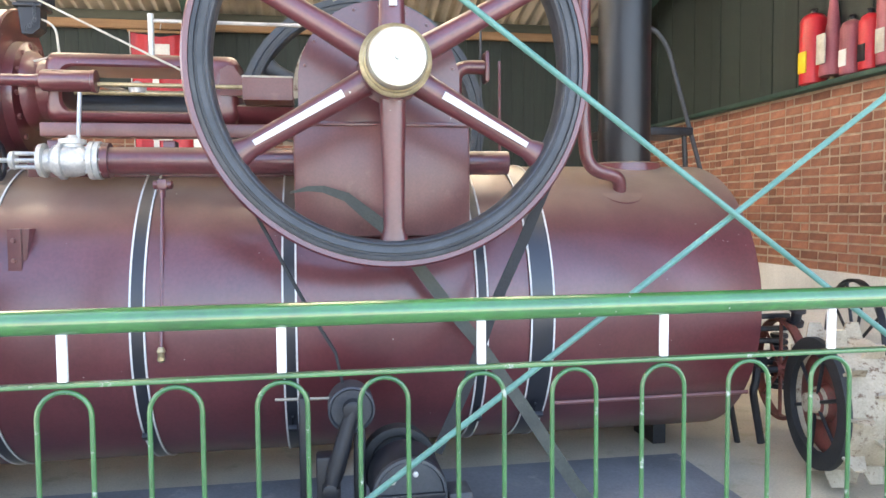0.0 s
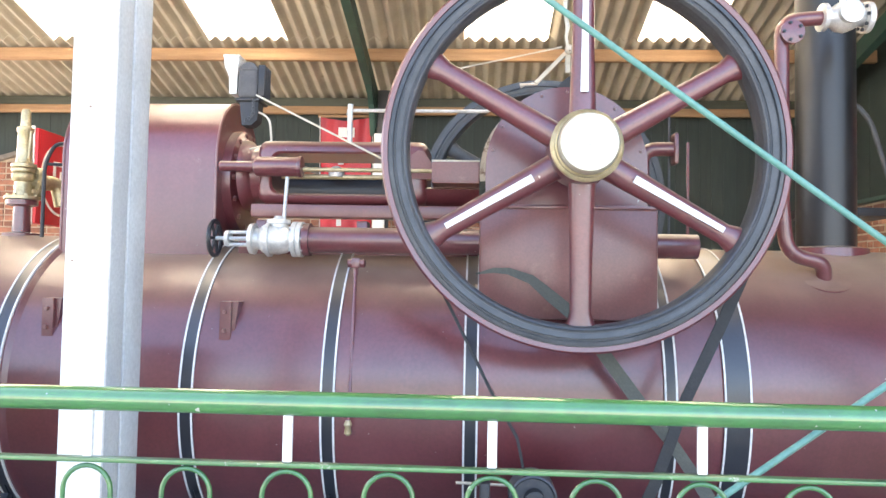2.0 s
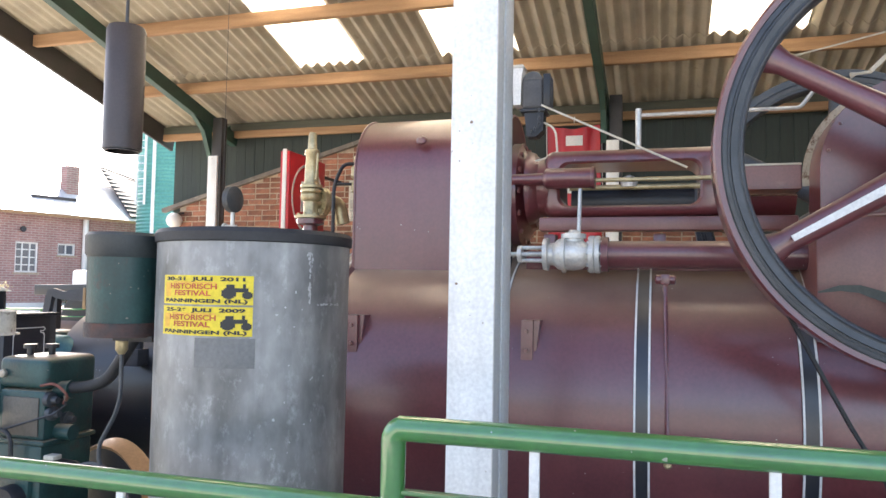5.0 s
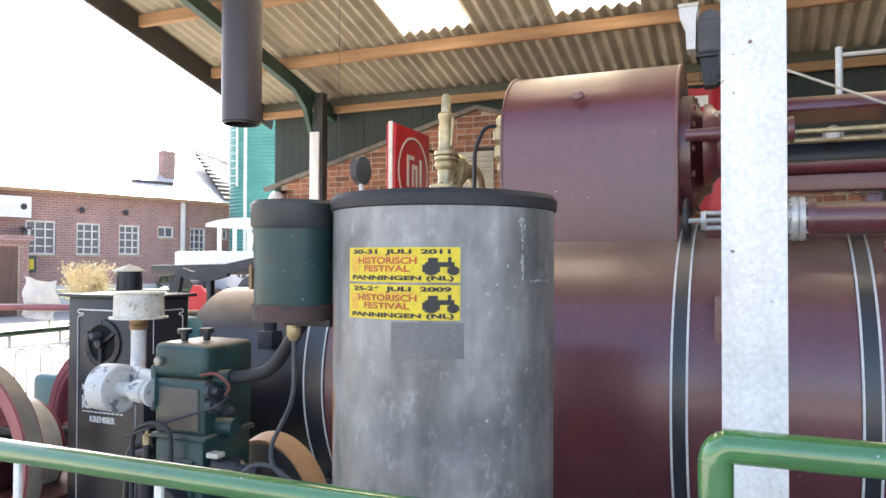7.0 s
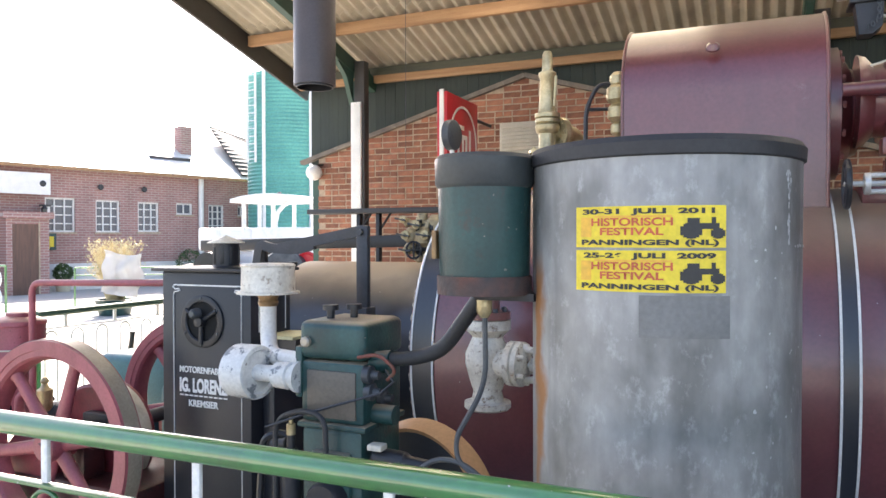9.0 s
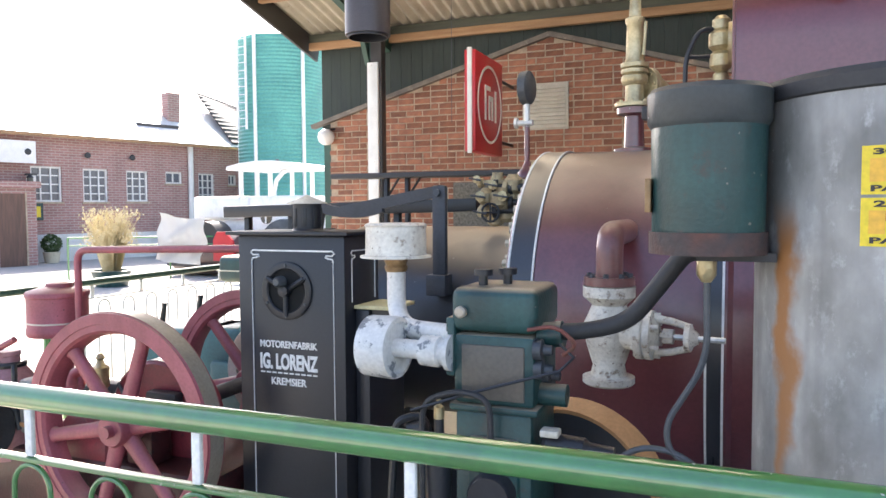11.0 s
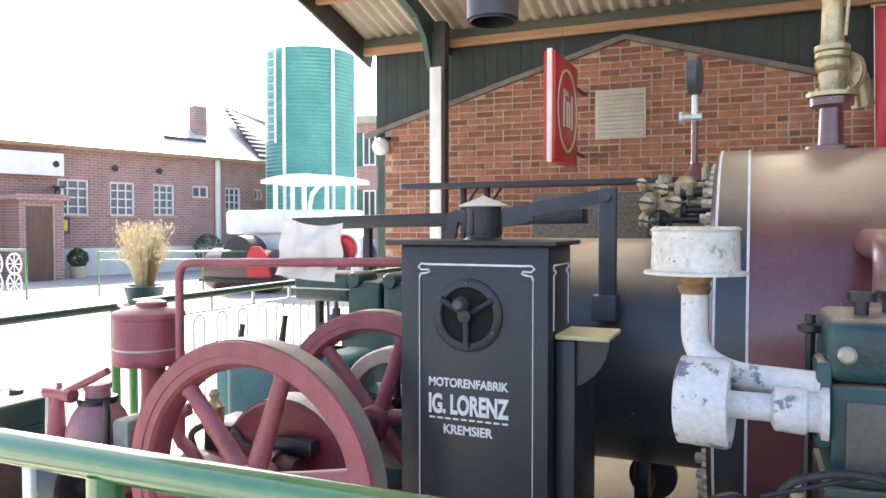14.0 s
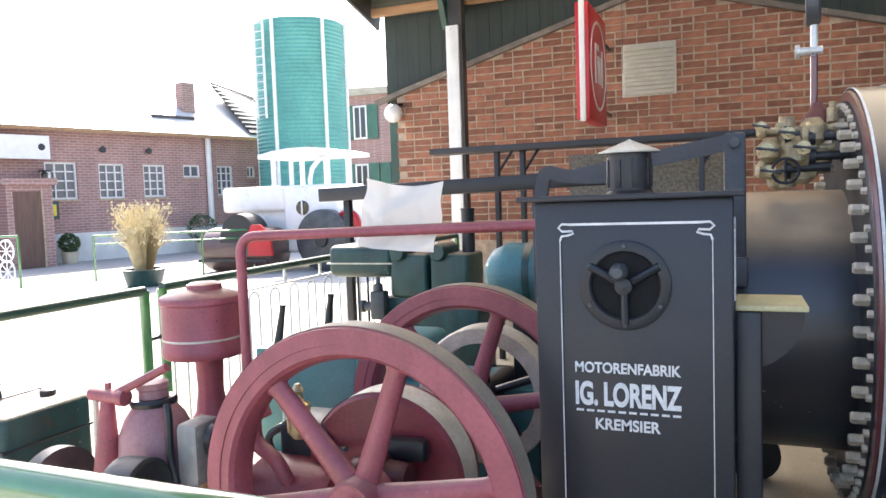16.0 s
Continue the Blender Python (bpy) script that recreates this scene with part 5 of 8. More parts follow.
tube(bm, [(0.125, 3.035, 0.61), (0.085, 3.02, 0.48), (0.05, 3.0, 0.37), (0.03, 2.99, 0.30)], [0.030, 0.036, 0.038, 0.030], 14)
lathe(bm, (0.125, 3.06, 0.61), (0, -1, 0), [(0, 0.042), (0.05, 0.042), (0.055, 0.03)], 20)
lathe(bm, (0.025, 3.03, 0.29), (0, -1, 0), [(0, 0.032), (0.07, 0.032), (0.075, 0.02)], 18)
part("arm", bm, BLACK, tens)
part("pivot_post", box(B(), -0.03, 0.07, 3.02, 3.12, 0.0, 0.42, 0.012), BLACK, tens)
part("second_post", box(B(), 0.13, 0.18, 3.08, 3.16, 0.0, 0.52, 0.01), BLACK, tens)
part("foot", box(B(), -0.14, 0.20, 2.92, 3.18, 0.0, 0.06, 0.008), BLACK, tens)
part("guide_bar", rod(B(), (-0.2, 3.15, 0.64), (0.06, 3.15, 0.635), 0.007, 8), TREAD, tens)
part("side_plate", box(B(), -0.10, -0.055, 3.08, 3.2, 0.0, 0.66, 0.012), BLACK, tens)

# ---- railings ----
RY = 1.61


def railing(x0, x1, ztop, first_post, label, group="front railing"):
    t = thing("railing", ((x0 + x1) / 2, RY, 0), label, "railing", group)
    part("top_rail", rod(B(), (x0, RY, ztop), (x1, RY, ztop), 0.027, 20), RAIL_GREEN, t, "glossy green tube")
    zb = ztop - 0.133
    part("flat_bar", box(B(), x0, x1, RY - 0.012, RY + 0.012, zb - 0.005, zb + 0.005, 0.002), HOOP_GREEN, t)
    part("bottom_bar", box(B(), x0, x1, RY - 0.012, RY + 0.012, 0.09, 0.102, 0.002), RAIL_GREEN, t)
    n0 = math.ceil((x0 + 0.02 - first_post) / 0.446)
    k = n0 * 2
    while first_post + k * 0.223 < x1 - 0.07:
        x = first_post + k * 0.223
        if k % 2 == 0:
            p = part("baluster", box(B(), x - 0.0105, x + 0.0105, RY - 0.006, RY + 0.006, zb + 0.006, ztop - 0.022, 0.003), WHITE_PAINT, t, "short white post")
        bm = B()
        r = 0.054
        pts = [(x - r, RY, 0.10)] + [(x - r * math.cos(radians(a)), RY, zb - 0.014 - r + r * math.sin(radians(a))) for a in range(0, 181, 15)] + [(x + r, RY, 0.10)]
        tube(bm, pts, 0.0056, 8)
        part("hoop", bm, HOOP_GREEN, t)
        k += 1
    return t


up = railing(-1.27, 3.2, 1.222, -0.532, "glossy green tubular railing with white posts and bow-top hoops")
bm = B()
rod(bm, (-1.282, RY, 0), (-1.282, RY, 1.20), 0.027, 20)
tube(bm, fillet([(-1.282, RY, 1.15), (-1.282, RY, 1.222), (-1.2, RY, 1.222)], 0.03), 0.0272, 20)
part("end_post", bm, RAIL_GREEN, up)
part("end_post", rod(B(), (3.15, RY, 0), (3.15, RY, 1.2), 0.027, 20), RAIL_GREEN, up)
low = railing(-6.42, -1.30, 1.045, -2.87, "lower glossy green tubular railing with white posts and bow-top hoops")
for x in (-6.42, -4.043):
    part("end_post", rod(B(), (x, RY, 0), (x, RY, 1.03), 0.027, 20), RAIL_GREEN, low)

# ---- galvanised tank ----
tx, ty, tr, tz = -2.027, 2.264, 0.304, 1.689
tank = thing("water_tank", (tx, ty, 0), "tall galvanised steel cooling tank with rust streak and two yellow stickers", "tank")
bm = lathe(B(), (tx, ty, 0.02), (0, 0, 1), [(0, 0.0), (0, tr), (1.629, tr + 0.004), (1.629, tr - 0.004), (0.8, tr - 0.008), (0.8, 0)], 72, caps=False)
part("shell", bm, TANK_GALV, tank)
part("rim", lathe(B(), (tx, ty, tz - 0.035), (0, 0, 1), [(-0.008, tr + 0.002), (-0.004, tr + 0.011), (0.022, tr + 0.013), (0.035, tr + 0.004), (0.03, tr - 0.012), (0.0, tr - 0.012)], 72, caps=False), RUBBER, tank, "dark grey rolled rim")


def on_tank(a_mid, z0, z1, w, lift, seg=16, outline=None):
    """A sheet that follows the tank's wall; a_mid: degrees, from +x anticlockwise; w: width along the wall."""
    bm = B()
    r = tr + 0.004 + lift
    rows = []
    for z in (z0, z1):
        rows.append([bm.verts.new((tx + r * math.cos(radians(a_mid) + (k / seg - 0.5) * w / r), ty + r * math.sin(radians(a_mid) + (k / seg - 0.5) * w / r), z)) for k in range(seg + 1)])
    for k in range(seg):
        bm.faces.new((rows[0][k], rows[0][k + 1], rows[1][k + 1], rows[1][k]))
    return bm


SA, WIDE = 271.5, 1.09       # bearing of the stickers, and their stretch along the wall


STICKER_PALE = paint("faded_orange_ink", (0.80, 0.45, 0.05), (0.72, 0.40, 0.05), rough=0.5, bump=0.0, scale=60)


def sticker(z0, z1, lines, tractor):
    st = part("sticker", on_tank(SA, z0, z1, 0.287 * WIDE, 0.001), YELLOW, tank, "yellow festival sticker with red and black lettering")
    for body, du, zf, size, matl, fit in lines:
        ang = radians(SA) + WIDE * du / (tr + 0.005)
        zc = z0 + (z1 - z0) * zf
        rr = tr + 0.0065
        cu = bpy.data.curves.new("lettering", "FONT")
        cu.body, cu.size, cu.align_x, cu.align_y = body, size, "CENTER", "CENTER"
        cu.offset = 0.0006
        tmp = new("tmp", cu)
        me = bpy.data.meshes.new_from_object(tmp.evaluated_get(bpy.context.evaluated_depsgraph_get()))
        bpy.data.objects.remove(tmp)
        xs = [v.co.x for v in me.vertices]
        k = WIDE * fit / (max(xs) - min(xs))
        for v in me.vertices:
            u = ang + v.co.x * k / rr
            v.co = (tx + rr * math.cos(u), ty + rr * math.sin(u), zc + v.co.y)
        me.materials.append(matl)
        ob = new("lettering", me)
        ob.parent = st
        WORLD[ob] = Matrix.Identity(4)
    for du, w, za, zb in tractor:
        a = SA + math.degrees(WIDE * du / tr)
        part("picture_bar", on_tank(a, z0 + (z1 - z0) * za, z0 + (z1 - z0) * zb, w * WIDE, 0.0022, 4), BLACK_INK, st)
    part("emblem", on_tank(SA + math.degrees(-0.128 / tr), z0 + 0.022, z1 - 0.022, 0.026, 0.0018, 4), STICKER_PALE, st)
    part("faint_line", on_tank(SA + math.degrees(-0.03 / tr), z0 + (z1 - z0) * 0.725, z0 + (z1 - z0) * 0.775, 0.16, 0.0016, 8), STICKER_PALE, st)


TR = [(0.098, 0.062, 0.44, 0.58), (0.082, 0.022, 0.56, 0.70), (0.118, 0.008, 0.56, 0.72)]
for cu_, hw, hh, zc_ in ((0.078, 0.019, 0.19, 0.40), (0.126, 0.013, 0.13, 0.34)):
    for k in range(-3, 4):
        g = math.sqrt(1 - (k / 3.6) ** 2)
        TR.append((cu_ + hw * k / 3.5, hw / 3.2, zc_ - hh * g, zc_ + hh * g))
sticker(1.4605, 1.5455, [("30-31  JULI  2011", 0.0, 0.87, 0.0145, BLACK_INK, 0.25), ("HISTORISCH", -0.03, 0.61, 0.022, RED_INK, 0.155), ("FESTIVAL", -0.03, 0.38, 0.021, RED_INK, 0.12), ("PANNINGEN (NL)", 0.0, 0.12, 0.0145, BLACK_INK, 0.26)], TR)
sticker(1.3698, 1.4548, [("25-26  JULI  2009", 0.0, 0.87, 0.0145, BLACK_INK, 0.25), ("HISTORISCH", -0.03, 0.61, 0.022, RED_INK, 0.155), ("FESTIVAL", -0.03, 0.38, 0.021, RED_INK, 0.12), ("PANNINGEN (NL)", 0.0, 0.12, 0.0145, BLACK_INK, 0.26)], TR)
# the patch left by a lost sticker, and runs of limescale
part("sticker_ghost", on_tank(SA + 14, 1.278, 1.364, 0.18, 0.0006), paint("sticker_ghost", (0.22, 0.222, 0.215), (0.16, 0.162, 0.158), rough=0.6, metal=0.3, scale=9), tank, "grey patch of a lost sticker")
# a smear of white paint, a level scratch and chips on the shell
CHIP = paint("old_white_smear", (0.58, 0.59, 0.59), (0.40, 0.41, 0.41), rough=0.6, scale=30, bump=0.1)
rnd_ = random.Random(5)
marks = []
for k in range(40):
    z = rnd_.uniform(1.47, 1.625)
    marks.append((0.328 + rnd_.gauss(0, 0.0025 + 0.004 * (z > 1.59)), z, rnd_.uniform(0.002, 0.005), rnd_.uniform(0.003, 0.010)))
for k in range(26):
    marks.append((rnd_.uniform(0.36, 0.46), 1.463 + rnd_.gauss(0, 0.0015), rnd_.uniform(0.003, 0.009), rnd_.uniform(0.0015, 0.003)))
for k in range(10):
    marks.append((rnd_.gauss(0.27, 0.06), rnd_.gauss(1.11, 0.06) if k % 4 else rnd_.gauss(1.42, 0.03), rnd_.uniform(0.002, 0.006), rnd_.uniform(0.002, 0.007)))
bm = B()
for du, z, w, h in marks:
    a0, r_ = radians(SA) + du / (tr + 0.004), tr + 0.0052
    n_ = rnd_.randint(5, 7)
    ring = []
    for q in range(n_):
        a = 2 * math.pi * q / n_ + rnd_.uniform(-0.3, 0.3)
        f = rnd_.uniform(0.5, 1.1)
        ring.append(bm.verts.new((tx + r_ * math.cos(a0 + w * f * math.cos(a) / r_), ty + r_ * math.sin(a0 + w * f * math.cos(a) / r_), z + h * f * math.sin(a))))
    bm.faces.new(ring)
tagged(part("old_paint", bm, CHIP, tank, "flecks of old white paint"), kind="stuff")
# ---- green header pot beside the tank ----
px, py = -2.428, 2.120
pot = thing("header_tank", (px, py, 1.33), "small round green header tank on a bracket beside the galvanised tank", "tank")
part("shell", lathe(B(), (px, py, 1.36), (0, 0, 1), [(0, 0.0), (0, 0.105), (0.02, 0.110), (0.262, 0.114), (0.262, 0)], 40, caps=False), PUMP_GREEN, pot)
part("lid_band", lathe(B(), (px, py, 1.612), (0, 0, 1), [(-0.012, 0.1135), (0.0, 0.121), (0.058, 0.122), (0.068, 0.114), (0.073, 0.0)], 40, caps=False), paint("lid_dark_green", (0.045, 0.055, 0.055), (0.03, 0.036, 0.037), rough=0.45, scale=8, bump=0.1, lit_dust=0.3, fleck=(0.5, 0.5, 0.47), fleck_at=0.79), pot, "chipped dark lid")
part("base_band", lathe(B(), (px, py, 1.345), (0, 0, 1), [(0, 0.0), (0, 0.116), (0.045, 0.116), (0.045, 0.110)], 40, caps=False), paint("rusty_base", (0.13, 0.055, 0.038), (0.045, 0.04, 0.04), rough=0.7, scale=12, bump=0.3), pot, "rusty dark base band")
part("plate", box(B(), px - 0.120, px - 0.108, py - 0.05, py - 0.0, 1.43, 1.50, 0.002, None), RUSTY_BRASS, pot, "small yellowed plate")
bm = box(B(), px - 0.02, tx - 0.27, py - 0.02, py + 0.10, 1.33, 1.348)
part("bracket", bm, RUBBER, pot)
for a in (20, 170):
    part("lug", box(B(), px + 0.117 * math.cos(radians(a)) - 0.02, px + 0.117 * math.cos(radians(a)) + 0.02, py + 0.117 * math.sin(radians(a)) - 0.015, py + 0.117 * math.sin(radians(a)) + 0.015, 1.625, 1.655, 0.006), RUBBER, pot)
bm = B()
tube(bm, fillet([(px + 0.01, py + 0.08, 1.35), (px - 0.02, 2.22, 1.345), (-2.48, 2.25, 1.335), (-2.60, 2.26, 1.175), (-2.69, 2.27, 1.145), (-2.80, 2.27, 1.135)], 0.07), 0.021, 12)
solid("rubber_hose", bm, RUBBER, "black rubber hose from the header tank to the pump", "hose")
bm = B()
tube(bm, fillet([(-2.428, 2.12, 1.345), (-2.424, 2.12, 1.12), (-2.505, 2.12, 0.98), (-2.50, 2.12, 0.92), (-2.42, 2.12, 0.875), (-2.36, 2.12, 0.80)], 0.06), 0.007, 8)
tube(bm, fillet([(-2.64, 2.12, 0.86), (-2.56, 2.12, 0.925), (-2.48, 2.12, 0.92), (-2.40, 2.12, 0.86), (-2.34, 2.12, 0.7)], 0.04), 0.007, 8)
solid("drain_hose", bm, GREY_IRON, "thin grey drain hose hanging below the header tank", "hose")
part("drain_cock", lathe(B(), (-2.428, 2.12, 1.285), (0, 0, 1), [(0, 0.010), (0.015, 0.02), (0.045, 0.02), (0.06, 0.014)], 12), BRASS, pot, "brass drain cock")
# ---- green pump engine with white air filter ----
gx0, gx1, gy = -3.03, -2.81, 2.2
pump = thing("pump_engine", (-2.92, gy + 0.1, 0), "small dark green stationary engine with worn paint", "engine")
part("head", box(B(), gx0, gx1, gy, gy + 0.24, 1.135, 1.245, 0.022, seg=3), PUMP_GREEN, pump)
part("block", box(B(), gx0 + 0.006, gx1 - 0.006, gy + 0.004, gy + 0.236, 0.955, 1.13, 0.012), PUMP_GREEN, pump)
part("plate", box(B(), gx0 + 0.03, gx1 - 0.03, gy - 0.002, gy + 0.006, 0.97, 1.105, 0.003), paint("bare_plate", (0.15, 0.125, 0.10), (0.10, 0.088, 0.072), rough=0.5, scale=6), pump, "worn brown panel")
part("block_foot", box(B(), gx0 - 0.002, gx1 + 0.004, gy - 0.006, gy + 0.242, 0.938, 0.955, 0.005), PUMP_GREEN, pump)
part("crank_case", box(B(), gx0 + 0.01, gx1 - 0.01, gy, gy + 0.24, 0.45, 0.94, 0.015), PUMP_GREEN, pump)
part("cover", box(B(), gx0 + 0.05, gx1 - 0.04, gy - 0.02, gy + 0.01, 0.72, 0.88, 0.012), PUMP_GREEN, pump)
for ax, az in ((gx0 + 0.06, 0.74), (gx1 - 0.05, 0.74), (gx0 + 0.06, 0.86), (gx1 - 0.05, 0.86)):
    part("bolt", lathe(B(), (ax, gy - 0.02, az), (0, -1, 0), [(0, 0.009), (0.01, 0.008)], 6), GREY_IRON, pump)
part("cap", lathe(B(), (gx0 + 0.03, gy, 1.185), (0, -1, 0), [(0, 0.015), (0.012, 0.015), (0.016, 0.010)], 14), TREAD, pump)
for x, y in ((gx0 + 0.06, gy + 0.08), (gx0 + 0.11, gy + 0.13)):
    bm = lathe(B(), (x, y, 1.24), (0, 0, 1), [(0, 0.012), (0.03, 0.012), (0.03, 0.024), (0.045, 0.024)], 10)
    part("filler_cap", bm, BLACK, pump)
part("base", box(B(), gx0 - 0.1, gx1 + 0.15, gy - 0.1, gy + 0.4, 0.0, 0.45, 0.02), BLACK, pump)
part("water_outlet", rod(B(), (gx1 - 0.01, gy + 0.07, 1.125), (gx1 + 0.05, gy + 0.07, 1.133), 0.032, 16), PUMP_GREEN, pump)
part("water_inlet", rod(B(), (gx1 - 0.01, gy + 0.07, 0.98), (gx1 + 0.06, gy + 0.07, 0.98), 0.028, 16), PUMP_GREEN, pump)
bm = B()
tube(bm, fillet([(-3.104, gy - 0.01, 0.70), (-3.104, gy - 0.01, 0.955), (-3.0, gy - 0.03, 0.995), (-2.915, gy - 0.04, 0.985), (-2.91, gy - 0.04, 0.84)], 0.05), 0.008, 8)
part("breather_hose", bm, RUBBER, pump)
bm = lathe(B(), (-3.07, gy + 0.02, 0.70), (0, 0, 1), [(0, 0.03), (0.12, 0.034), (0.15, 0.03), (0.16, 0.014), (0.22, 0.012)], 14)
part("fuel_filter", bm, BLACK, pump)
part("brass_tip", lathe(B(), (-3.07, gy + 0.02, 0.905), (0, 0, 1), [(0, 0.014), (0.03, 0.014), (0.034, 0.007), (0.05, 0.006)], 10), BRASS, pump, "brass nipple")
part("dynamo", lathe(B(), (-2.91, gy - 0.07, 0.75), (0, 1, 0), [(0, 0.02), (0, 0.05), (0.01, 0.056), (0.09, 0.056)], 20), BLACK, pump)
part("starter", lathe(B(), (-2.80, gy + 0.03, 0.868), (1, 0, -0.06), [(0, 0.022), (0.01, 0.03), (0.10, 0.03), (0.11, 0.022), (0.17, 0.02)], 16), BLACK, pump)
part("terminal", box(B(), -2.80, -2.755, gy - 0.01, gy + 0.03, 0.895, 0.912, 0.004), CREAM, pump)
for y_, z_ in ((gy + 0.02, 1.10), (gy + 0.10, 1.02), (gy + 0.03, 1.05)):
    part("side_cover", lathe(B(), (gx1 - 0.01, y_, z_), (1, 0, 0), [(0, 0.026), (0.02, 0.026), (0.024, 0.014), (0.045, 0.012)], 12), GREY_IRON, pump)
bm = B()
tube(bm, fillet([(gx1 - 0.02, gy - 0.004, 1.15), (gx1 + 0.05, gy - 0.01, 1.165), (gx1 + 0.10, gy, 1.12), (gx1 + 0.06, gy + 0.02, 1.09)], 0.03), 0.005, 8)
part("fuel_line", bm, RED_RUST, pump, "rusty thin fuel line")
bm = B()
tube(bm, fillet([(-3.25, gy + 0.1, 0.60), (-3.23, gy + 0.1, 0.86), (-3.16, gy + 0.12, 0.88), (-3.10, gy + 0.1, 0.74)], 0.03), 0.012, 8)
lathe(bm, (-3.19, gy + 0.1, 0.84), (1, 0, 0.2), [(0, 0.02), (0.05, 0.02), (0.055, 0.012)], 10)
tube(bm, [(gx0 - 0.1, gy - 0.02, 0.93), (gx0 + 0.06, gy - 0.03, 0.99), (gx1 + 0.06, gy - 0.02, 1.06), (gx1 + 0.09, gy, 1.09), (gx1 + 0.05, gy + 0.03, 1.115)], 0.004, 6)
part("cable", bm, BLACK, pump)
bm = lathe(B(), (gx0 - 0.04, gy + 0.02, 0.74), (0, 0, 1), [(0, 0.03), (0.05, 0.03), (0.06, 0.015), (0.10, 0.012), (0.12, 0.02), (0.13, 0.008)], 12)
part("injector", bm, BLACK, pump)
part("flywheel", lathe(B(), (gx1 + 0.02, gy + 0.30, 0.63), (0.25, 1, 0), [(0, 0.03), (0, 0.20), (-0.02, 0.255), (0.05, 0.275), (0.06, 0.25), (0.03, 0.20), (0.03, 0.03)], 48), OCHRE, pump, "flywheel with an ochre painted rim")
part("flywheel_disc", lathe(B(), (gx1 + 0.015, gy + 0.285, 0.63), (0.25, 1, 0), [(0, 0.0), (0, 0.245), (0.01, 0.245)], 48, caps=False), BLACK, pump)

part("exhaust_pot", lathe(B(), (-3.272, 2.226, 1.080), (1, -0.10, 0.0), [(0, 0.068), (0.005, 0.080), (0.082, 0.082), (0.092, 0.079), (0.094, 0.068), (0.086, 0.062), (0.086, 0.02)], 44), WHITE_WORN, pump, "white silencer pot with flaking paint")
bm = B()
tube(bm, [(-3.20, 2.216, 1.080), (-3.03, 2.205, 1.082)], 0.025, 16)
lathe(bm, (-3.115, 2.21, 1.080), (1, -0.05, 0), [(0, 0.027), (0.006, 0.038), (0.055, 0.040), (0.06, 0.034), (0.075, 0.034), (0.078, 0.046), (0.09, 0.046)], 24)
part("exhaust_pipe", bm, WHITE_WORN, pump)
bm = B()
tube(bm, fillet([(-3.255, 2.36, 1.32), (-3.255, 2.36, 1.15), (-3.19, 2.29, 1.118), (-3.03, 2.225, 1.122)], 0.08, 8), 0.026, 16)
part("intake_pipe", bm, WHITE_WORN, pump)
part("control_rod", rod(B(), (-3.052, 2.33, 0.45), (-3.046, 2.34, 1.205), 0.0085, 8), BLACK, pump)
part("control_knob", lathe(B(), (-3.046, 2.34, 1.20), (0, 0, 1), [(0, 0.012), (0.004, 0.022), (0.016, 0.022), (0.02, 0.010), (0.035, 0.009)], 12), BLACK, pump)
part("manifold", box(B(), -3.045, -3.02, 2.203, 2.30, 1.02, 1.17, 0.008), PUMP_GREEN, pump, "green manifold flange")
part("intake_joint", lathe(B(), (-3.255, 2.36, 1.265), (0, 0, 1), [(0, 0.029), (0.012, 0.033), (0.02, 0.029), (0.032, 0.034), (0.045, 0.031)], 20), RUSTY_BRASS, pump, "rusty brass joint")
part("air_filter", lathe(B(), (-3.255, 2.36, 1.305), (0, 0, 1), [(0, 0.03), (0.0, 0.10), (0.006, 0.10), (0.008, 0.086), (0.085, 0.084), (0.09, 0.088), (0.096, 0.08), (0.096, 0)], 40, caps=False), VALVE_OLD, pump, "cream round air filter with rust spots")

# ---- black cabinet engine with white lettering ----
lx0, lx1, ly0, ly1, lz = -4.135, -3.672, 2.80, 3.07, 1.345
lor = thing("cabinet_engine", (-3.9, 2.95, 0), "tall black cabinet engine with white lining and lettering", "engine")
part("cabinet", box(B(), lx0, lx1, ly0, ly1, 0.12, lz, 0.008), BLACK_CAB, lor)
part("lid", box(B(), lx0 - 0.04, lx1 + 0.025, ly0 - 0.025, ly1 + 0.03, lz, lz + 0.014, 0.004), BLACK, lor, "black lid with rusty edge")
part("side_cabinet", box(B(), lx1 + 0.002, lx1 + 0.06, ly0 + 0.07, ly1 + 0.10, 0.12, 1.072, 0.006), BLACK_CAB, lor)
part("plinth", box(B(), lx0 - 0.02, lx1 + 0.08, ly0 - 0.02, ly1 + 0.3, 0.0, 0.12, 0.01), BLACK, lor)
bm = B()
box(bm, lx1 + 0.003, lx1 + 0.158, ly0 + 0.06, ly0 + 0.26, 1.075, 1.088, 0.002)
part("ledge", bm, LEDGE_YELLOW, lor, "bright pale yellow ledge")
bm = prism(B(), [(0, 0)] + arc(0, 0, 0.15, -90, 0, 8), Matrix.Translation((lx1 + 0.003, ly0 + 0.10, 1.075)) @ FRONT, 0.01)
part("ledge_bracket", bm, BLACK_CAB, lor)
fx, fz, fy = -3.915, 1.14, ly0
part("vent_ring", lathe(B(), (fx, fy, fz), (0, -1, 0), [(0, 0.079), (0, 0.108), (0.009, 0.108), (0.012, 0.102), (0.012, 0.084), (0.007, 0.079)], 48, caps=False), BLACK, lor)
# flat black disc painted for the shade inside the vent
part("vent_shade_disc", lathe(B(), (fx, fy - 0.001, fz), (0, -1, 0), [(0, 0.080), (0.001, 0)], 40, caps=False), paint("opening_shade", (0.006, 0.006, 0.006), rough=0.9, bump=0.0), lor, "black disc painted for the shaded opening")
bm = B()
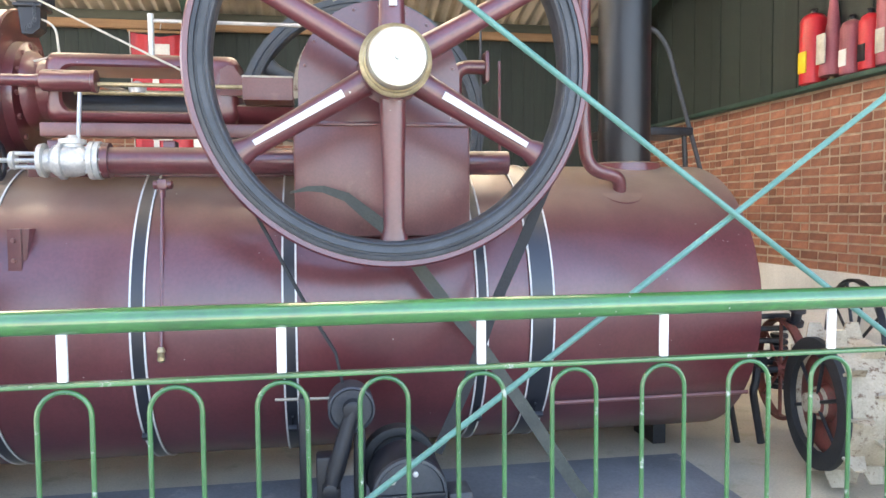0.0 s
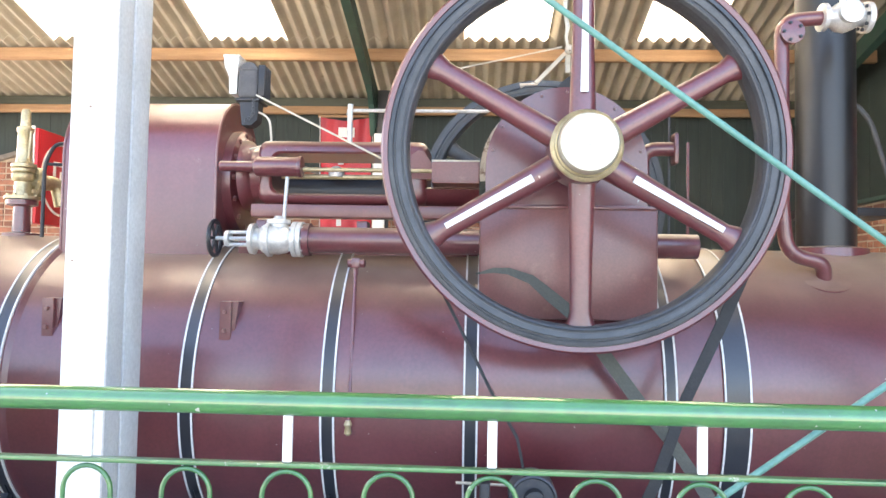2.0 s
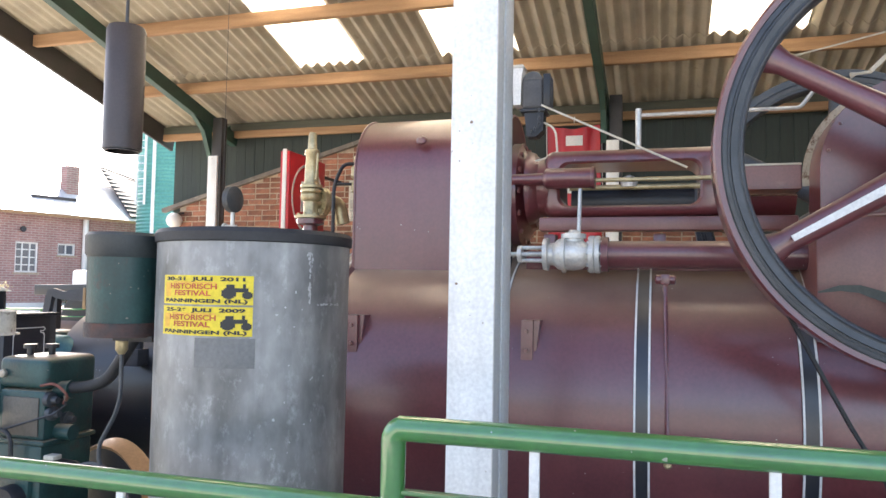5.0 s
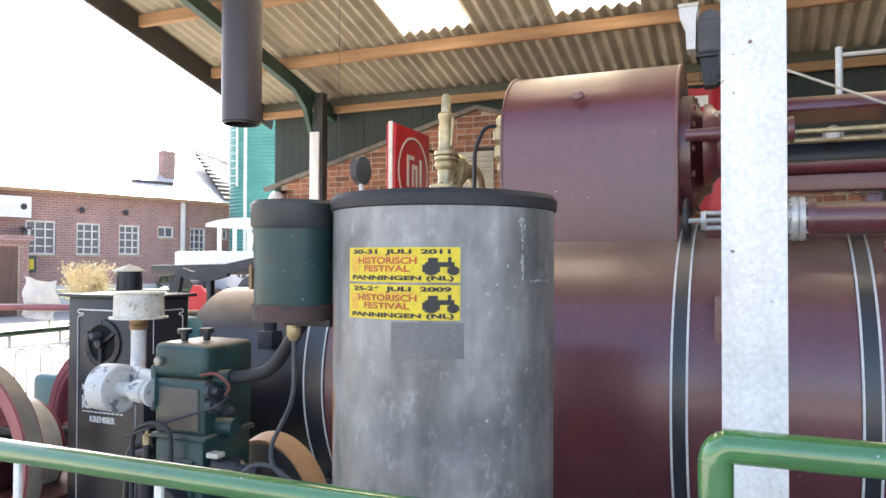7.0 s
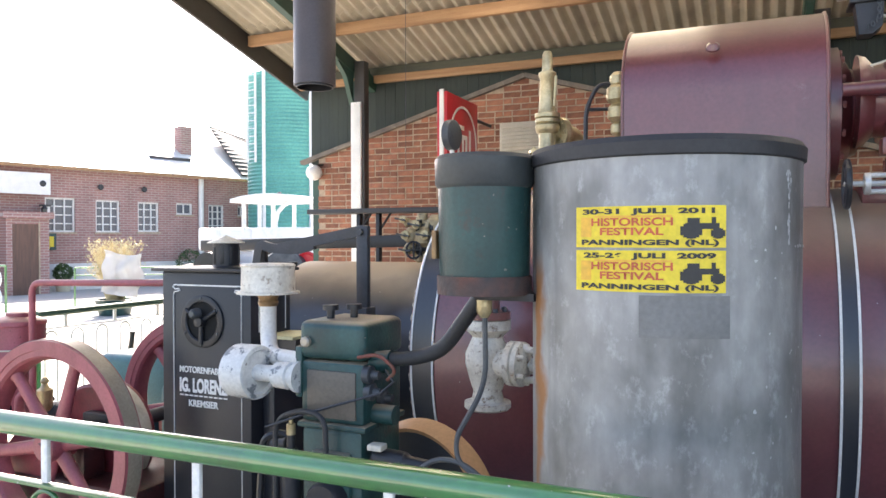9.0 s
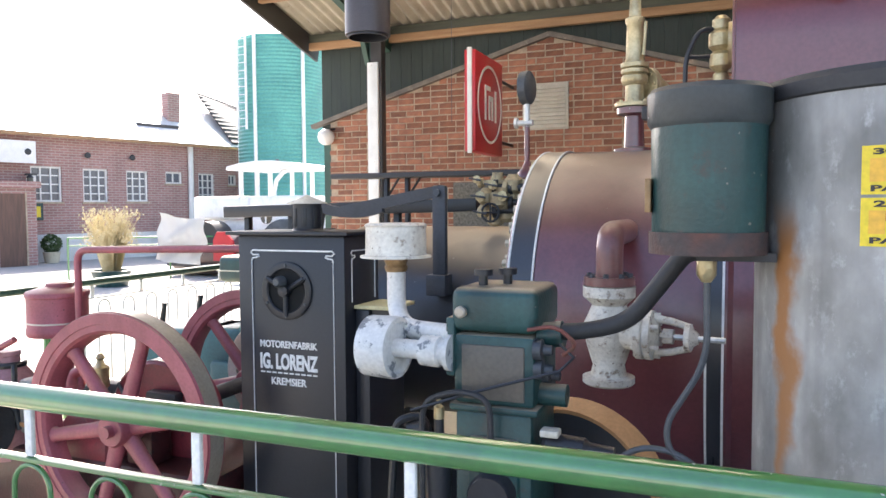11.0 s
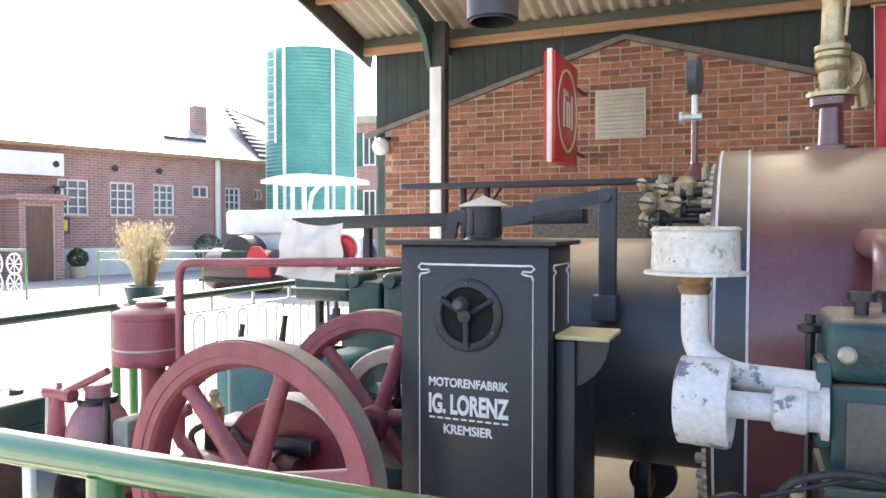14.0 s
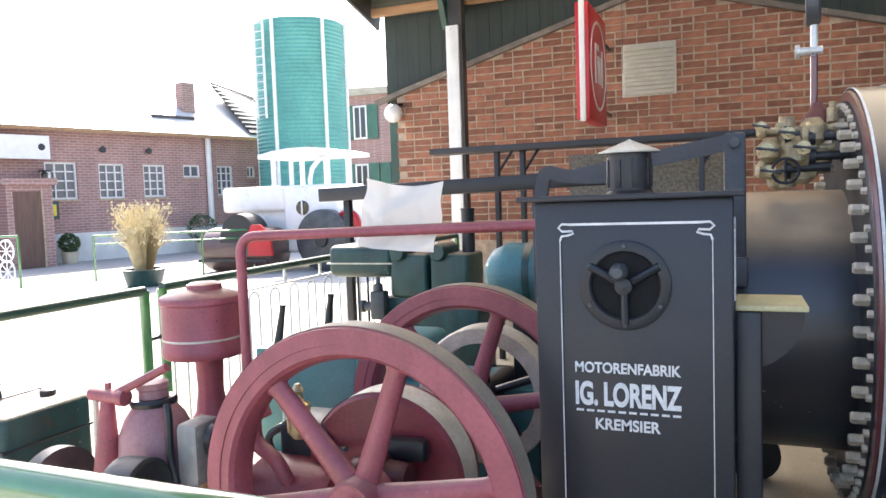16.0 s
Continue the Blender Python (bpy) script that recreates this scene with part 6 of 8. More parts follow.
for k in range(3):
    a = radians(90 + 180 + 120 * k)
    rod(bm, (fx, fy - 0.012, fz), (fx + 0.093 * math.cos(a), fy - 0.012, fz + 0.093 * math.sin(a)), 0.010, 8)
lathe(bm, (fx, fy - 0.004, fz), (0, -1, 0), [(0, 0.022), (0.03, 0.020), (0.034, 0.0)], 16)
part("vent_spider", bm, BLACK, lor)
bm = lathe(B(), (fx - 0.01, fy - 0.02, fz + 0.035), (0, -1, 0), [(0, 0.022), (0.03, 0.02), (0.04, 0.012)], 14)
part("vent_knob", bm, GREY_IRON, lor)
for k in range(6):
    a = radians(30 + 60 * k)
    part("screw", lathe(B(), (fx + 0.095 * math.cos(a), fy - 0.013, fz + 0.095 * math.sin(a)), (0, -1, 0), [(0, 0.006), (0.003, 0.005)], 8), GREY_IRON, lor)
bm = B()
yl = ly0 - 0.0015
zt = 1.288
xl, xr = lx0 + 0.065, lx1 - 0.045
for pts in ([(xl + 0.02, zt), (xr - 0.02, zt)], [(xl, zt - 0.035), (xl, 0.2)], [(xr, zt - 0.035), (xr, 0.2)], [(xl, 0.2), (xr, 0.2)]):
    tube(bm, [(x, yl, z) for x, z in pts], 0.0, flat=(0.006, 0.002) if pts[0][0] == pts[1][0] else (0.002, 0.006))
for s, x in ((1, xl), (-1, xr)):
    pts = [(x + s * 0.03, zt), (x + s * 0.005, zt + 0.001), (x - s * 0.004, zt - 0.008), (x + s * 0.006, zt - 0.017), (x + s * 0.03, zt - 0.016), (x + s * 0.034, zt - 0.022), (x + s * 0.02, zt - 0.027), (x + s * 0.004, zt - 0.029), (x, zt - 0.04)]
    tube(bm, [(px_, yl, pz_) for px_, pz_ in pts], 0.0032, 6)
part("lining", bm, WHITE_LINE, lor, "white scrolled lining")
bm = B()
xs_ = lx1 + 0.0015
ya, yb_ = ly0 + 0.05, ly1 - 0.04
tube(bm, [(xs_, ya, z) for z in (zt - 0.04, 1.10)], 0.0, flat=(0.002, 0.005))
tube(bm, [(xs_, yb_, z) for z in (zt - 0.04, 1.10)], 0.0, flat=(0.002, 0.005))
tube(bm, [(xs_, ya + 0.03, zt), (xs_, yb_ - 0.03, zt)], 0.0028, 6)
for e, y in ((1, ya), (-1, yb_)):
    tube(bm, [(xs_, y + e * q, z) for q, z in ((0.03, zt), (0.005, zt + 0.001), (-0.004, zt - 0.008), (0.006, zt - 0.017), (0.022, zt - 0.016), (0.024, zt - 0.023), (0.004, zt - 0.029), (0.0, zt - 0.04))], 0.0028, 6)
part("side_lining", bm, WHITE_LINE, lor, "white scrolled lining on the flank")
text("MOTORENFABRIK", 0.036, front(-3.916, ly0 - 0.001, 0.935), WHITE_LINE, lor, fit=0.250, bold=0.0009)
text("IG. LORENZ", 0.078, front(-3.916, ly0 - 0.001, 0.868), WHITE_LINE, lor, fit=0.252, bold=0.0030)
text("KREMSIER", 0.038, front(-3.916, ly0 - 0.001, 0.795), WHITE_LINE, lor, fit=0.154, bold=0.0009)
for k in range(10):
    part("lettering_bar", box(B(), -4.038 + k * 0.0255, -4.020 + k * 0.0255, ly0 - 0.003, ly0, 0.826, 0.831), WHITE_LINE, lor, smooth=False)
cx0, cy0 = -3.92, 2.95
part("vent_pipe", lathe(B(), (cx0, cy0, lz + 0.014), (0, 0, 1), [(0, 0.062), (0.008, 0.055), (0.105, 0.055)], 28), BLACK, lor)
part("vent_cap", lathe(B(), (cx0, cy0, lz + 0.117), (0, 0, 1), [(0, 0.055), (0.0, 0.078), (0.004, 0.078), (0.030, 0.012), (0.036, 0.0)], 28, caps=False), CREAM, lor, "pale conical cap")
# raised black bars painted for the dark of the pipe's slots
for k in range(8):
    a = radians(22 + 45 * k)
    part("slot", box(B(), -0.008, 0.008, -0.003, 0.003, -0.035, 0.035, 0.001, Matrix.Translation((cx0 + 0.055 * math.cos(a), cy0 + 0.055 * math.sin(a), lz + 0.065)) @ Matrix.Rotation(a + math.pi / 2, 4, "Z")), BLACK_INK, lor)

# ---- crossed tension rods in the front bay ----
for a, b in (((-1.15, 2.05, 3.17), (3.0, 2.05, 0.165)), ((-0.73, 2.075, 0.0), (3.0, 2.075, 2.663))):
    solid("tension_rod", rod(B(), a, b, 0.0095, 12), TEAL_ROD, "thin teal painted steel tension rod", "rod", "crossed rods")

# ---- red twin-flywheel engine ----
red = thing("red_engine", (-4.6, 2.8, 0), "faded red horizontal engine with two spoked flywheels", "engine")


def red_wheel(y, depth=0.085):
    cx_, cz_ = -4.56, 0.605
    t = part("flywheel", lathe(B(), (cx_, y, cz_), (0, 1, 0), [(0.012, 0.372), (0, 0.382), (0, 0.445), (0.006, 0.452), (depth, 0.452), (depth, 0.365), (0.05, 0.360), (0.012, 0.372)], 96, caps=False), RED_IRON, red, "faded red spoked flywheel")
    part("tread", lathe(B(), (cx_, y + 0.006, cz_), (0, 1, 0), [(0, 0.4535), (depth - 0.012, 0.4535)], 96, caps=False), TREAD, t, "worn bare iron tread")
    part("rim_step", lathe(B(), (cx_, y - 0.004, cz_), (0, 1, 0), [(0.01, 0.406), (0, 0.408), (0, 0.448), (0.01, 0.45)], 96, caps=False), RED_IRON, t)
    for k in range(6):
        a = radians(11 + 60 * k)
        u, v = Vector((math.cos(a), 0, math.sin(a))), Vector((-math.sin(a), 0, math.cos(a)))
        bm = B()
        rings = []
        for rr, w, h in ((0.04, 0.036, 0.03), (0.2, 0.030, 0.024), (0.35, 0.028, 0.022), (0.372, 0.04, 0.026)):
            c = Vector((cx_, y + 0.045, cz_)) + u * rr
            rings.append([bm.verts.new(c + v * w * math.cos(q * math.pi / 6) + Vector((0, 1, 0)) * h * math.sin(q * math.pi / 6)) for q in range(12)])
        for p, q in zip(rings, rings[1:]):
            for i in range(12):
                bm.faces.new((p[i], p[(i + 1) % 12], q[(i + 1) % 12], q[i]))
        part("spoke", bm, RED_IRON, t)
    part("hub", lathe(B(), (cx_, y - 0.02, cz_), (0, 1, 0), [(0, 0.03), (0, 0.058), (0.012, 0.066), (0.12, 0.066)], 32), RED_IRON, t)
    part("axle", rod(B(), (cx_, y - 0.045, cz_), (cx_, y + 0.1, cz_), 0.024, 16), RED_IRON, t)


red_wheel(2.58)
red_wheel(3.40)
part("crank_shaft", rod(B(), (-4.56, 2.6, 0.605), (-4.56, 3.5, 0.605), 0.035, 16), GREY_IRON, red)
part("crank_disc", lathe(B(), (-4.62, 2.86, 0.56), (0, 1, 0), [(0, 0.0), (0, 0.238), (0.012, 0.25), (0.13, 0.25), (0.15, 0.23)], 56, caps=False), RED_DEEP, red, "red crank cover disc")
part("crank_disc_edge", lathe(B(), (-4.62, 2.872, 0.56), (0, 1, 0), [(0, 0.252), (0.10, 0.252)], 56, caps=False), CREAM, red, "pale dusty edge")
bm = lathe(B(), (-4.66, 2.77, 0.60), (1, 0, 0), [(0, 0.03), (0.005, 0.055), (0.07, 0.06), (0.075, 0.068), (0.10, 0.068), (0.105, 0.055), (0.17, 0.05), (0.175, 0.02)], 24)
box(bm, -4.64, -4.50, 2.71, 2.83, 0.42, 0.58, 0.02)
part("bearing", bm, OILY_RED, red)
# black box added for the dark shadow above the bearing
part("bearing_cap", box(B(), -4.62, -4.46, 2.80, 2.855, 0.64, 0.70, 0.015), BLACK, red)
part("bed", box(B(), -5.45, -4.2, 2.70, 3.3, 0.12, 0.42, 0.03), OILY_RED, red, "oily dark red bed")
part("skid", box(B(), -5.6, -4.1, 2.66, 3.35, 0.0, 0.12, 0.01), DARK_STEEL, red, "dark oily timber skid")
bm = lathe(B(), (-5.05, 2.86, 0.44), (1, 0, 0), [(0, 0.13), (0.03, 0.15), (0.30, 0.15), (0.33, 0.12)], 36)
part("cylinder", bm, RED_DEEP, red)
tube(bm := B(), fillet([(-4.96, 2.80, 0.76), (-5.0, 2.78, 0.74), (-4.99, 2.77, 0.66), (-4.92, 2.77, 0.62), (-4.86, 2.78, 0.50)], 0.035), 0.022, 12)
part("frame_arm", bm, RED_IRON, red)
part("guide_block", box(B(), -5.02, -4.74, 2.92, 3.12, 0.40, 0.68, 0.03), BLACK, red, "oily black guide block")
tube(bm := B(), fillet([(-4.82, 2.86, 0.70), (-4.76, 2.84, 0.64), (-4.70, 2.80, 0.66)], 0.03), 0.008, 8)
tube(bm, fillet([(-5.0, 2.9, 0.5), (-5.0, 2.84, 0.66), (-4.9, 2.88, 0.72)], 0.03), 0.012, 8)
part("oil_pipe", bm, GREY_IRON, red)
bm = lathe(B(), (-4.855, 2.80, 0.68), (0, 0, 1), [(0, 0.02), (0.02, 0.034), (0.10, 0.036), (0.11, 0.02), (0.13, 0.012), (0.14, 0.02), (0.16, 0.008)], 14)
part("oiler", bm, BRASS, red, "brass oiler")
# round cooling can with neck
cx1, cy1 = -5.425, 3.08
can = part("cooling_can", lathe(B(), (cx1, cy1, 0.84), (0, 0, 1), [(0, 0.0), (0, 0.134), (0.010, 0.141), (0.034, 0.141), (0.042, 0.137), (0.185, 0.138), (0.190, 0.143), (0.206, 0.143), (0.214, 0.137), (0.240, 0.055), (0.243, 0.0)], 48, caps=False), RED_IRON, red, "round red cooling can")
part("can_lid", lathe(B(), (cx1 + 0.015, cy1, 1.068), (0, 0, 1), [(0, 0.062), (0.024, 0.060), (0.031, 0.045), (0.033, 0)], 32, caps=False), RED_IRON, can)
part("can_line", lathe(B(), (cx1, cy1, 0.902), (0, 0, 1), [(0, 0.1380), (0.004, 0.1395), (0.008, 0.1380)], 48, caps=False), CREAM, can, "thin cream line")
part("can_neck", lathe(B(), (cx1 + 0.02, cy1, 0.56), (0, 0, 1), [(0, 0.10), (0.03, 0.09), (0.08, 0.055), (0.16, 0.045), (0.29, 0.05)], 28), RED_IRON, red)
# sloping cylinder jacket with rocker
bm = lathe(B(), (-5.365, 2.78, 0.35), (-0.03, 0, 1), [(0, 0.115), (0.24, 0.118), (0.31, 0.112), (0.36, 0.092), (0.395, 0.066), (0.405, 0.06), (0.41, 0.046), (0.445, 0.044), (0.45, 0.05), (0.468, 0.048), (0.475, 0.02)], 36)
part("jacket", bm, PINK_IRON, red, "pinkish faded water jacket")
part("jacket_collar", lathe(B(), (-5.377, 2.78, 0.748), (-0.03, 0, 1), [(0, 0.07), (0.012, 0.073), (0.022, 0.068)], 24), BLACK, red)
bm = B()
tube(bm, [(-5.50, 2.70, 0.42), (-5.50, 2.70, 0.54), (-5.495, 2.70, 0.66), (-5.485, 2.70, 0.785)], [0.05, 0.046, 0.032, 0.02], 12)
lathe(bm, (-5.56, 2.70, 0.79), (1, 0, -0.03), [(0, 0.012), (0.01, 0.021), (0.06, 0.023), (0.12, 0.023), (0.13, 0.028), (0.15, 0.026), (0.155, 0.012)], 16)
tube(bm, [(-5.44, 2.70, 0.80), (-5.35, 2.71, 0.842), (-5.26, 2.72, 0.885)], 0.014, 10)
lathe(bm, (-5.48, 2.70, 0.80), (0, 0, 1), [(0, 0.01), (0.03, 0.01)], 8)
part("rocker", bm, RED_IRON, red)
part("push_rod", rod(B(), (-5.545, 2.69, 0.3), (-5.525, 2.69, 0.775), 0.009, 8), CREAM, red)
part("magneto_pulley", lathe(B(), (-5.31, 2.56, 0.53), (1, 0.15, 0), [(0, 0.06), (0, 0.125), (0.09, 0.125), (0.095, 0.115), (0.085, 0.10), (0.07, 0.03), (0.10, 0.028), (0.105, 0.01)], 32), BELT, red)
part("pulley_tread", lathe(B(), (-5.308, 2.56, 0.53), (1, 0.15, 0), [(0, 0.1265), (0.085, 0.1265)], 32, caps=False), GREY_IRON, red)
part("magneto", box(B(), -5.23, -5.15, 2.70, 2.82, 0.48, 0.72, 0.02), GALV, red, "scuffed grey magneto box")
part("magneto_band", box(B(), -5.235, -5.145, 2.695, 2.80, 0.515, 0.535, 0.004), OCHRE, red)
part("magneto_cap", lathe(B(), (-5.135, 2.77, 0.66), (1, 0, 0), [(0, 0.055), (0.02, 0.055), (0.025, 0.03)], 20), BLACK, red)
tube(bm := B(), fillet([(-5.27, 2.72, 0.77), (-5.255, 2.71, 0.74), (-5.25, 2.70, 0.62), (-5.22, 2.70, 0.50)], 0.03), 0.012, 8)
part("ignition_lead", bm, BLACK, red)
tube(bm := B(), fillet([(-5.16, 2.97, 0.55), (-5.16, 2.97, 1.262), (-3.98, 3.02, 1.285)], 0.06, 8), 0.0165, 14)
solid("red_pipe", bm, RED_IRON, "faded red bent pipe running to the black cabinet", "pipe")
bm = B()
n = 18
vs = [[None] * (n + 1) for _ in range(n + 1)]
for i in range(n + 1):
    for j in range(n + 1):
        s, t = i / n, j / n
        x = -4.71 + 0.258 * s - 0.06 * t * (1 - s) - 0.05 * t * s
        z = 1.432 - 0.21 * t - 0.018 * s + 0.012 * math.sin(3.1 * s) * (1 - t) * -1.6
        y = 3.035 + 0.012 * math.sin(5 * s + 2 * t) - 0.03 * (t - 0.7) ** 2 + 0.010 * math.sin(9 * t + 3 * s) + 0.006 * math.sin(17 * s - 6 * t) + 0.005 * math.sin(13 * (s + t))
        vs[i][j] = bm.verts.new((x, y - 0.012, z))
for i in range(n):
    for j in range(n):
        bm.faces.new((vs[i][j], vs[i + 1][j], vs[i + 1][j + 1], vs[i][j + 1]))
bmesh.ops.solidify(bm, geom=bm.faces[:], thickness=0.002)
solid("paper_sheet", bm, PAPER, "crumpled white paper notice in a sleeve hung on the red pipe", "sheet")

# ---- green and blue engines farther in ----
ge = thing("green_engine", (-5.6, 5.2, 0), "dark green stationary engine with a fuel tank and two cylinder heads", "engine")
bm = box(B(), -6.12, -5.66, 5.1, 5.4, 0.88, 1.085, 0.045, seg=4)
ft = part("fuel_tank", bm, PUMP_GREEN, ge)
part("tank_seam", box(B(), -6.125, -5.655, 5.095, 5.405, 0.965, 0.975, 0.002), CREAM, ft, "pale seam line")
for x in (-5.55, -5.28):
    h = part("cylinder_head", box(B(), x - 0.125, x + 0.125, 5.1, 5.4, 0.76, 1.03, 0.025, seg=3), PUMP_GREEN, ge)
    part("rocker_cap", lathe(B(), (x - 0.06, 5.06, 1.04), (0, 1, 0), [(0, 0.045), (0.02, 0.055), (0.25, 0.055)], 20), PUMP_GREEN, h)
part("block", box(B(), -5.75, -5.1, 5.12, 5.45, 0.25, 0.76, 0.03), PUMP_GREEN, ge)
part("base", box(B(), -5.9, -5.0, 5.0, 5.6, 0.0, 0.25, 0.02), BLACK, ge)
for x, z in ((-5.93, 0.86), (-5.86, 0.86)):
    part("fuel_pipe", rod(B(), (x, 5.15, 0.3), (x, 5.15, z + 0.04), 0.008, 8), BLACK, ge)
bm = box(B(), -5.80, -5.70, 5.05, 5.13, 0.62, 0.80, 0.012)
lathe(bm, (-5.75, 5.08, 0.80), (0, 0, 1), [(0, 0.03), (0.04, 0.03), (0.05, 0.015), (0.09, 0.012)], 12)
lathe(bm, (-5.80, 5.09, 0.70), (-1, 0, 0), [(0, 0.03), (0.05, 0.03), (0.055, 0.04), (0.075, 0.04)], 12)
part("injection_pump", bm, GREY_IRON, ge)
part("exhaust_stub", lathe(B(), (-5.2, 5.25, 1.03), (0, 0, 1), [(0, 0.04), (0.25, 0.04), (0.27, 0.045)], 16), BLACK, ge)
te = thing("blue_engine", (-5.0, 3.9, 0), "small blue-green engine with a round fuel tank", "engine")
TEAL = paint("blue_green_paint", (0.06, 0.20, 0.22), (0.04, 0.14, 0.165), rough=0.4, scale=6)
part("engine_block", box(B(), -5.58, -5.14, 3.72, 4.1, 0.0, 0.775, 0.05, seg=3), TEAL, te)
part("cross_cover", box(B(), -5.12, -4.96, 3.74, 4.0, 0.3, 0.80, 0.04), RED_DEEP, te, "deep red side cover")
bm = lathe(B(), (-4.62, 3.86, 1.05), (1, 0, 0), [(0, 0.0), (0.01, 0.06), (0.04, 0.10), (0.10, 0.125), (0.30, 0.125), (0.36, 0.10), (0.39, 0.06), (0.40, 0.0)], 32, caps=False)
part("fuel_tank", bm, TEAL, te)
part("tank_strap", lathe(B(), (-4.44, 3.86, 1.05), (1, 0, 0), [(0, 0.128), (0.03, 0.128)], 32, caps=False), PUMP_GREEN, te)
part("block", box(B(), -5.05, -4.25, 3.7, 4.05, 0.2, 0.62, 0.03), TEAL, te)
part("hopper", box(B(), -5.2, -4.85, 3.72, 4.0, 0.45, 0.80, 0.04, seg=3), TEAL, te)
part("belt_wheel", lathe(B(), (-4.55, 3.56, 0.62), (0, 1, 0), [(0, 0.20), (0, 0.255), (0.01, 0.262), (0.10, 0.262), (0.10, 0.20)], 48, caps=False), CREAM, te, "cream belt pulley rim")
bm = B()
for k in range(5):
    a = radians(20 + 72 * k)
    rod(bm, (-4.55, 3.61, 0.62), (-4.55 + 0.21 * math.cos(a), 3.61, 0.62 + 0.21 * math.sin(a)), 0.016, 8)
lathe(bm, (-4.55, 3.54, 0.62), (0, 1, 0), [(0, 0.045), (0.34, 0.045)], 16)
part("belt_wheel_spokes", bm, BLACK, te)
part("tank_stand", box(B(), -4.5, -4.38, 3.8, 3.92, 0.6, 0.93, 0.01), BLACK, te)
part("base", box(B(), -5.3, -4.2, 3.66, 4.1, 0.0, 0.2, 0.02), BLACK, te)
for x, z0, z1 in ((-6.0, 0.58, 0.81), (-5.69, 0.6, 0.875)):
    t = thing("hand_lever", (x, 4.4, 0), "black iron hand lever standing on a low block", "lever", "levers")
    bm = B()
    tube(bm, [(x - 0.05, 4.4, 0.2), (x - 0.04, 4.4, z0), (x, 4.4, z1 - 0.03), (x + 0.003, 4.4, z1)], [0.02, 0.026, 0.016, 0.02], 10)
    part("arm", bm, BLACK, t)
    part("foot", box(B(), x - 0.14, x + 0.06, 4.32, 4.48, 0.0, 0.58 if x < -5.8 else 0.2, 0.02), BLACK if x > -5.8 else TEAL, t)
gx, gz = -0.20, -0.04
bx = thing("green_case", (-5.98, 2.8, 0), "low dark green engine casing with a filler cap", "casing")
part("body", box(B(), -6.5 + gx, -5.80 + gx, 2.72, 3.10, 0.12, 0.70 + gz, 0.03, seg=3), PUMP_GREEN, bx)
part("seam", box(B(), -6.505 + gx, -5.795 + gx, 2.715, 3.105, 0.575 + gz, 0.585 + gz, 0.002), BLACK, bx)
part("trim_strip", box(B(), -6.5 + gx, -6.02 + gx, 2.708, 2.72, 0.50 + gz, 0.515 + gz, 0.003), CREAM, bx, "thin pale strip")
for x in (-6.07, -6.30):
    part("lid_joint", box(B(), x + gx, x + gx + 0.012, 2.73, 3.09, 0.695 + gz, 0.703 + gz, 0.002), BLACK, bx)
part("filler_cap", lathe(B(), (-6.14, 3.02, 0.70 + gz), (0, 0, 1), [(0, 0.03), (0.02, 0.03), (0.025, 0.02)], 16), BLACK, bx)
tube(bm := B(), [(-6.31 + 0.03 * math.cos(radians(a)), 2.93, 0.70 + gz + 0.045 * math.sin(radians(a))) for a in range(0, 181, 15)], 0.006, 8)
part("lifting_eye", bm, BLACK, bx)
part("feet", box(B(), -6.45 + gx, -5.85 + gx, 2.75, 3.07, 0.0, 0.12), BLACK, bx)
part("end_wheel", lathe(B(), (-5.80, 2.74, 0.43), (1, 0, 0.0), [(-0.17, 0.05), (-0.03, 0.05), (-0.03, 0.13), (0.0, 0.15), (0.05, 0.15), (0.06, 0.12)], 32), BLACK, bx)

# ---- black implement frames behind: long flat beams on legs ----
fr = thing("implement_frame", (-5.6, 5.8, 0), "long black painted timber beam on iron legs", "implement")
part("beam", box(B(), -6.55, -4.2, 5.72, 5.90, 1.395, 1.495, 0.008, Matrix.Translation((-5.4, 0, 1.45)) @ Matrix.Rotation(radians(-1.2), 4, "Y") @ Matrix.Translation((5.4, 0, -1.45))), BLACK, fr)
for x in (-6.35, -5.9, -4.9):
    part("leg", box(B(), x - 0.025, x + 0.025, 5.78, 5.84, 0.0, 1.43, 0.004), BLACK, fr)
fr2 = thing("implement_frame", (-4.8, 6.8, 0), "thin dark iron bench frame with bracketed legs against the wall", "implement")
part("beam", box(B(), -6.07, -2.9, 6.74, 6.95, 1.735, 1.785, 0.004), BLACK, fr2)
for x in (-5.5, -5.28, -3.9):
    part("leg", box(B(), x - 0.02, x + 0.02, 6.8, 6.86, 0.0, 1.757, 0.004), BLACK, fr2)
    part("bracket", rod(B(), (x, 6.83, 1.55), (x + 0.14, 6.83, 1.75), 0.012, 8), BLACK, fr2)
bm = box(B(), -5.0, -3.7, 7.3, 7.34, 1.25, 1.70, 0.004)
st = thing("stone_panel", (-4.4, 7.3, 0), "rough grey wire-mesh panel leaning behind the bench frame", "panel")
part("mesh_panel", bm, paint("mesh_grey", (0.22, 0.21, 0.18), (0.09, 0.085, 0.075), rough=0.8, scale=40, fine=160, bump=0.6), st)
for x in (-4.95, -3.75):
    part("stake", box(B(), x - 0.02, x + 0.02, 7.34, 7.38, 0, 1.7), BLACK, st)
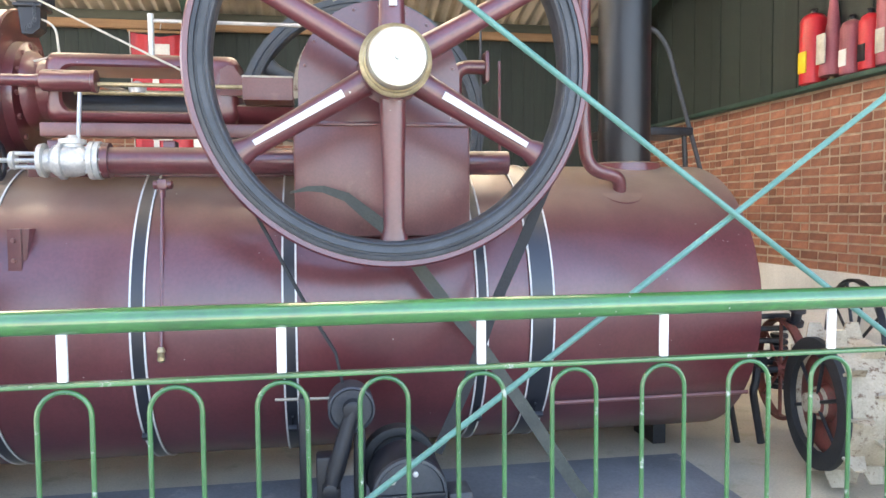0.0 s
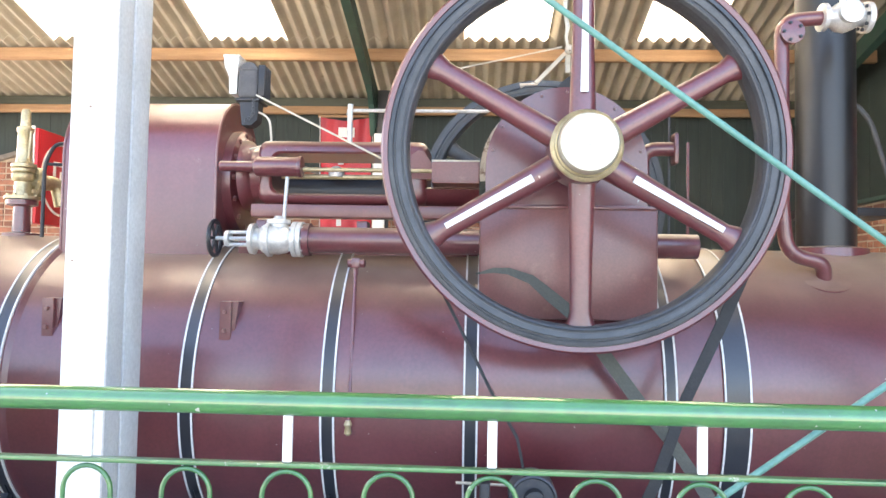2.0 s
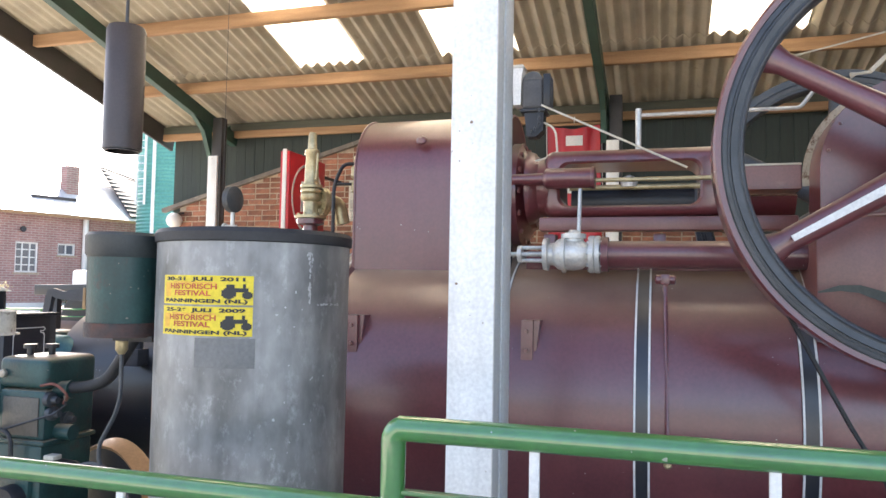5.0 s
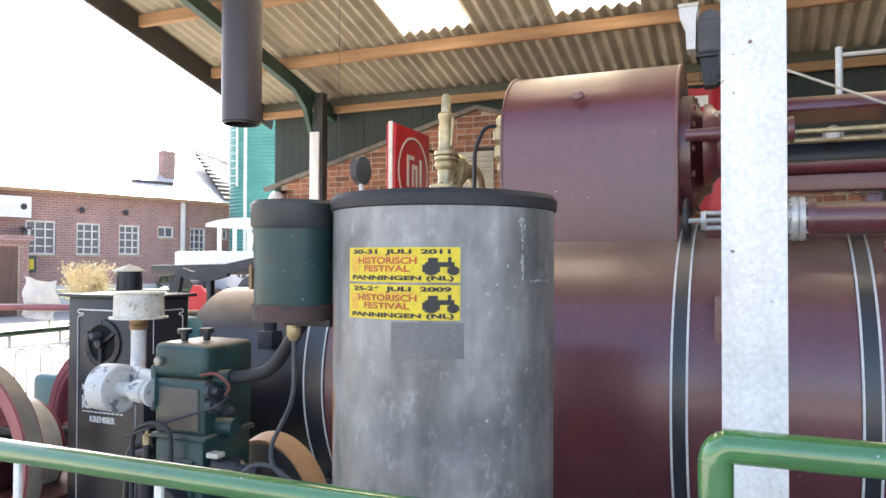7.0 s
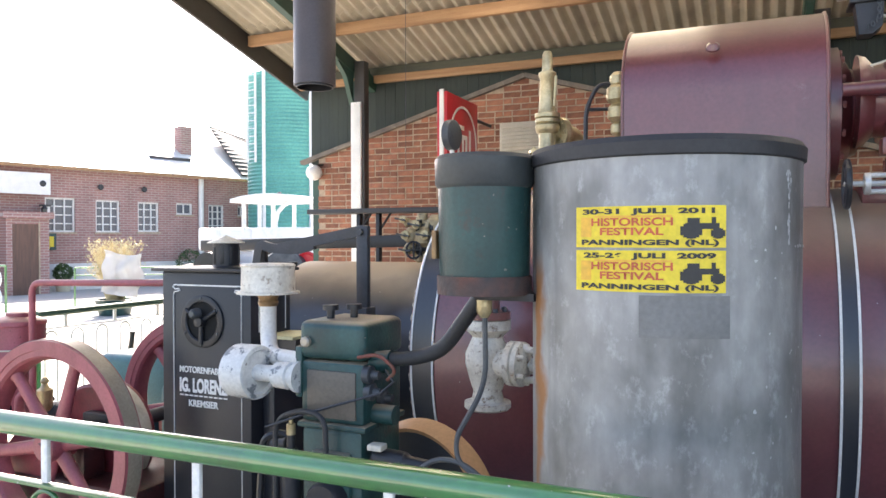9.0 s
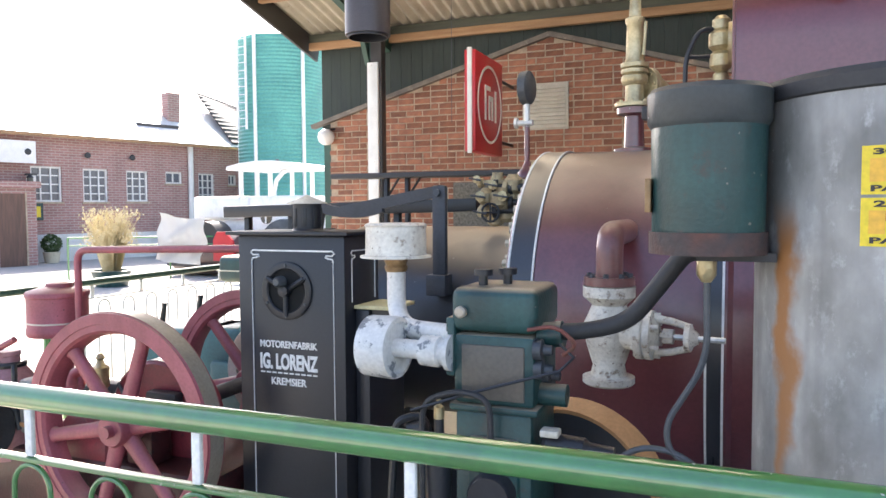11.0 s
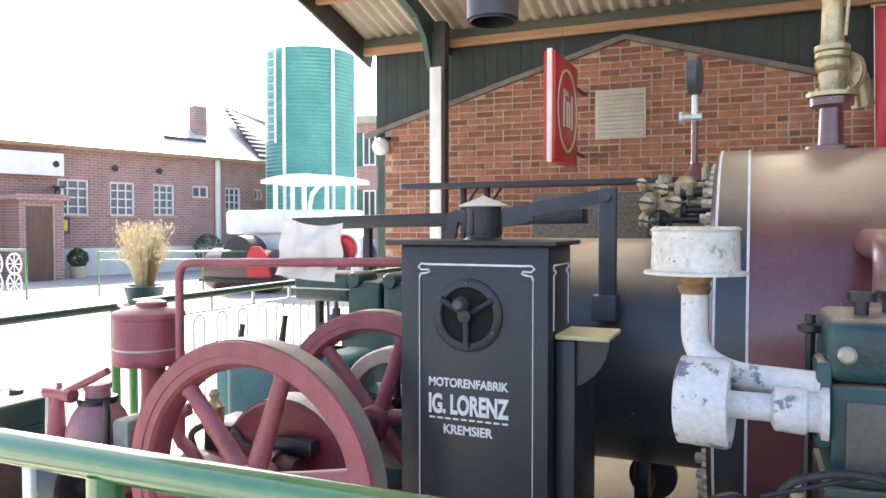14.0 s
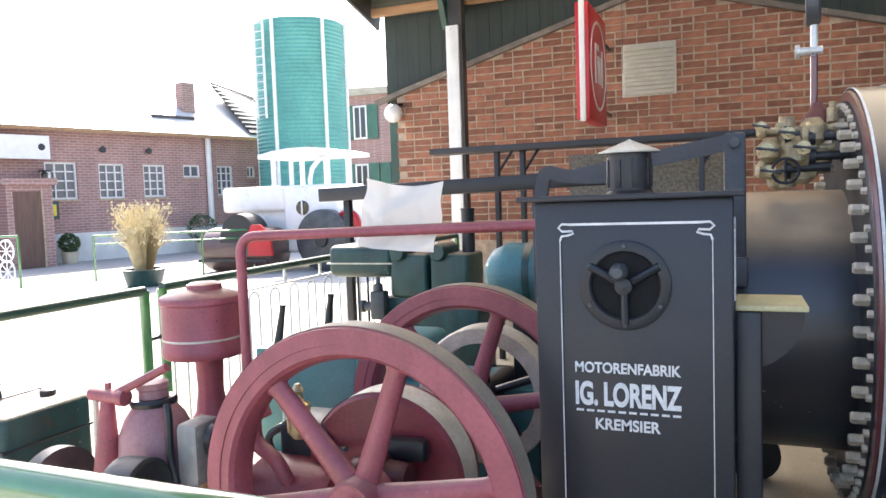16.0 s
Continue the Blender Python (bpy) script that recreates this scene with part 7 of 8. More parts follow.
# beam engine linkage between cabinet and boiler
LINK_GREY = paint("dull_grey_black", (0.060, 0.064, 0.074), (0.036, 0.039, 0.046), rough=0.5, scale=7, bump=0.15, lit_dust=0.3)
lk = thing("beam_linkage", (-3.67, 3.7, 0), "dark grey iron lever linkage rising from the cabinet engine", "linkage")
bm = B()
tube(bm, [(-4.20, 3.72, 1.43), (-3.95, 3.72, 1.475), (-3.66, 3.70, 1.525)], 0.0, flat=(0.03, 0.055))
part("lever", bm, LINK_GREY, lk)
part("arm", box(B(), -3.705, -3.635, 3.68, 3.72, 1.12, 1.55, 0.012), LINK_GREY, lk)
part("block", box(B(), -3.73, -3.63, 3.66, 3.76, 1.03, 1.13, 0.008), LINK_GREY, lk)
part("pin", lathe(B(), (-3.67, 3.67, 1.515), (0, -1, 0), [(0, 0.018), (0.015, 0.016)], 12), GREY_IRON, lk)
bm = B()
tube(bm, fillet([(-4.36, 3.72, 1.30), (-4.33, 3.72, 1.455), (-4.26, 3.72, 1.43), (-4.10, 3.72, 1.42), (-3.98, 3.72, 1.45)], 0.05), 0.0, flat=(0.03, 0.05))
part("rocker", bm, LINK_GREY, lk)
part("standard", box(B(), -4.38, -4.32, 3.70, 3.76, 0.0, 1.32, 0.006), LINK_GREY, lk)

# ---- hanging exhaust pipe, sign, vent, flag ----
dx, dy = -4.36, 4.306
duct = thing("exhaust_duct", (dx, dy, 2.44), "dark brown sheet-metal exhaust pipe hanging from the roof on a wire", "pipe")
DUCT = paint("dark_duct_paint", (0.075, 0.062, 0.066), (0.05, 0.042, 0.046), rough=0.4, scale=2.5, bump=0.05)
part("shell", lathe(B(), (dx, dy, 2.437), (0, 0, 1), [(0, 0.118), (0, 0.130), (0.84, 0.132), (0.87, 0.12), (0.88, 0.0)], 48, caps=False), DUCT, duct)
part("inner_tube", lathe(B(), (dx, dy, 2.425), (0, 0, 1), [(0, 0.108), (0.0, 0.117), (0.2, 0.117), (0.2, 0.0)], 40, caps=False), BLACK, duct)
part("hanger", rod(B(), (dx, dy, 3.3), (dx, dy, roof_z(dy) - 0.02), 0.012, 8), GREY_IRON, duct)
solid("wire", rod(B(), (-4.27, 5.4, 2.05), (-4.27, 5.4, roof_z(5.4)), 0.0018, 6), GREY_IRON, "thin grey hanging wire", "wire")

sign = thing("wall_sign", (-4.9, 8.1, 2.0), "red box sign with white oval emblem on the brick wall", "sign")
part("box", box(B(), -4.98, -4.86, 7.58, 8.50, 2.03, 3.06, 0.012), SIGN_RED, sign)
part("edge_strip", box(B(), -4.945, -4.895, 7.565, 7.582, 2.01, 3.08, 0.004), SIGN_WHITE, sign, "white edge strip")
for s, xf in ((1, -4.855), (-1, -4.985)):
    tube(bm := B(), [(xf, 8.04 + 0.39 * math.cos(k * math.pi / 20), 2.55 + 0.40 * math.sin(k * math.pi / 20)) for k in range(40)], 0.0, closed=True, flat=(0.028, 0.006))
    part("oval", bm, SIGN_WHITE, sign, "white ring")
    for y, z, w, h in ((7.95, 2.55, 0.05, 0.34), (8.08, 2.50, 0.05, 0.22), (8.18, 2.50, 0.05, 0.22), (8.13, 2.62, 0.15, 0.05), (8.29, 2.55, 0.05, 0.34), (8.02, 2.72, 0.18, 0.05)):
        part("emblem_bar", box(B(), xf - 0.004, xf + 0.004, y - 0.06 - w / 2, y - 0.06 + w / 2, z - h / 2, z + h / 2, 0.002), SIGN_WHITE, sign)
part("bracket", rod(B(), (-4.92, 8.48, 2.9), (-4.92, YB, 2.9), 0.02, 10), BLACK, sign)
part("bracket", rod(B(), (-4.92, 8.48, 2.2), (-4.92, YB, 2.2), 0.02, 10), BLACK, sign)
vent = thing("wall_vent", (-4.5, YB, 2.65), "cream louvred vent cover in the brick gable", "vent")
part("frame", box(B(), -4.785, -4.23, YB - 0.03, YB - 0.002, 2.375, 2.925, 0.004), VENT, vent)
for k in range(11):
    z = 2.41 + k * 0.046
    part("slat", box(B(), -4.755, -4.26, -0.008, 0.008, -0.02, 0.02, 0.002, Matrix.Translation((0, YB - 0.036, z)) @ Matrix.Rotation(radians(-24), 4, "X")), VENT, vent)
flag = thing("flag", (-1.77, 8.9, 2.1), "red cloth banner with white marks hung before the boards", "flag")
bm = B()
n, m_ = 14, 16
g = [[bm.verts.new((-2.09 + 0.63 * i / n + 0.03 * j / m_, 8.88 + 0.02 * math.sin(i * 1.1 + j * 0.25), 3.50 - 1.42 * j / m_ - 0.05 * math.sin(math.pi * i / n) * (1 - j / m_))) for j in range(m_ + 1)] for i in range(n + 1)]
for i in range(n):
    for j in range(m_):
        bm.faces.new((g[i][j], g[i + 1][j], g[i + 1][j + 1], g[i][j + 1]))
part("cloth", bm, SIGN_RED, flag)
for z, w, h, dxx in ((3.30, 0.20, 0.12, 0.0), (3.02, 0.07, 0.24, -0.06), (2.70, 0.24, 0.07, 0.0), (2.62, 0.07, 0.2, 0.08), (2.30, 0.22, 0.07, 0.0), (2.22, 0.06, 0.16, -0.07)):
    part("mark", box(B(), -1.76 + dxx - w / 2, -1.76 + dxx + w / 2, 8.852, 8.857, z - h / 2, z + h / 2, 0.0), SIGN_WHITE, flag, smooth=False)
for x in (-2.095, -1.44):
    tube(bm := B(), [(x, 8.865, 3.5), (x + 0.03, 8.865, 2.08)], 0.0, flat=(0.025, 0.006))
    part("hem", bm, SIGN_WHITE, flag)
part("batten", box(B(), -2.12, -1.42, 8.87, 8.90, 3.49, 3.52, 0.003), WOOD, flag)
part("cord", rod(B(), (-1.77, 8.89, 3.5), (-1.77, 9.0, 3.66), 0.006, 6), WHITE_LINE, flag)
lamp = thing("globe_lamp", (-7.52, YB, 2.4), "white round globe wall lamp on the corner of the brick wall", "lamp")
part("globe", lathe(B(), (-7.45, YB - 0.14, 2.29), (0, 0, 1), [(0, 0.0), (0.01, 0.05), (0.05, 0.095), (0.11, 0.115), (0.17, 0.095), (0.21, 0.05), (0.22, 0)], 28, caps=False), SIGN_WHITE, lamp)
part("arm", rod(B(), (-7.45, YB - 0.14, 2.49), (-7.38, YB + 0.02, 2.52), 0.015, 8), BLACK, lamp)

# ---- extinguishers on the ledge of the end wall ----
XE = XR - 0.03
for y, r, h, col, cone in ((5.45, 0.105, 0.58, SIGN_RED, 0), (5.22, 0.11, 0.78, RED_IRON, 1), (5.01, 0.085, 0.42, RED_IRON, 0), (4.82, 0.08, 0.42, SIGN_RED, 0), (4.63, 0.09, 0.57, RED_IRON, 0)):
    ex = thing("fire_extinguisher", (XE, y, 2.442), "old red conical fire extinguisher on the green ledge" if cone else "old red cylindrical fire extinguisher on the green ledge", "extinguisher", "old extinguishers")
    z0 = 2.444
    if cone:
        part("body", lathe(B(), (XE, y, z0 + 0.03), (0, 0, 1), [(0, 0.04), (0.005, 0.10), (0.05, 0.10), (0.40, 0.05), (0.60, 0.03), (0.62, 0.02)], 28), col, ex)
        part("knob", lathe(B(), (XE, y, z0), (0, 0, 1), [(0, 0.03), (0.03, 0.02)], 12), BRASS, ex)
    else:
        part("body", lathe(B(), (XE, y, z0), (0, 0, 1), [(0, r * 0.8), (0.01, r), (h - 0.06, r), (h - 0.02, r * 0.75), (h, r * 0.3)], 28), col, ex)
        part("valve", lathe(B(), (XE, y, z0 + h - 0.01), (0, 0, 1), [(0, 0.02), (0.03, 0.018), (0.04, 0.03), (0.05, 0.01)], 12), BLACK, ex)
    part("label", box(B(), XE - r * 1.03, XE - r * 0.9, y - r * 0.45, y + r * 0.45, z0 + h * 0.16, z0 + h * 0.46, 0.004), YELLOW if h == 0.58 else (CREAM if cone or h == 0.57 else (BLACK if y < 4.9 else SIGN_WHITE)), ex, "worn paper label")

# ---- ladder rail and bench behind the boiler ----
ld = thing("step_ladder", (2.8, 5.3, 0), "dark iron steps with a bent handrail behind the boiler", "ladder")
tube(bm := B(), fillet([(2.40, 5.3, 2.80), (2.54, 5.3, 2.83), (2.66, 5.3, 2.70), (3.02, 5.3, 1.5), (3.05, 5.3, 0.0)], 0.1), 0.018, 10)
part("handrail", bm, GREY_IRON, ld)
part("platform", box(B(), 2.2, 2.83, 5.2, 5.7, 2.0, 2.06, 0.006), BLACK, ld)
for x in (2.25, 2.78):
    part("leg", rod(B(), (x, 5.25, 2.0), (x + 0.12, 5.25, 0.0), 0.02, 8), BLACK, ld)


# ---- old farm machines by the end wall ----
def iron_wheel(parent, c, r, w, spokes, mat, name="wheel", lugs=0, axis=(1, 0.15, 0)):
    a, b, d = basis(axis)
    o = Vector(c)
    t = part(name, lathe(B(), o - d * w / 2, d, [(0, r - 0.02), (0, r), (w, r), (w, r - 0.02), (0, r - 0.02)], 40, caps=False), mat, parent)
    bm = B()
    for k in range(spokes):
        q = 2 * math.pi * k / spokes
        rod(bm, o, o + (a * math.cos(q) + b * math.sin(q)) * (r - 0.01), 0.011, 6)
    lathe(bm, o - d * (w * 0.7), d, [(0, 0.045), (w * 1.4, 0.045)], 14)
    part("spokes", bm, mat, t)
    for k in range(lugs):
        q = 2 * math.pi * k / lugs
        p = o + (a * math.cos(q) + b * math.sin(q)) * (r + 0.02)
        m = Matrix.Translation(p) @ Matrix((tuple(a * math.cos(q) + b * math.sin(q)) + (0,), tuple(d) + (0,), tuple(a * -math.sin(q) + b * math.cos(q)) + (0,), (0, 0, 0, 1))).transposed()
        part("lug", box(B(), -0.05, 0.05, -w * 0.5, w * 0.5, -0.012, 0.012, 0.003, m), mat, t)
    return t


cu = thing("cultivator", (2.8, 4.0, 0), "rusty farm cultivator with iron spoked wheels", "farm machine")
iron_wheel(cu, (2.77, 4.0, 0.46), 0.31, 0.05, 8, RED_RUST, axis=(1, -0.15, 0))
iron_wheel(cu, (3.60, 4.4, 0.485), 0.47, 0.04, 10, BLACK, axis=(1, -0.3, 0))
part("axle", rod(B(), (2.6, 4.0, 0.46), (2.95, 3.95, 0.46), 0.02, 8), BLACK, cu)
tube(bm := B(), fillet([(2.60, 3.98, 0.52), (2.58, 3.96, 0.40), (2.56, 3.96, 0.34), (2.62, 3.96, 0.02)], 0.05), 0.024, 8)
lathe(bm, (2.60, 3.93, 0.52), (0, 1, 0), [(0, 0.04), (0.06, 0.04)], 14)
part("lever", bm, BLACK, cu)
for k, z in enumerate((0.76, 0.68, 0.60, 0.52)):
    part("frame_bar", box(B(), 2.62, 2.86, 4.04 + 0.02 * k, 4.08 + 0.02 * k, z, z + 0.03, 0.006), BLACK, cu)
part("hub_nut", lathe(B(), (2.80, 3.92, 0.74), (0, -0.3, 1), [(0, 0.05), (0.03, 0.05), (0.03, 0.03), (0.09, 0.03), (0.09, 0.05), (0.11, 0.045)], 14), BLACK, cu)
bm = B()
tube(bm, fillet([(2.52, 4.05, 0.0), (2.46, 4.05, 0.30), (2.60, 4.05, 0.52), (2.78, 4.05, 0.48)], 0.06), 0.018, 8)
part("tine", bm, BLACK, cu)
bm = B()
for k in range(9):
    lathe(bm, (2.86, 4.15, 0.30 + 0.04 * k), (0, 0, 1), [(0, 0.05), (0.014, 0.055), (0.028, 0.05)], 12)
part("spring", bm, BLACK, cu)
lw = thing("lug_wheel", (2.6, 3.36, 0), "cream painted iron tractor wheel with spade lugs", "wheel")
LA, LB, LD = basis((1, -0.2, 0))
LO = Vector((2.52, 3.36, 0.43))
rim_ = part("rim", lathe(B(), LO, LD, [(0.0, 0.30), (0, 0.335), (0.26, 0.335), (0.26, 0.30), (0.0, 0.30)], 48, caps=False), CREAM_RUST, lw, "cream painted wide rim")
part("front_ring", lathe(B(), LO - LD * 0.008, LD, [(0.03, 0.25), (0, 0.255), (-0.006, 0.30), (0, 0.34), (0.03, 0.342)], 48, caps=False), BELT, lw, "worn black rim ring")
part("dish", lathe(B(), LO + LD * 0.04, LD, [(0.02, 0.27), (0.0, 0.20), (0.03, 0.10), (0.0, 0.09), (-0.03, 0.06), (-0.03, 0)], 40, caps=False), RED_RUST, lw, "faded red wheel dish")
part("hub", lathe(B(), LO - LD * 0.04, LD, [(0, 0.03), (0, 0.05), (0.06, 0.055), (0.06, 0.085), (0.08, 0.085)], 20), CREAM_RUST, lw)
for k in range(6):
    q = k * math.pi / 3 + 0.3
    e = LA * math.cos(q) + LB * math.sin(q)
    part("spoke", rod(B(), LO + LD * 0.015 + e * 0.05, LO + LD * 0.02 + e * 0.29, 0.010, 8), BLACK, lw)
for k in range(10):
    for row in (0, 1):
        q = 2 * math.pi * (k + 0.5 * row) / 10
        rad, tan = LA * math.cos(q) + LB * math.sin(q), LB * math.cos(q) - LA * math.sin(q)
        p = LO + LD * (0.06 + 0.13 * row) + rad * 0.335
        m = Matrix.Translation(p) @ Matrix((tuple(LD) + (0,), tuple(rad) + (0,), tuple(tan) + (0,), (0, 0, 0, 1))).transposed()
        part("lug", prism(B(), [(-0.055, 0.0), (0.055, 0.0), (0.03, 0.085), (-0.03, 0.085)], m, 0.014), CREAM_RUST, rim_, smooth=False)

# ---- yard fence at the shed's left end ----
yf = thing("yard_fence", (-6.44, 4, 0), "green tubular yard fence with pale bow-top hoops", "fence")
# darker green put on the top rails for their dimness against the glare
part("top_rail", rod(B(), (-6.44, 1.61, 0.95), (-6.44, 3.845, 0.95), 0.024, 14), BEAM_GREEN, yf)
part("top_rail", rod(B(), (-6.44, 3.97, 0.955), (-6.44, 8.3, 0.965), 0.024, 14), BEAM_GREEN, yf)
part("flat_bar", box(B(), -6.45, -6.43, 3.97, 8.3, 0.84, 0.852), WHITE_PAINT, yf)
for y in (3.845, 3.97, 8.3):
    part("post", rod(B(), (-6.44, y, 0), (-6.44, y, 0.95), 0.026, 14), RAIL_GREEN, yf)
part("hinge", rod(B(), (-6.44, 3.845, 0.7), (-6.44, 3.97, 0.7), 0.012, 8), BLACK, yf)
y = 4.08
while y < 8.2:
    tube(bm := B(), [(-6.44, y - 0.05, 0.08)] + [(-6.44, y - 0.05 * math.cos(radians(a)), 0.775 + 0.05 * math.sin(radians(a))) for a in range(0, 181, 20)] + [(-6.44, y + 0.05, 0.08)], 0.0065, 6)
    part("hoop", bm, GREY_PAINT, yf)
    y += 0.22
y = 4.2
while y < 8.2:
    part("baluster", box(B(), -6.446, -6.434, y - 0.013, y + 0.013, 0.852, 0.945), WHITE_PAINT, yf)
    y += 0.44

# ---- yard: brick building ----
FD = Vector((0.286, 0.958, 0)).normalized()
FN = Vector((FD.y, -FD.x, 0))
F0 = Vector((-20.7, 14.6, 0))
FM = Matrix(((FD.x, 0, FN.x, F0.x), (FD.y, 0, FN.y, F0.y), (0, 1, 0, 0), (0, 0, 0, 1)))   # u along, z up, depth out of the wall
hb = thing("brick_building", tuple(F0), "long low red brick farm building with white windows and plinth", "building")


def brickwork(name, a, b, mortar):
    m = bpy.data.materials.new(name)
    m.use_nodes = True
    n, lk_ = m.node_tree.nodes, m.node_tree.links
    tc, bt = n.new("ShaderNodeTexCoord"), n.new("ShaderNodeTexBrick")
    sx_, cb = n.new("ShaderNodeSeparateXYZ"), n.new("ShaderNodeCombineXYZ")
    dp = n.new("ShaderNodeVectorMath")
    dp.operation = "DOT_PRODUCT"
    dp.inputs[1].default_value = tuple(FD)
    lk_.new(tc.outputs["Object"], dp.inputs[0])
    lk_.new(tc.outputs["Object"], sx_.inputs[0])
    lk_.new(dp.outputs["Value"], cb.inputs[0])
    lk_.new(sx_.outputs["Z"], cb.inputs[1])
    lk_.new(cb.outputs[0], bt.inputs["Vector"])
    for key, v in (("Color1", (*a, 1)), ("Color2", (*b, 1)), ("Mortar", (*mortar, 1)), ("Scale", 1.0), ("Mortar Size", 0.009), ("Brick Width", 0.23), ("Row Height", 0.075)):
        bt.inputs[key].default_value = v
    nz = n.new("ShaderNodeTexNoise")
    nz.inputs["Scale"].default_value = 1.3
    nz.inputs["Detail"].default_value = 7
    mx_ = n.new("ShaderNodeMix")
    mx_.data_type, mx_.blend_type = "RGBA", "MULTIPLY"
    mx_.inputs[0].default_value = 0.5
    lk_.new(bt.outputs["Color"], mx_.inputs[6])
    lk_.new(nz.outputs["Fac"], mx_.inputs[7])
    hs = n.new("ShaderNodeBrightContrast")
    hs.inputs["Bright"].default_value = 0.02
    lk_.new(mx_.outputs[2], hs.inputs["Color"])
    lk_.new(hs.outputs["Color"], n["Principled BSDF"].inputs["Base Color"])
    n["Principled BSDF"].inputs["Roughness"].default_value = 0.9
    bp = n.new("ShaderNodeBump")
    bp.inputs["Strength"].default_value = 0.5
    lk_.new(bt.outputs["Fac"], bp.inputs["Height"])
    bp.invert = True
    lk_.new(bp.outputs["Normal"], n["Principled BSDF"].inputs["Normal"])
    return m


PORCH_SHADE = paint("porch_shade_brown", (0.16, 0.085, 0.06), (0.10, 0.055, 0.04), rough=0.6, scale=3, bump=0.1, stretch=(6, 6, 0.6))
FARB = brickwork("far_brickwork", (0.48, 0.245, 0.21), (0.38, 0.19, 0.165), (0.55, 0.45, 0.41))


def on_wall(bm, u0, u1, z0, z1, d0, d1):
    return prism(bm, [(u0, z0), (u1, z0), (u1, z1), (u0, z1)], FM @ Matrix.Translation((0, 0, d0)), d1 - d0)


WIN = [(0.44, 1.28, 1.70, 2.70), (1.88, 2.62, 1.70, 2.68), (3.20, 3.90, 1.72, 2.67), (4.51, 5.10, 2.30, 2.68), (5.70, 6.30, 1.72, 2.67), (6.86, 7.2, 2.30, 2.66)]
# wall in strips round its openings
cuts = sorted({-9.0, 9.0} | {v for w in WIN for v in w[:2]})
for u0, u1 in zip(cuts, cuts[1:]):
    w = [w for w in WIN if abs(w[0] - u0) < 1e-6]
    for z0, z1 in (((0.78, w[0][2]), (w[0][3], 3.58)) if w else ((0.78, 3.58),)):
        part("wall", on_wall(B(), u0, u1, z0, z1, -0.3, 0), FARB, hb, smooth=False)
part("plinth", on_wall(B(), 0.2, 9.0, -0.1, 0.78, -0.3, 0.02), PLASTER, hb, "white plinth", smooth=False)
part("porch_wall", on_wall(B(), -9.0, 0.2, -0.1, 0.78, -0.3, 0.0), FARB, hb, smooth=False)
part("porch", on_wall(B(), -0.95, 0.12, -0.05, 2.05, 0.0, 1.1), FARB, hb, "brick porch", smooth=False)
part("porch_roof", on_wall(B(), -1.05, 0.22, 2.05, 2.22, -0.05, 1.2), FARB, hb, smooth=False)
# flat brown panel painted for the shadow inside the open porch
part("porch_shade_panel", on_wall(B(), -0.80, -0.16, 0.0, 1.9, 1.09, 1.105), PORCH_SHADE, hb, "dark brown panel painted for the shadowed porch opening", smooth=False)
part("porch_jamb", on_wall(B(), -0.16, -0.12, 0.0, 1.94, 1.09, 1.13), MORTAR, hb, smooth=False)
ln = part("wall_lantern", on_wall(B(), 0.26, 0.44, 2.05, 2.42, 0.16, 0.34), SIGN_WHITE, hb, "white wall lantern", smooth=False)
part("lantern_cap", on_wall(B(), 0.23, 0.47, 2.42, 2.47, 0.13, 0.37), BLACK, ln, smooth=False)
part("lantern_arm", on_wall(B(), 0.33, 0.37, 1.88, 2.05, 0.0, 0.27), BLACK, ln, smooth=False)
nb = part("notice_box", on_wall(B(), 0.30, 0.72, 1.18, 1.66, 0.0, 0.06), PUMP_GREEN, hb, "green framed notice box", smooth=False)
part("notice", on_wall(B(), 0.37, 0.65, 1.27, 1.57, 0.06, 0.066), YELLOW, nb, "yellow notice", smooth=False)
for u0, u1, z0, z1 in WIN:
    wv_ = part("window", on_wall(B(), u0, u1, z0, z1, -0.14, -0.11), FAR_PANE, hb, "small-paned white window", smooth=False)
    t = 0.05
    bm = B()
    on_wall(bm, u0, u0 + t, z0, z1, -0.11, -0.05)
    on_wall(bm, u1 - t, u1, z0, z1, -0.11, -0.05)
    on_wall(bm, u0 + t, u1 - t, z0, z0 + t, -0.11, -0.05)
    on_wall(bm, u0 + t, u1 - t, z1 - t, z1, -0.11, -0.05)
    nu, nz_ = (3, 4) if z1 - z0 > 0.6 else (2, 1)
    for k in range(1, nu + 1 - 0):
        u = u0 + (u1 - u0) * k / (nu + 0.0)
        if k < nu:
            on_wall(bm, u - 0.018, u + 0.018, z0 + t, z1 - t, -0.108, -0.06)
    for k in range(1, nz_):
        z = z0 + (z1 - z0) * k / nz_
        on_wall(bm, u0 + t, u1 - t, z - 0.016, z + 0.016, -0.107, -0.062)
    part("window_frame", bm, SIGN_WHITE, wv_, "white glazing bars", smooth=False)
    part("sill", on_wall(B(), u0 - 0.04, u1 + 0.04, z0 - 0.06, z0, -0.1, 0.04), MORTAR, hb, smooth=False)
bm = B()
prism(bm, [(0.35, 3.52), (-3.6, 5.9), (-3.6, 5.98), (0.40, 3.60)], Matrix(((FN.x, 0, FD.x, F0.x - 9 * FD.x), (FN.y, 0, FD.y, F0.y - 9 * FD.y), (0, 1, 0, 0), (0, 0, 0, 1))), 18.0)
ROOFM = paint("pale_metal_roof", (0.72, 0.71, 0.70), (0.62, 0.61, 0.60), rough=0.35, metal=0.2, scale=0.8, fine=8)
part("roof", bm, ROOFM, hb, "pale sunlit roof", smooth=False)
part("gutter", on_wall(B(), -9, 9, 3.50, 3.58, 0.30, 0.40), WOOD, hb, smooth=False)
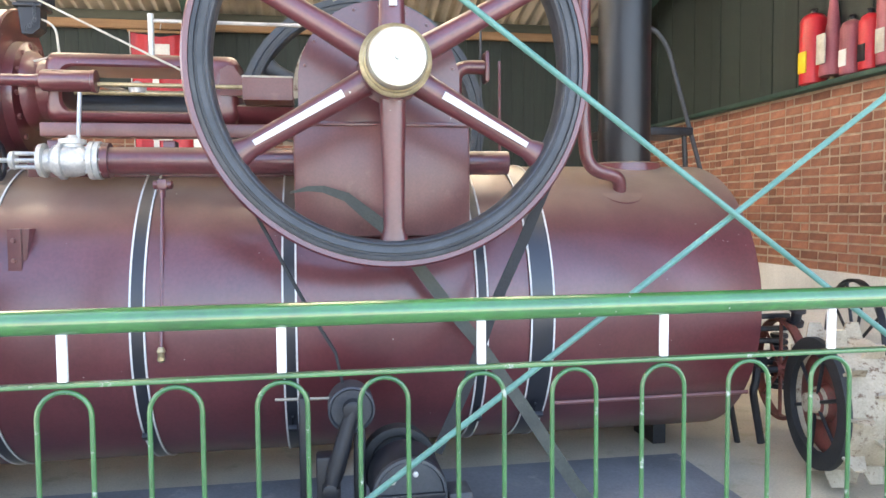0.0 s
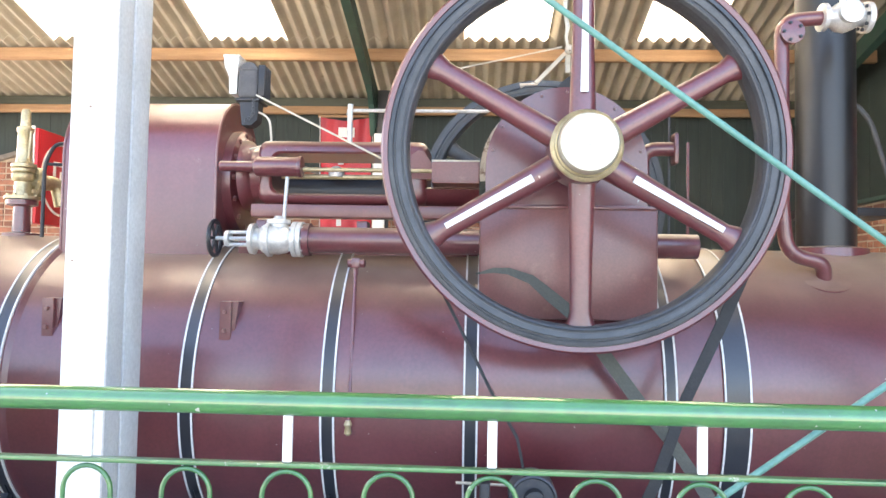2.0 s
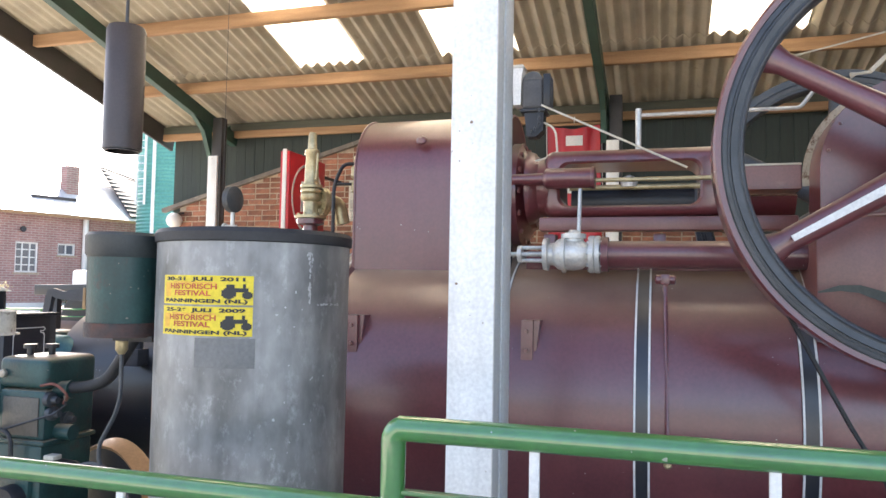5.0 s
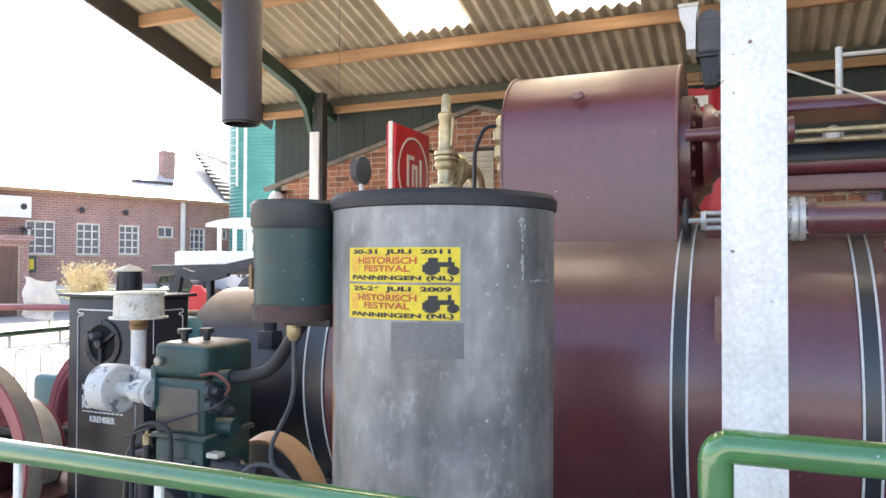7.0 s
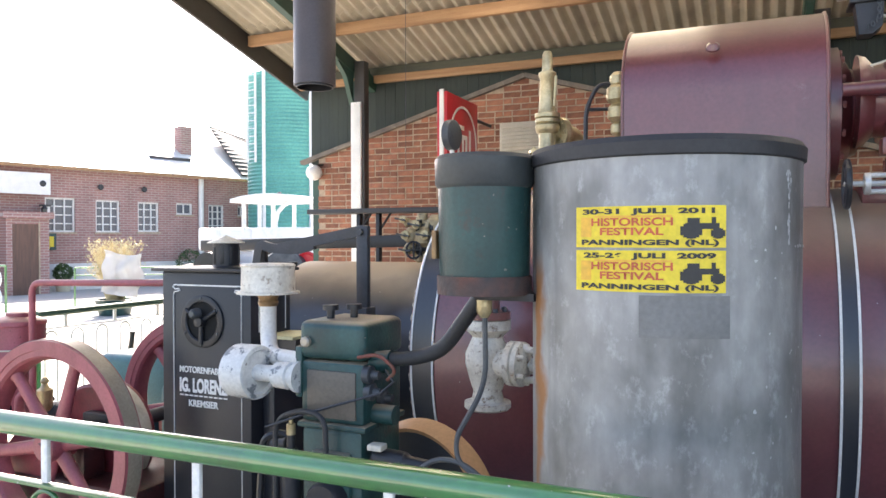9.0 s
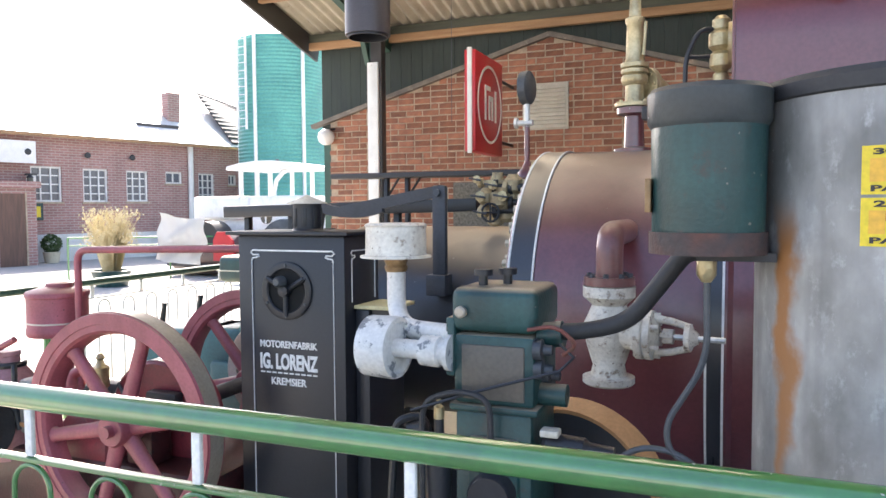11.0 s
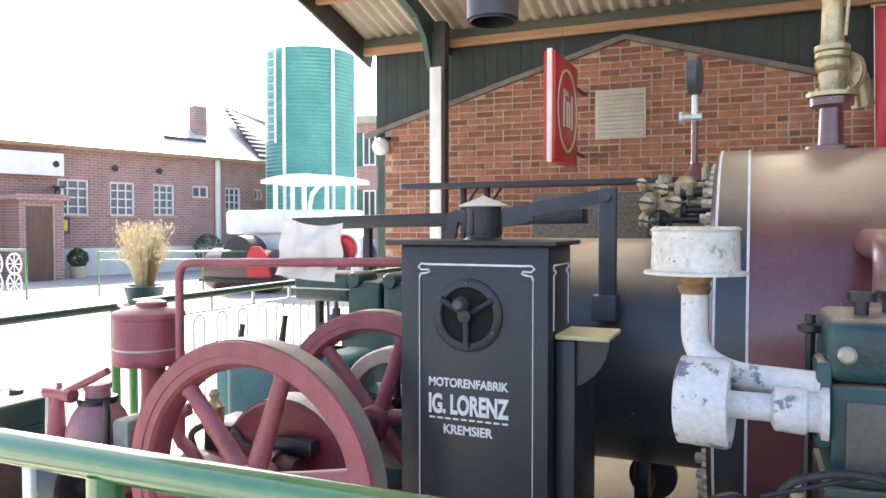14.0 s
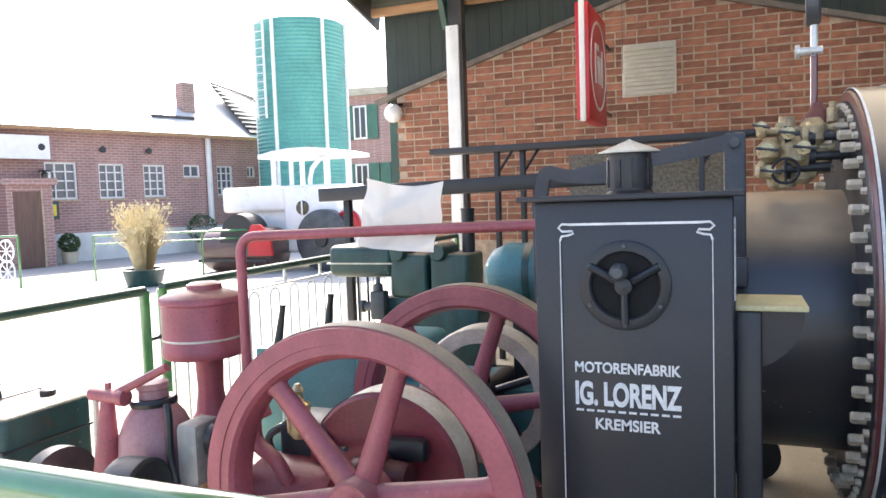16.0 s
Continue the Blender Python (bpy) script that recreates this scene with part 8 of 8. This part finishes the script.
part("downpipe", rod(B(), FM @ Vector((5.36, 0.3, 0.10)), FM @ Vector((5.36, 3.6, 0.10)), 0.09, 12), SIGN_WHITE, hb, "white downpipe")
part("chimney", on_wall(B(), 5.26, 5.70, 4.0, 5.4, -1.4, -1.0), FARB, hb, "red brick chimney", smooth=False)
part("sign_board", on_wall(B(), -1.6, 0.42, 2.74, 3.34, 0.4, 0.45), SIGN_WHITE, hb, "white sign board with a dark emblem", smooth=False)
part("sign_emblem", lathe(B(), FM @ Vector((0.22, 3.05, 0.45)), FN, [(0, 0.09), (0.01, 0.07)], 14), BLACK, hb)
part("notice_case", on_wall(B(), 0.23, 0.58, 1.17, 1.62, 0.0, 0.06), BEAM_GREEN, hb, "green notice case", smooth=False)
part("notice", on_wall(B(), 0.27, 0.54, 1.22, 1.50, 0.061, 0.066), YELLOW, hb, "yellow notice", smooth=False)
lt = part("lantern", on_wall(B(), 0.22, 0.34, 2.05, 2.35, 0.3, 0.42), PANE, hb, "black wall lantern", smooth=False)
part("lantern_cap", lathe(B(), FM @ Vector((0.28, 2.35, 0.36)), (0, 0, 1), [(0, 0.10), (0.10, 0.02)], 8), BLACK, lt)
part("lantern_arm", rod(B(), FM @ Vector((0.28, 2.0, 0.0)), FM @ Vector((0.28, 2.05, 0.36)), 0.02, 8), BLACK, lt)
for u in (1.98, 3.35):
    part("flood_lamp", lathe(B(), FM @ Vector((u, 3.06, 0.02)), FN, [(0, 0.05), (0.12, 0.09), (0.14, 0.07)], 12), BLACK, hb)
bm = B()
for lift in (0.0, 0.06):
    bm.faces.new([bm.verts.new(FM @ Vector(p)) for p in ((7.32, 5.70 + lift, -2.5), (6.85, 3.70 + lift, 0.3), (9.2, 3.70 + lift, 0.3), (9.2, 5.32 + lift, -2.5))])
part("cross_roof", bm, TILE, hb, "dark tiled roof slope", smooth=False)
for k in range(12):
    f_ = k / 12
    part("tile_course", tube(B(), [FM @ Vector((7.32 - 0.47 * f_, 5.77 - 2.0 * f_, -2.5 + 2.8 * f_)), FM @ Vector((9.2, 5.39 - 1.62 * f_, -2.5 + 2.8 * f_))], 0.03, 6), TILE, hb, smooth=False)
part("roof_patch", on_wall(B(), 3.9, 5.35, 4.08, 4.24, -0.9, -0.5), TILE, hb, smooth=False)

silo = thing("grain_silo", (-16.55, 21.3, 0), "tall green corrugated steel silo with pale ribs", "silo")
bm = B()
prof = [(0, 1.43)]
z = 0.0
while z < 6.9:
    prof += [(z + 0.03, 1.445), (z + 0.09, 1.415)]
    z += 0.12
prof += [(6.98, 1.43), (7.02, 1.3), (7.40, 0.3), (7.45, 0.0)]
lathe(bm, (-16.55, 21.3, 0), (0, 0, 1), prof, 56, caps=False)
part("shell", bm, SILO, silo)
for a in (200, 269, 331, 378):
    p = Vector((-16.55 + 1.46 * math.cos(radians(a)), 21.3 + 1.46 * math.sin(radians(a)), 0))
    part("rib", rod(B(), p, p + Vector((0, 0, 6.98)), 0.06, 8), WHITE_PAINT, silo, "pale steel rib")
for s in (-0.16, 0.16):
    p = Vector((-16.55 + 1.60 * math.cos(radians(253)) + s, 21.3 + 1.60 * math.sin(radians(253)), 4.0))
    part("ladder_rail", rod(B(), p, p + Vector((0, 0, 3.1)), 0.04, 8), WHITE_PAINT, silo)
for k in range(12):
    p = Vector((-16.55 + 1.60 * math.cos(radians(253)), 21.3 + 1.60 * math.sin(radians(253)), 4.1 + k * 0.25))
    part("rung", rod(B(), p - Vector((0.16, 0, 0)), p + Vector((0.16, 0, 0)), 0.015, 6), WHITE_PAINT, silo)

h2 = thing("brick_house", (-18, 30, 0), "red brick house with green window shutters behind the silo", "house")
part("wall", box(B(), -22.5, -12.5, 30.0, 33.5, -0.1, 6.2), FARB, h2, smooth=False)
part("roof", prism(B(), [(-23, 6.05), (-23, 6.15), (-21.5, 6.45), (-12, 6.10), (-12, 6.0)], front(0, 33.5, 0), 3.8), SHEET, h2, smooth=False)
for x, z in ((-19.1, 4.87), (-19.1, 2.3), (-15.9, 4.87), (-17.3, 2.3)):
    w = part("window", box(B(), x - 0.3, x + 0.3, 29.95, 30.02, z - 0.7, z + 0.7), PANE, h2, "white window", smooth=False)
    part("window_frame", box(B(), x - 0.03, x + 0.03, 29.93, 29.96, z - 0.7, z + 0.7), SIGN_WHITE, w, smooth=False)
    for s in (-1, 1):
        part("frame_side", box(B(), x + s * 0.3 - 0.04, x + s * 0.3 + 0.04, 29.93, 29.96, z - 0.74, z + 0.74), SIGN_WHITE, w, smooth=False)
        part("frame_rail", box(B(), x - 0.26, x + 0.26, 29.935, 29.955, z + s * 0.70 - 0.04, z + s * 0.70 + 0.04), SIGN_WHITE, w, smooth=False)
        part("shutter", box(B(), x + s * 0.62 - 0.25, x + s * 0.62 + 0.25, 29.92, 29.98, z - 0.75, z + 0.75), paint("shutter_green", (0.05, 0.16, 0.11), (0.04, 0.12, 0.085), rough=0.5, scale=2), h2, "green shutter", smooth=False)

# ---- vintage road roller in the yard ----
WHT = paint("bright_white_paint", (0.84, 0.84, 0.83), (0.78, 0.78, 0.77), rough=0.3, scale=3, bump=0.02)
van = thing("road_roller", (-12.6, 14.5, 0), "white vintage road roller with a flat canopy and brown front drum", "vehicle")
bm = B()
prism(bm, [(-12.92, 2.36), (-11.05, 2.36), (-11.03, 2.40), (-11.35, 2.47), (-11.75, 2.51), (-12.2, 2.51), (-12.6, 2.47), (-12.95, 2.40)], front(0, 15.2, 0), 1.4)
part("canopy", bm, WHT, van, smooth=False)
part("canopy_rim", box(B(), -12.94, -11.03, 13.78, 15.22, 2.32, 2.37, 0.02), WHT, van)
part("canopy_cap", lathe(B(), (-12.0, 14.4, 2.50), (0, 0, 1), [(0, 0.05), (0.05, 0.05), (0.08, 0.02)], 12), GREY_IRON, van)
for x, y, r in ((-12.66, 13.95, 0.055), (-12.22, 13.95, 0.05), (-12.66, 15.05, 0.055), (-12.05, 15.05, 0.05), (-11.5, 15.05, 0.05)):
    part("canopy_post", rod(B(), (x, y, 1.5), (x, y, 2.35), r, 10), WHT, van)
tube(bm := B(), [(-11.78, 13.95, 1.6), (-11.78, 13.95, 1.85), (-11.72, 13.95, 2.08), (-11.55, 13.95, 2.25), (-11.32, 13.95, 2.34)], 0.05)
part("canopy_bracket", bm, WHT, van)
part("hood", box(B(), -14.0, -12.4, 13.9, 15.0, 1.22, 1.75, 0.08, seg=3), WHT, van)
part("cab", box(B(), -12.4, -11.1, 13.85, 15.1, 0.35, 1.75, 0.08, seg=3), WHT, van)
part("chassis", box(B(), -13.6, -11.2, 14.05, 14.9, 0.45, 1.24, 0.04), WHT, van)
win = part("oval_window", lathe(B(), (-11.92, 13.84, 1.28), (0, -1, 0), [(0, 0.15), (0.02, 0.145), (0.02, 0.0)], 20, caps=False), PANE, van)
part("window_bar", box(B(), -11.935, -11.905, 13.805, 13.818, 1.14, 1.42), WHT, win, smooth=False)
TUB = paint("dark_brown_paint", (0.12, 0.065, 0.055), (0.08, 0.045, 0.04), rough=0.4, scale=3, coat=0.5)
part("front_drum", lathe(B(), (-14.02, 13.55, 0.46), (1, 0, 0), [(0.0, 0.05), (0.0, 0.36), (0.05, 0.44), (0.12, 0.46), (1.60, 0.46), (1.67, 0.44), (1.72, 0.36), (1.72, 0.05)], 40), TUB, van, "dark brown front drum")
part("drum_scraper", box(B(), -14.0, -12.3, 13.05, 13.09, 0.22, 0.29, 0.01), BLACK, van)
part("front_fender", prism(B(), [(0.46 * math.cos(radians(a)), 0.62 * math.sin(radians(a))) for a in range(0, 181, 10)], front(-13.02, 13.62, 0.58), 0.5), BLACK, van, "black rounded fender")
part("side_panel", prism(B(), [(-12.72, 0.36), (-12.15, 0.36), (-12.22, 0.80), (-12.42, 0.98), (-12.62, 0.98), (-12.72, 0.8)], front(0, 13.1, 0), 0.06), SIGN_RED, van, "red panel", smooth=False)
for y in (13.62, 15.02):
    w = part("rear_wheel", lathe(B(), (-11.36, y, 0.62), (0, 1, 0), [(0, 0.05), (0, 0.50), (0.03, 0.62), (0.26, 0.62), (0.29, 0.50)], 36), RIM_GREY, van, "grey steel roller wheel")
    part("hub", lathe(B(), (-11.36, y - 0.01, 0.62), (0, -1, 0), [(0, 0.14), (0.05, 0.13), (0.06, 0.05)], 18), BLACK, w)
tail = part("belt_wheel", lathe(B(), (-10.84, 13.86, 0.93), (0, -1, 0), [(0, 0.05), (0, 0.29), (0.09, 0.29), (0.10, 0.26), (0.06, 0.22), (0.06, 0.05)], 28), SIGN_RED, van, "red round wheel")
part("wheel_rim", lathe(B(), (-10.84, 13.85, 0.93), (0, -1, 0), [(0, 0.29), (0, 0.34), (0.06, 0.34), (0.06, 0.295)], 28, caps=False), WHT, tail, "white rim")

# ---- planters ----
def planter(x, y, h, straw, r=0.28):
    t = thing("planter", (x, y, 0), "dry straw-coloured grass in a green tub" if straw else "clipped round evergreen in a grey tub", "plant")
    part("tub", lathe(B(), (x, y, 0), (0, 0, 1), [(0, 0.0), (0, r * 0.8), (0.28, r), (0.30, r * 1.05), (0.31, r * 0.9), (0.26, r * 0.85), (0.26, 0)], 20, caps=False), PUMP_GREEN if straw else CONCRETE, t)
    rnd = random.Random(7)
    bm = B()
    if straw:
        for k in range(520):
            a, q = rnd.random() * 6.28, rnd.random() ** 0.6
            hh = h * (0.55 + 0.45 * rnd.random()) - 0.26
            p0 = Vector((x + 0.15 * q * math.cos(a), y + 0.15 * q * math.sin(a), 0.26))
            ln = 0.42 * q * (0.5 + rnd.random() * 0.6)
            p2 = p0 + Vector((ln * math.cos(a), ln * math.sin(a), hh))
            p1 = p0 * 0.55 + p2 * 0.45 + Vector((-0.15 * ln * math.cos(a), -0.15 * ln * math.sin(a), 0.12))
            s = Vector((-math.sin(a + 1), math.cos(a + 1), 0)) * 0.008
            v = [bm.verts.new(p0 - s), bm.verts.new(p0 + s), bm.verts.new(p1 - s * 1.6), bm.verts.new(p1 + s * 1.6), bm.verts.new(p2)]
            bm.faces.new((v[0], v[1], v[3], v[2]))
            bm.faces.new((v[2], v[3], v[4]))
            for e in range(3):
                c = p2 + Vector((rnd.uniform(-.05, .05), rnd.uniform(-.05, .05), rnd.uniform(-.12, .03)))
                bm.faces.new([bm.verts.new(c + Vector((rnd.uniform(-.03, .03), rnd.uniform(-.03, .03), rnd.uniform(-.05, .05)))) for _ in range(3)])
    else:
        for k in range(900):
            a, b_ = rnd.random() * 6.28, math.acos(rnd.uniform(-1, 1))
            rr = h * (0.85 + 0.2 * rnd.random())
            c = Vector((x + rr * math.sin(b_) * math.cos(a), y + rr * math.sin(b_) * math.sin(a), 0.30 + h + rr * math.cos(b_)))
            bm.faces.new([bm.verts.new(c + Vector((rnd.uniform(-.05, .05), rnd.uniform(-.05, .05), rnd.uniform(-.05, .05)))) for _ in range(3)])
    tagged(part("foliage", bm, STRAW if straw else LEAF, t, smooth=False), kind="stuff")


planter(-13.45, 11.0, 1.5, True, 0.36)
q = F0 + FD * 0.72 + FN * 0.5
planter(q.x, q.y, 0.24, False, 0.22)
q = F0 + FD * 4.6 + FN * 0.7
planter(q.x, q.y, 0.42, False, 0.25)
ff = thing("yard_fence", (-14, 11.5, 0), "thin green metal yard fence on the paving", "fence")
part("top_rail", rod(B(), (-15.15, 11.5, 0.88), (-12.7, 13.2, 0.88), 0.02, 8), RAIL_GREEN, ff)
part("mid_rail", rod(B(), (-15.15, 11.5, 0.72), (-12.7, 13.2, 0.72), 0.014, 8), RAIL_GREEN, ff)
for k in range(4):
    x, y = -15.15 + 2.45 * k / 3, 11.5 + 1.7 * k / 3
    part("post", rod(B(), (x, y, 0), (x, y, 0.88), 0.02, 8), RAIL_GREEN, ff)
bn = thing("garden_gate", (-16.1, 10.4, 0), "white scrolled ironwork gate with a green top rail", "gate")
part("top_rail", rod(B(), (-16.9, 10.2, 0.95), (-15.85, 10.45, 0.95), 0.022, 8), RAIL_GREEN, bn)
part("post", rod(B(), (-15.85, 10.45, 0), (-15.85, 10.45, 0.95), 0.025, 8), RAIL_GREEN, bn)
part("post", rod(B(), (-16.9, 10.2, 0), (-16.9, 10.2, 0.95), 0.025, 8), RAIL_GREEN, bn)
for cx_, cz_, r_ in ((-16.1, 0.68, 0.2), (-16.1, 0.30, 0.2), (-16.5, 0.68, 0.2), (-16.5, 0.30, 0.2)):
    yy = 10.45 + (cx_ + 15.85) * 0.238
    tube(bm := B(), [(cx_ + r_ * math.cos(k * math.pi / 10), yy, cz_ + r_ * math.sin(k * math.pi / 10)) for k in range(20)], 0.018, 6, closed=True)
    for k in range(4):
        a = k * math.pi / 4
        rod(bm, (cx_ - r_ * math.cos(a), yy, cz_ - r_ * math.sin(a)), (cx_ + r_ * math.cos(a), yy, cz_ + r_ * math.sin(a)), 0.01, 6)
    part("scroll", bm, WHITE_PAINT, bn)

# ---- bricks, each a piece of its own on shared meshes ----
def brick_mesh(name, l, h, d, seed):
    """One brick with a worn arris and slightly uneven corners."""
    rnd = random.Random(seed)
    bm = box(B(), -l / 2, l / 2, -d / 2, d / 2, -h / 2, h / 2)
    es = [e for e in bm.edges if all(v.co.y < 0 for v in e.verts)]
    bmesh.ops.bevel(bm, geom=es, offset=0.004, segments=1, affect="EDGES")
    for v in bm.verts:
        v.co += Vector((rnd.uniform(-0.0045, 0.0045), rnd.uniform(-0.002, 0.002), rnd.uniform(-0.0035, 0.0035)))
    me = bpy.data.meshes.new(name)
    bm.to_mesh(me)
    bm.free()
    me.materials.append(BRICK)
    return me


COURSE, BLEN, JOINT = 0.0765, 0.228, 0.0145
WHOLE = [brick_mesh("brick", BLEN - JOINT - 0.002 * k, COURSE - JOINT, 0.03, k) for k in range(6)]
HALF = [brick_mesh("half_brick", BLEN / 2 - JOINT - 0.002 * k, COURSE - JOINT, 0.03, 10 + k) for k in range(4)]


def lay(rows, place, inside, parent, single):
    """Rows of bricks in running bond; place(u, z) gives the pose, single(u, z) says whether the piece is its own object."""
    rnd = random.Random(11)
    verts, faces = [], []
    for r, z, u0, u1 in rows:
        u = u0 + (0 if r % 2 else -BLEN / 2)
        while u < u1:
            half = rnd.random() < 0.10 or (r % 4 == 0 and rnd.random() < 0.5)
            l = BLEN / 2 if half else BLEN
            c = u + l / 2
            u += l
            if not inside(c, z, l):
                continue
            m = place(c, z + rnd.uniform(-0.0025, 0.0025)) @ Matrix.Translation((0, rnd.uniform(-0.003, 0.003), 0)) @ Matrix.Rotation(rnd.uniform(-0.012, 0.012), 4, "Y")
            me = rnd.choice(HALF if half else WHOLE)
            if single(c, z):
                ob = new("brick", me)
                ob.parent = parent
                ob.matrix_basis = m
            else:
                k = len(verts)
                verts += [m @ v.co for v in me.vertices]
                faces += [[k + i for i in p.vertices] for p in me.polygons]
    if verts:
        me = bpy.data.meshes.new("bricks")
        me.from_pydata(verts, [], faces)
        me.materials.append(BRICK_REST)
        ob = new("bricks", me)
        ob.parent = parent
        tagged(ob, kind="stuff")


BRICK_REST = BRICK.copy()
BRICK_REST.name = "red_brick_joined"
nt = BRICK_REST.node_tree
oi = [n_ for n_ in nt.nodes if n_.bl_idname == "ShaderNodeObjectInfo"][0]
geo = nt.nodes.new("ShaderNodeNewGeometry")
for l_ in list(oi.outputs["Random"].links):
    nt.links.new(geo.outputs["Random Per Island"], l_.to_socket)

rows = [(r, 0.9 + r * COURSE, -7.48, 4.0) for r in range(36)]
lay(rows, lambda u, z: pose(u, YB + 0.008, z), lambda c, z, l: z < gable_z(c) - 0.005 and c - l / 2 > -7.50 and c + l / 2 < 4.0,
    wall_back, lambda u, z: -6.2 < u < -3.4 and 2.2 < z)
rows = [(r, 0.93 + COURSE / 2 + r * COURSE, 1.95, 9.0) for r in range(19)]
lay(rows, lambda u, z: Matrix.Translation((XR, u, z)) @ Matrix.Rotation(radians(-90), 4, "Z"), lambda c, z, l: 1.92 < c - l / 2 and c + l / 2 < 9.07 and z < 2.37,
    wall_right, lambda u, z: 3.9 < u < 7.0)
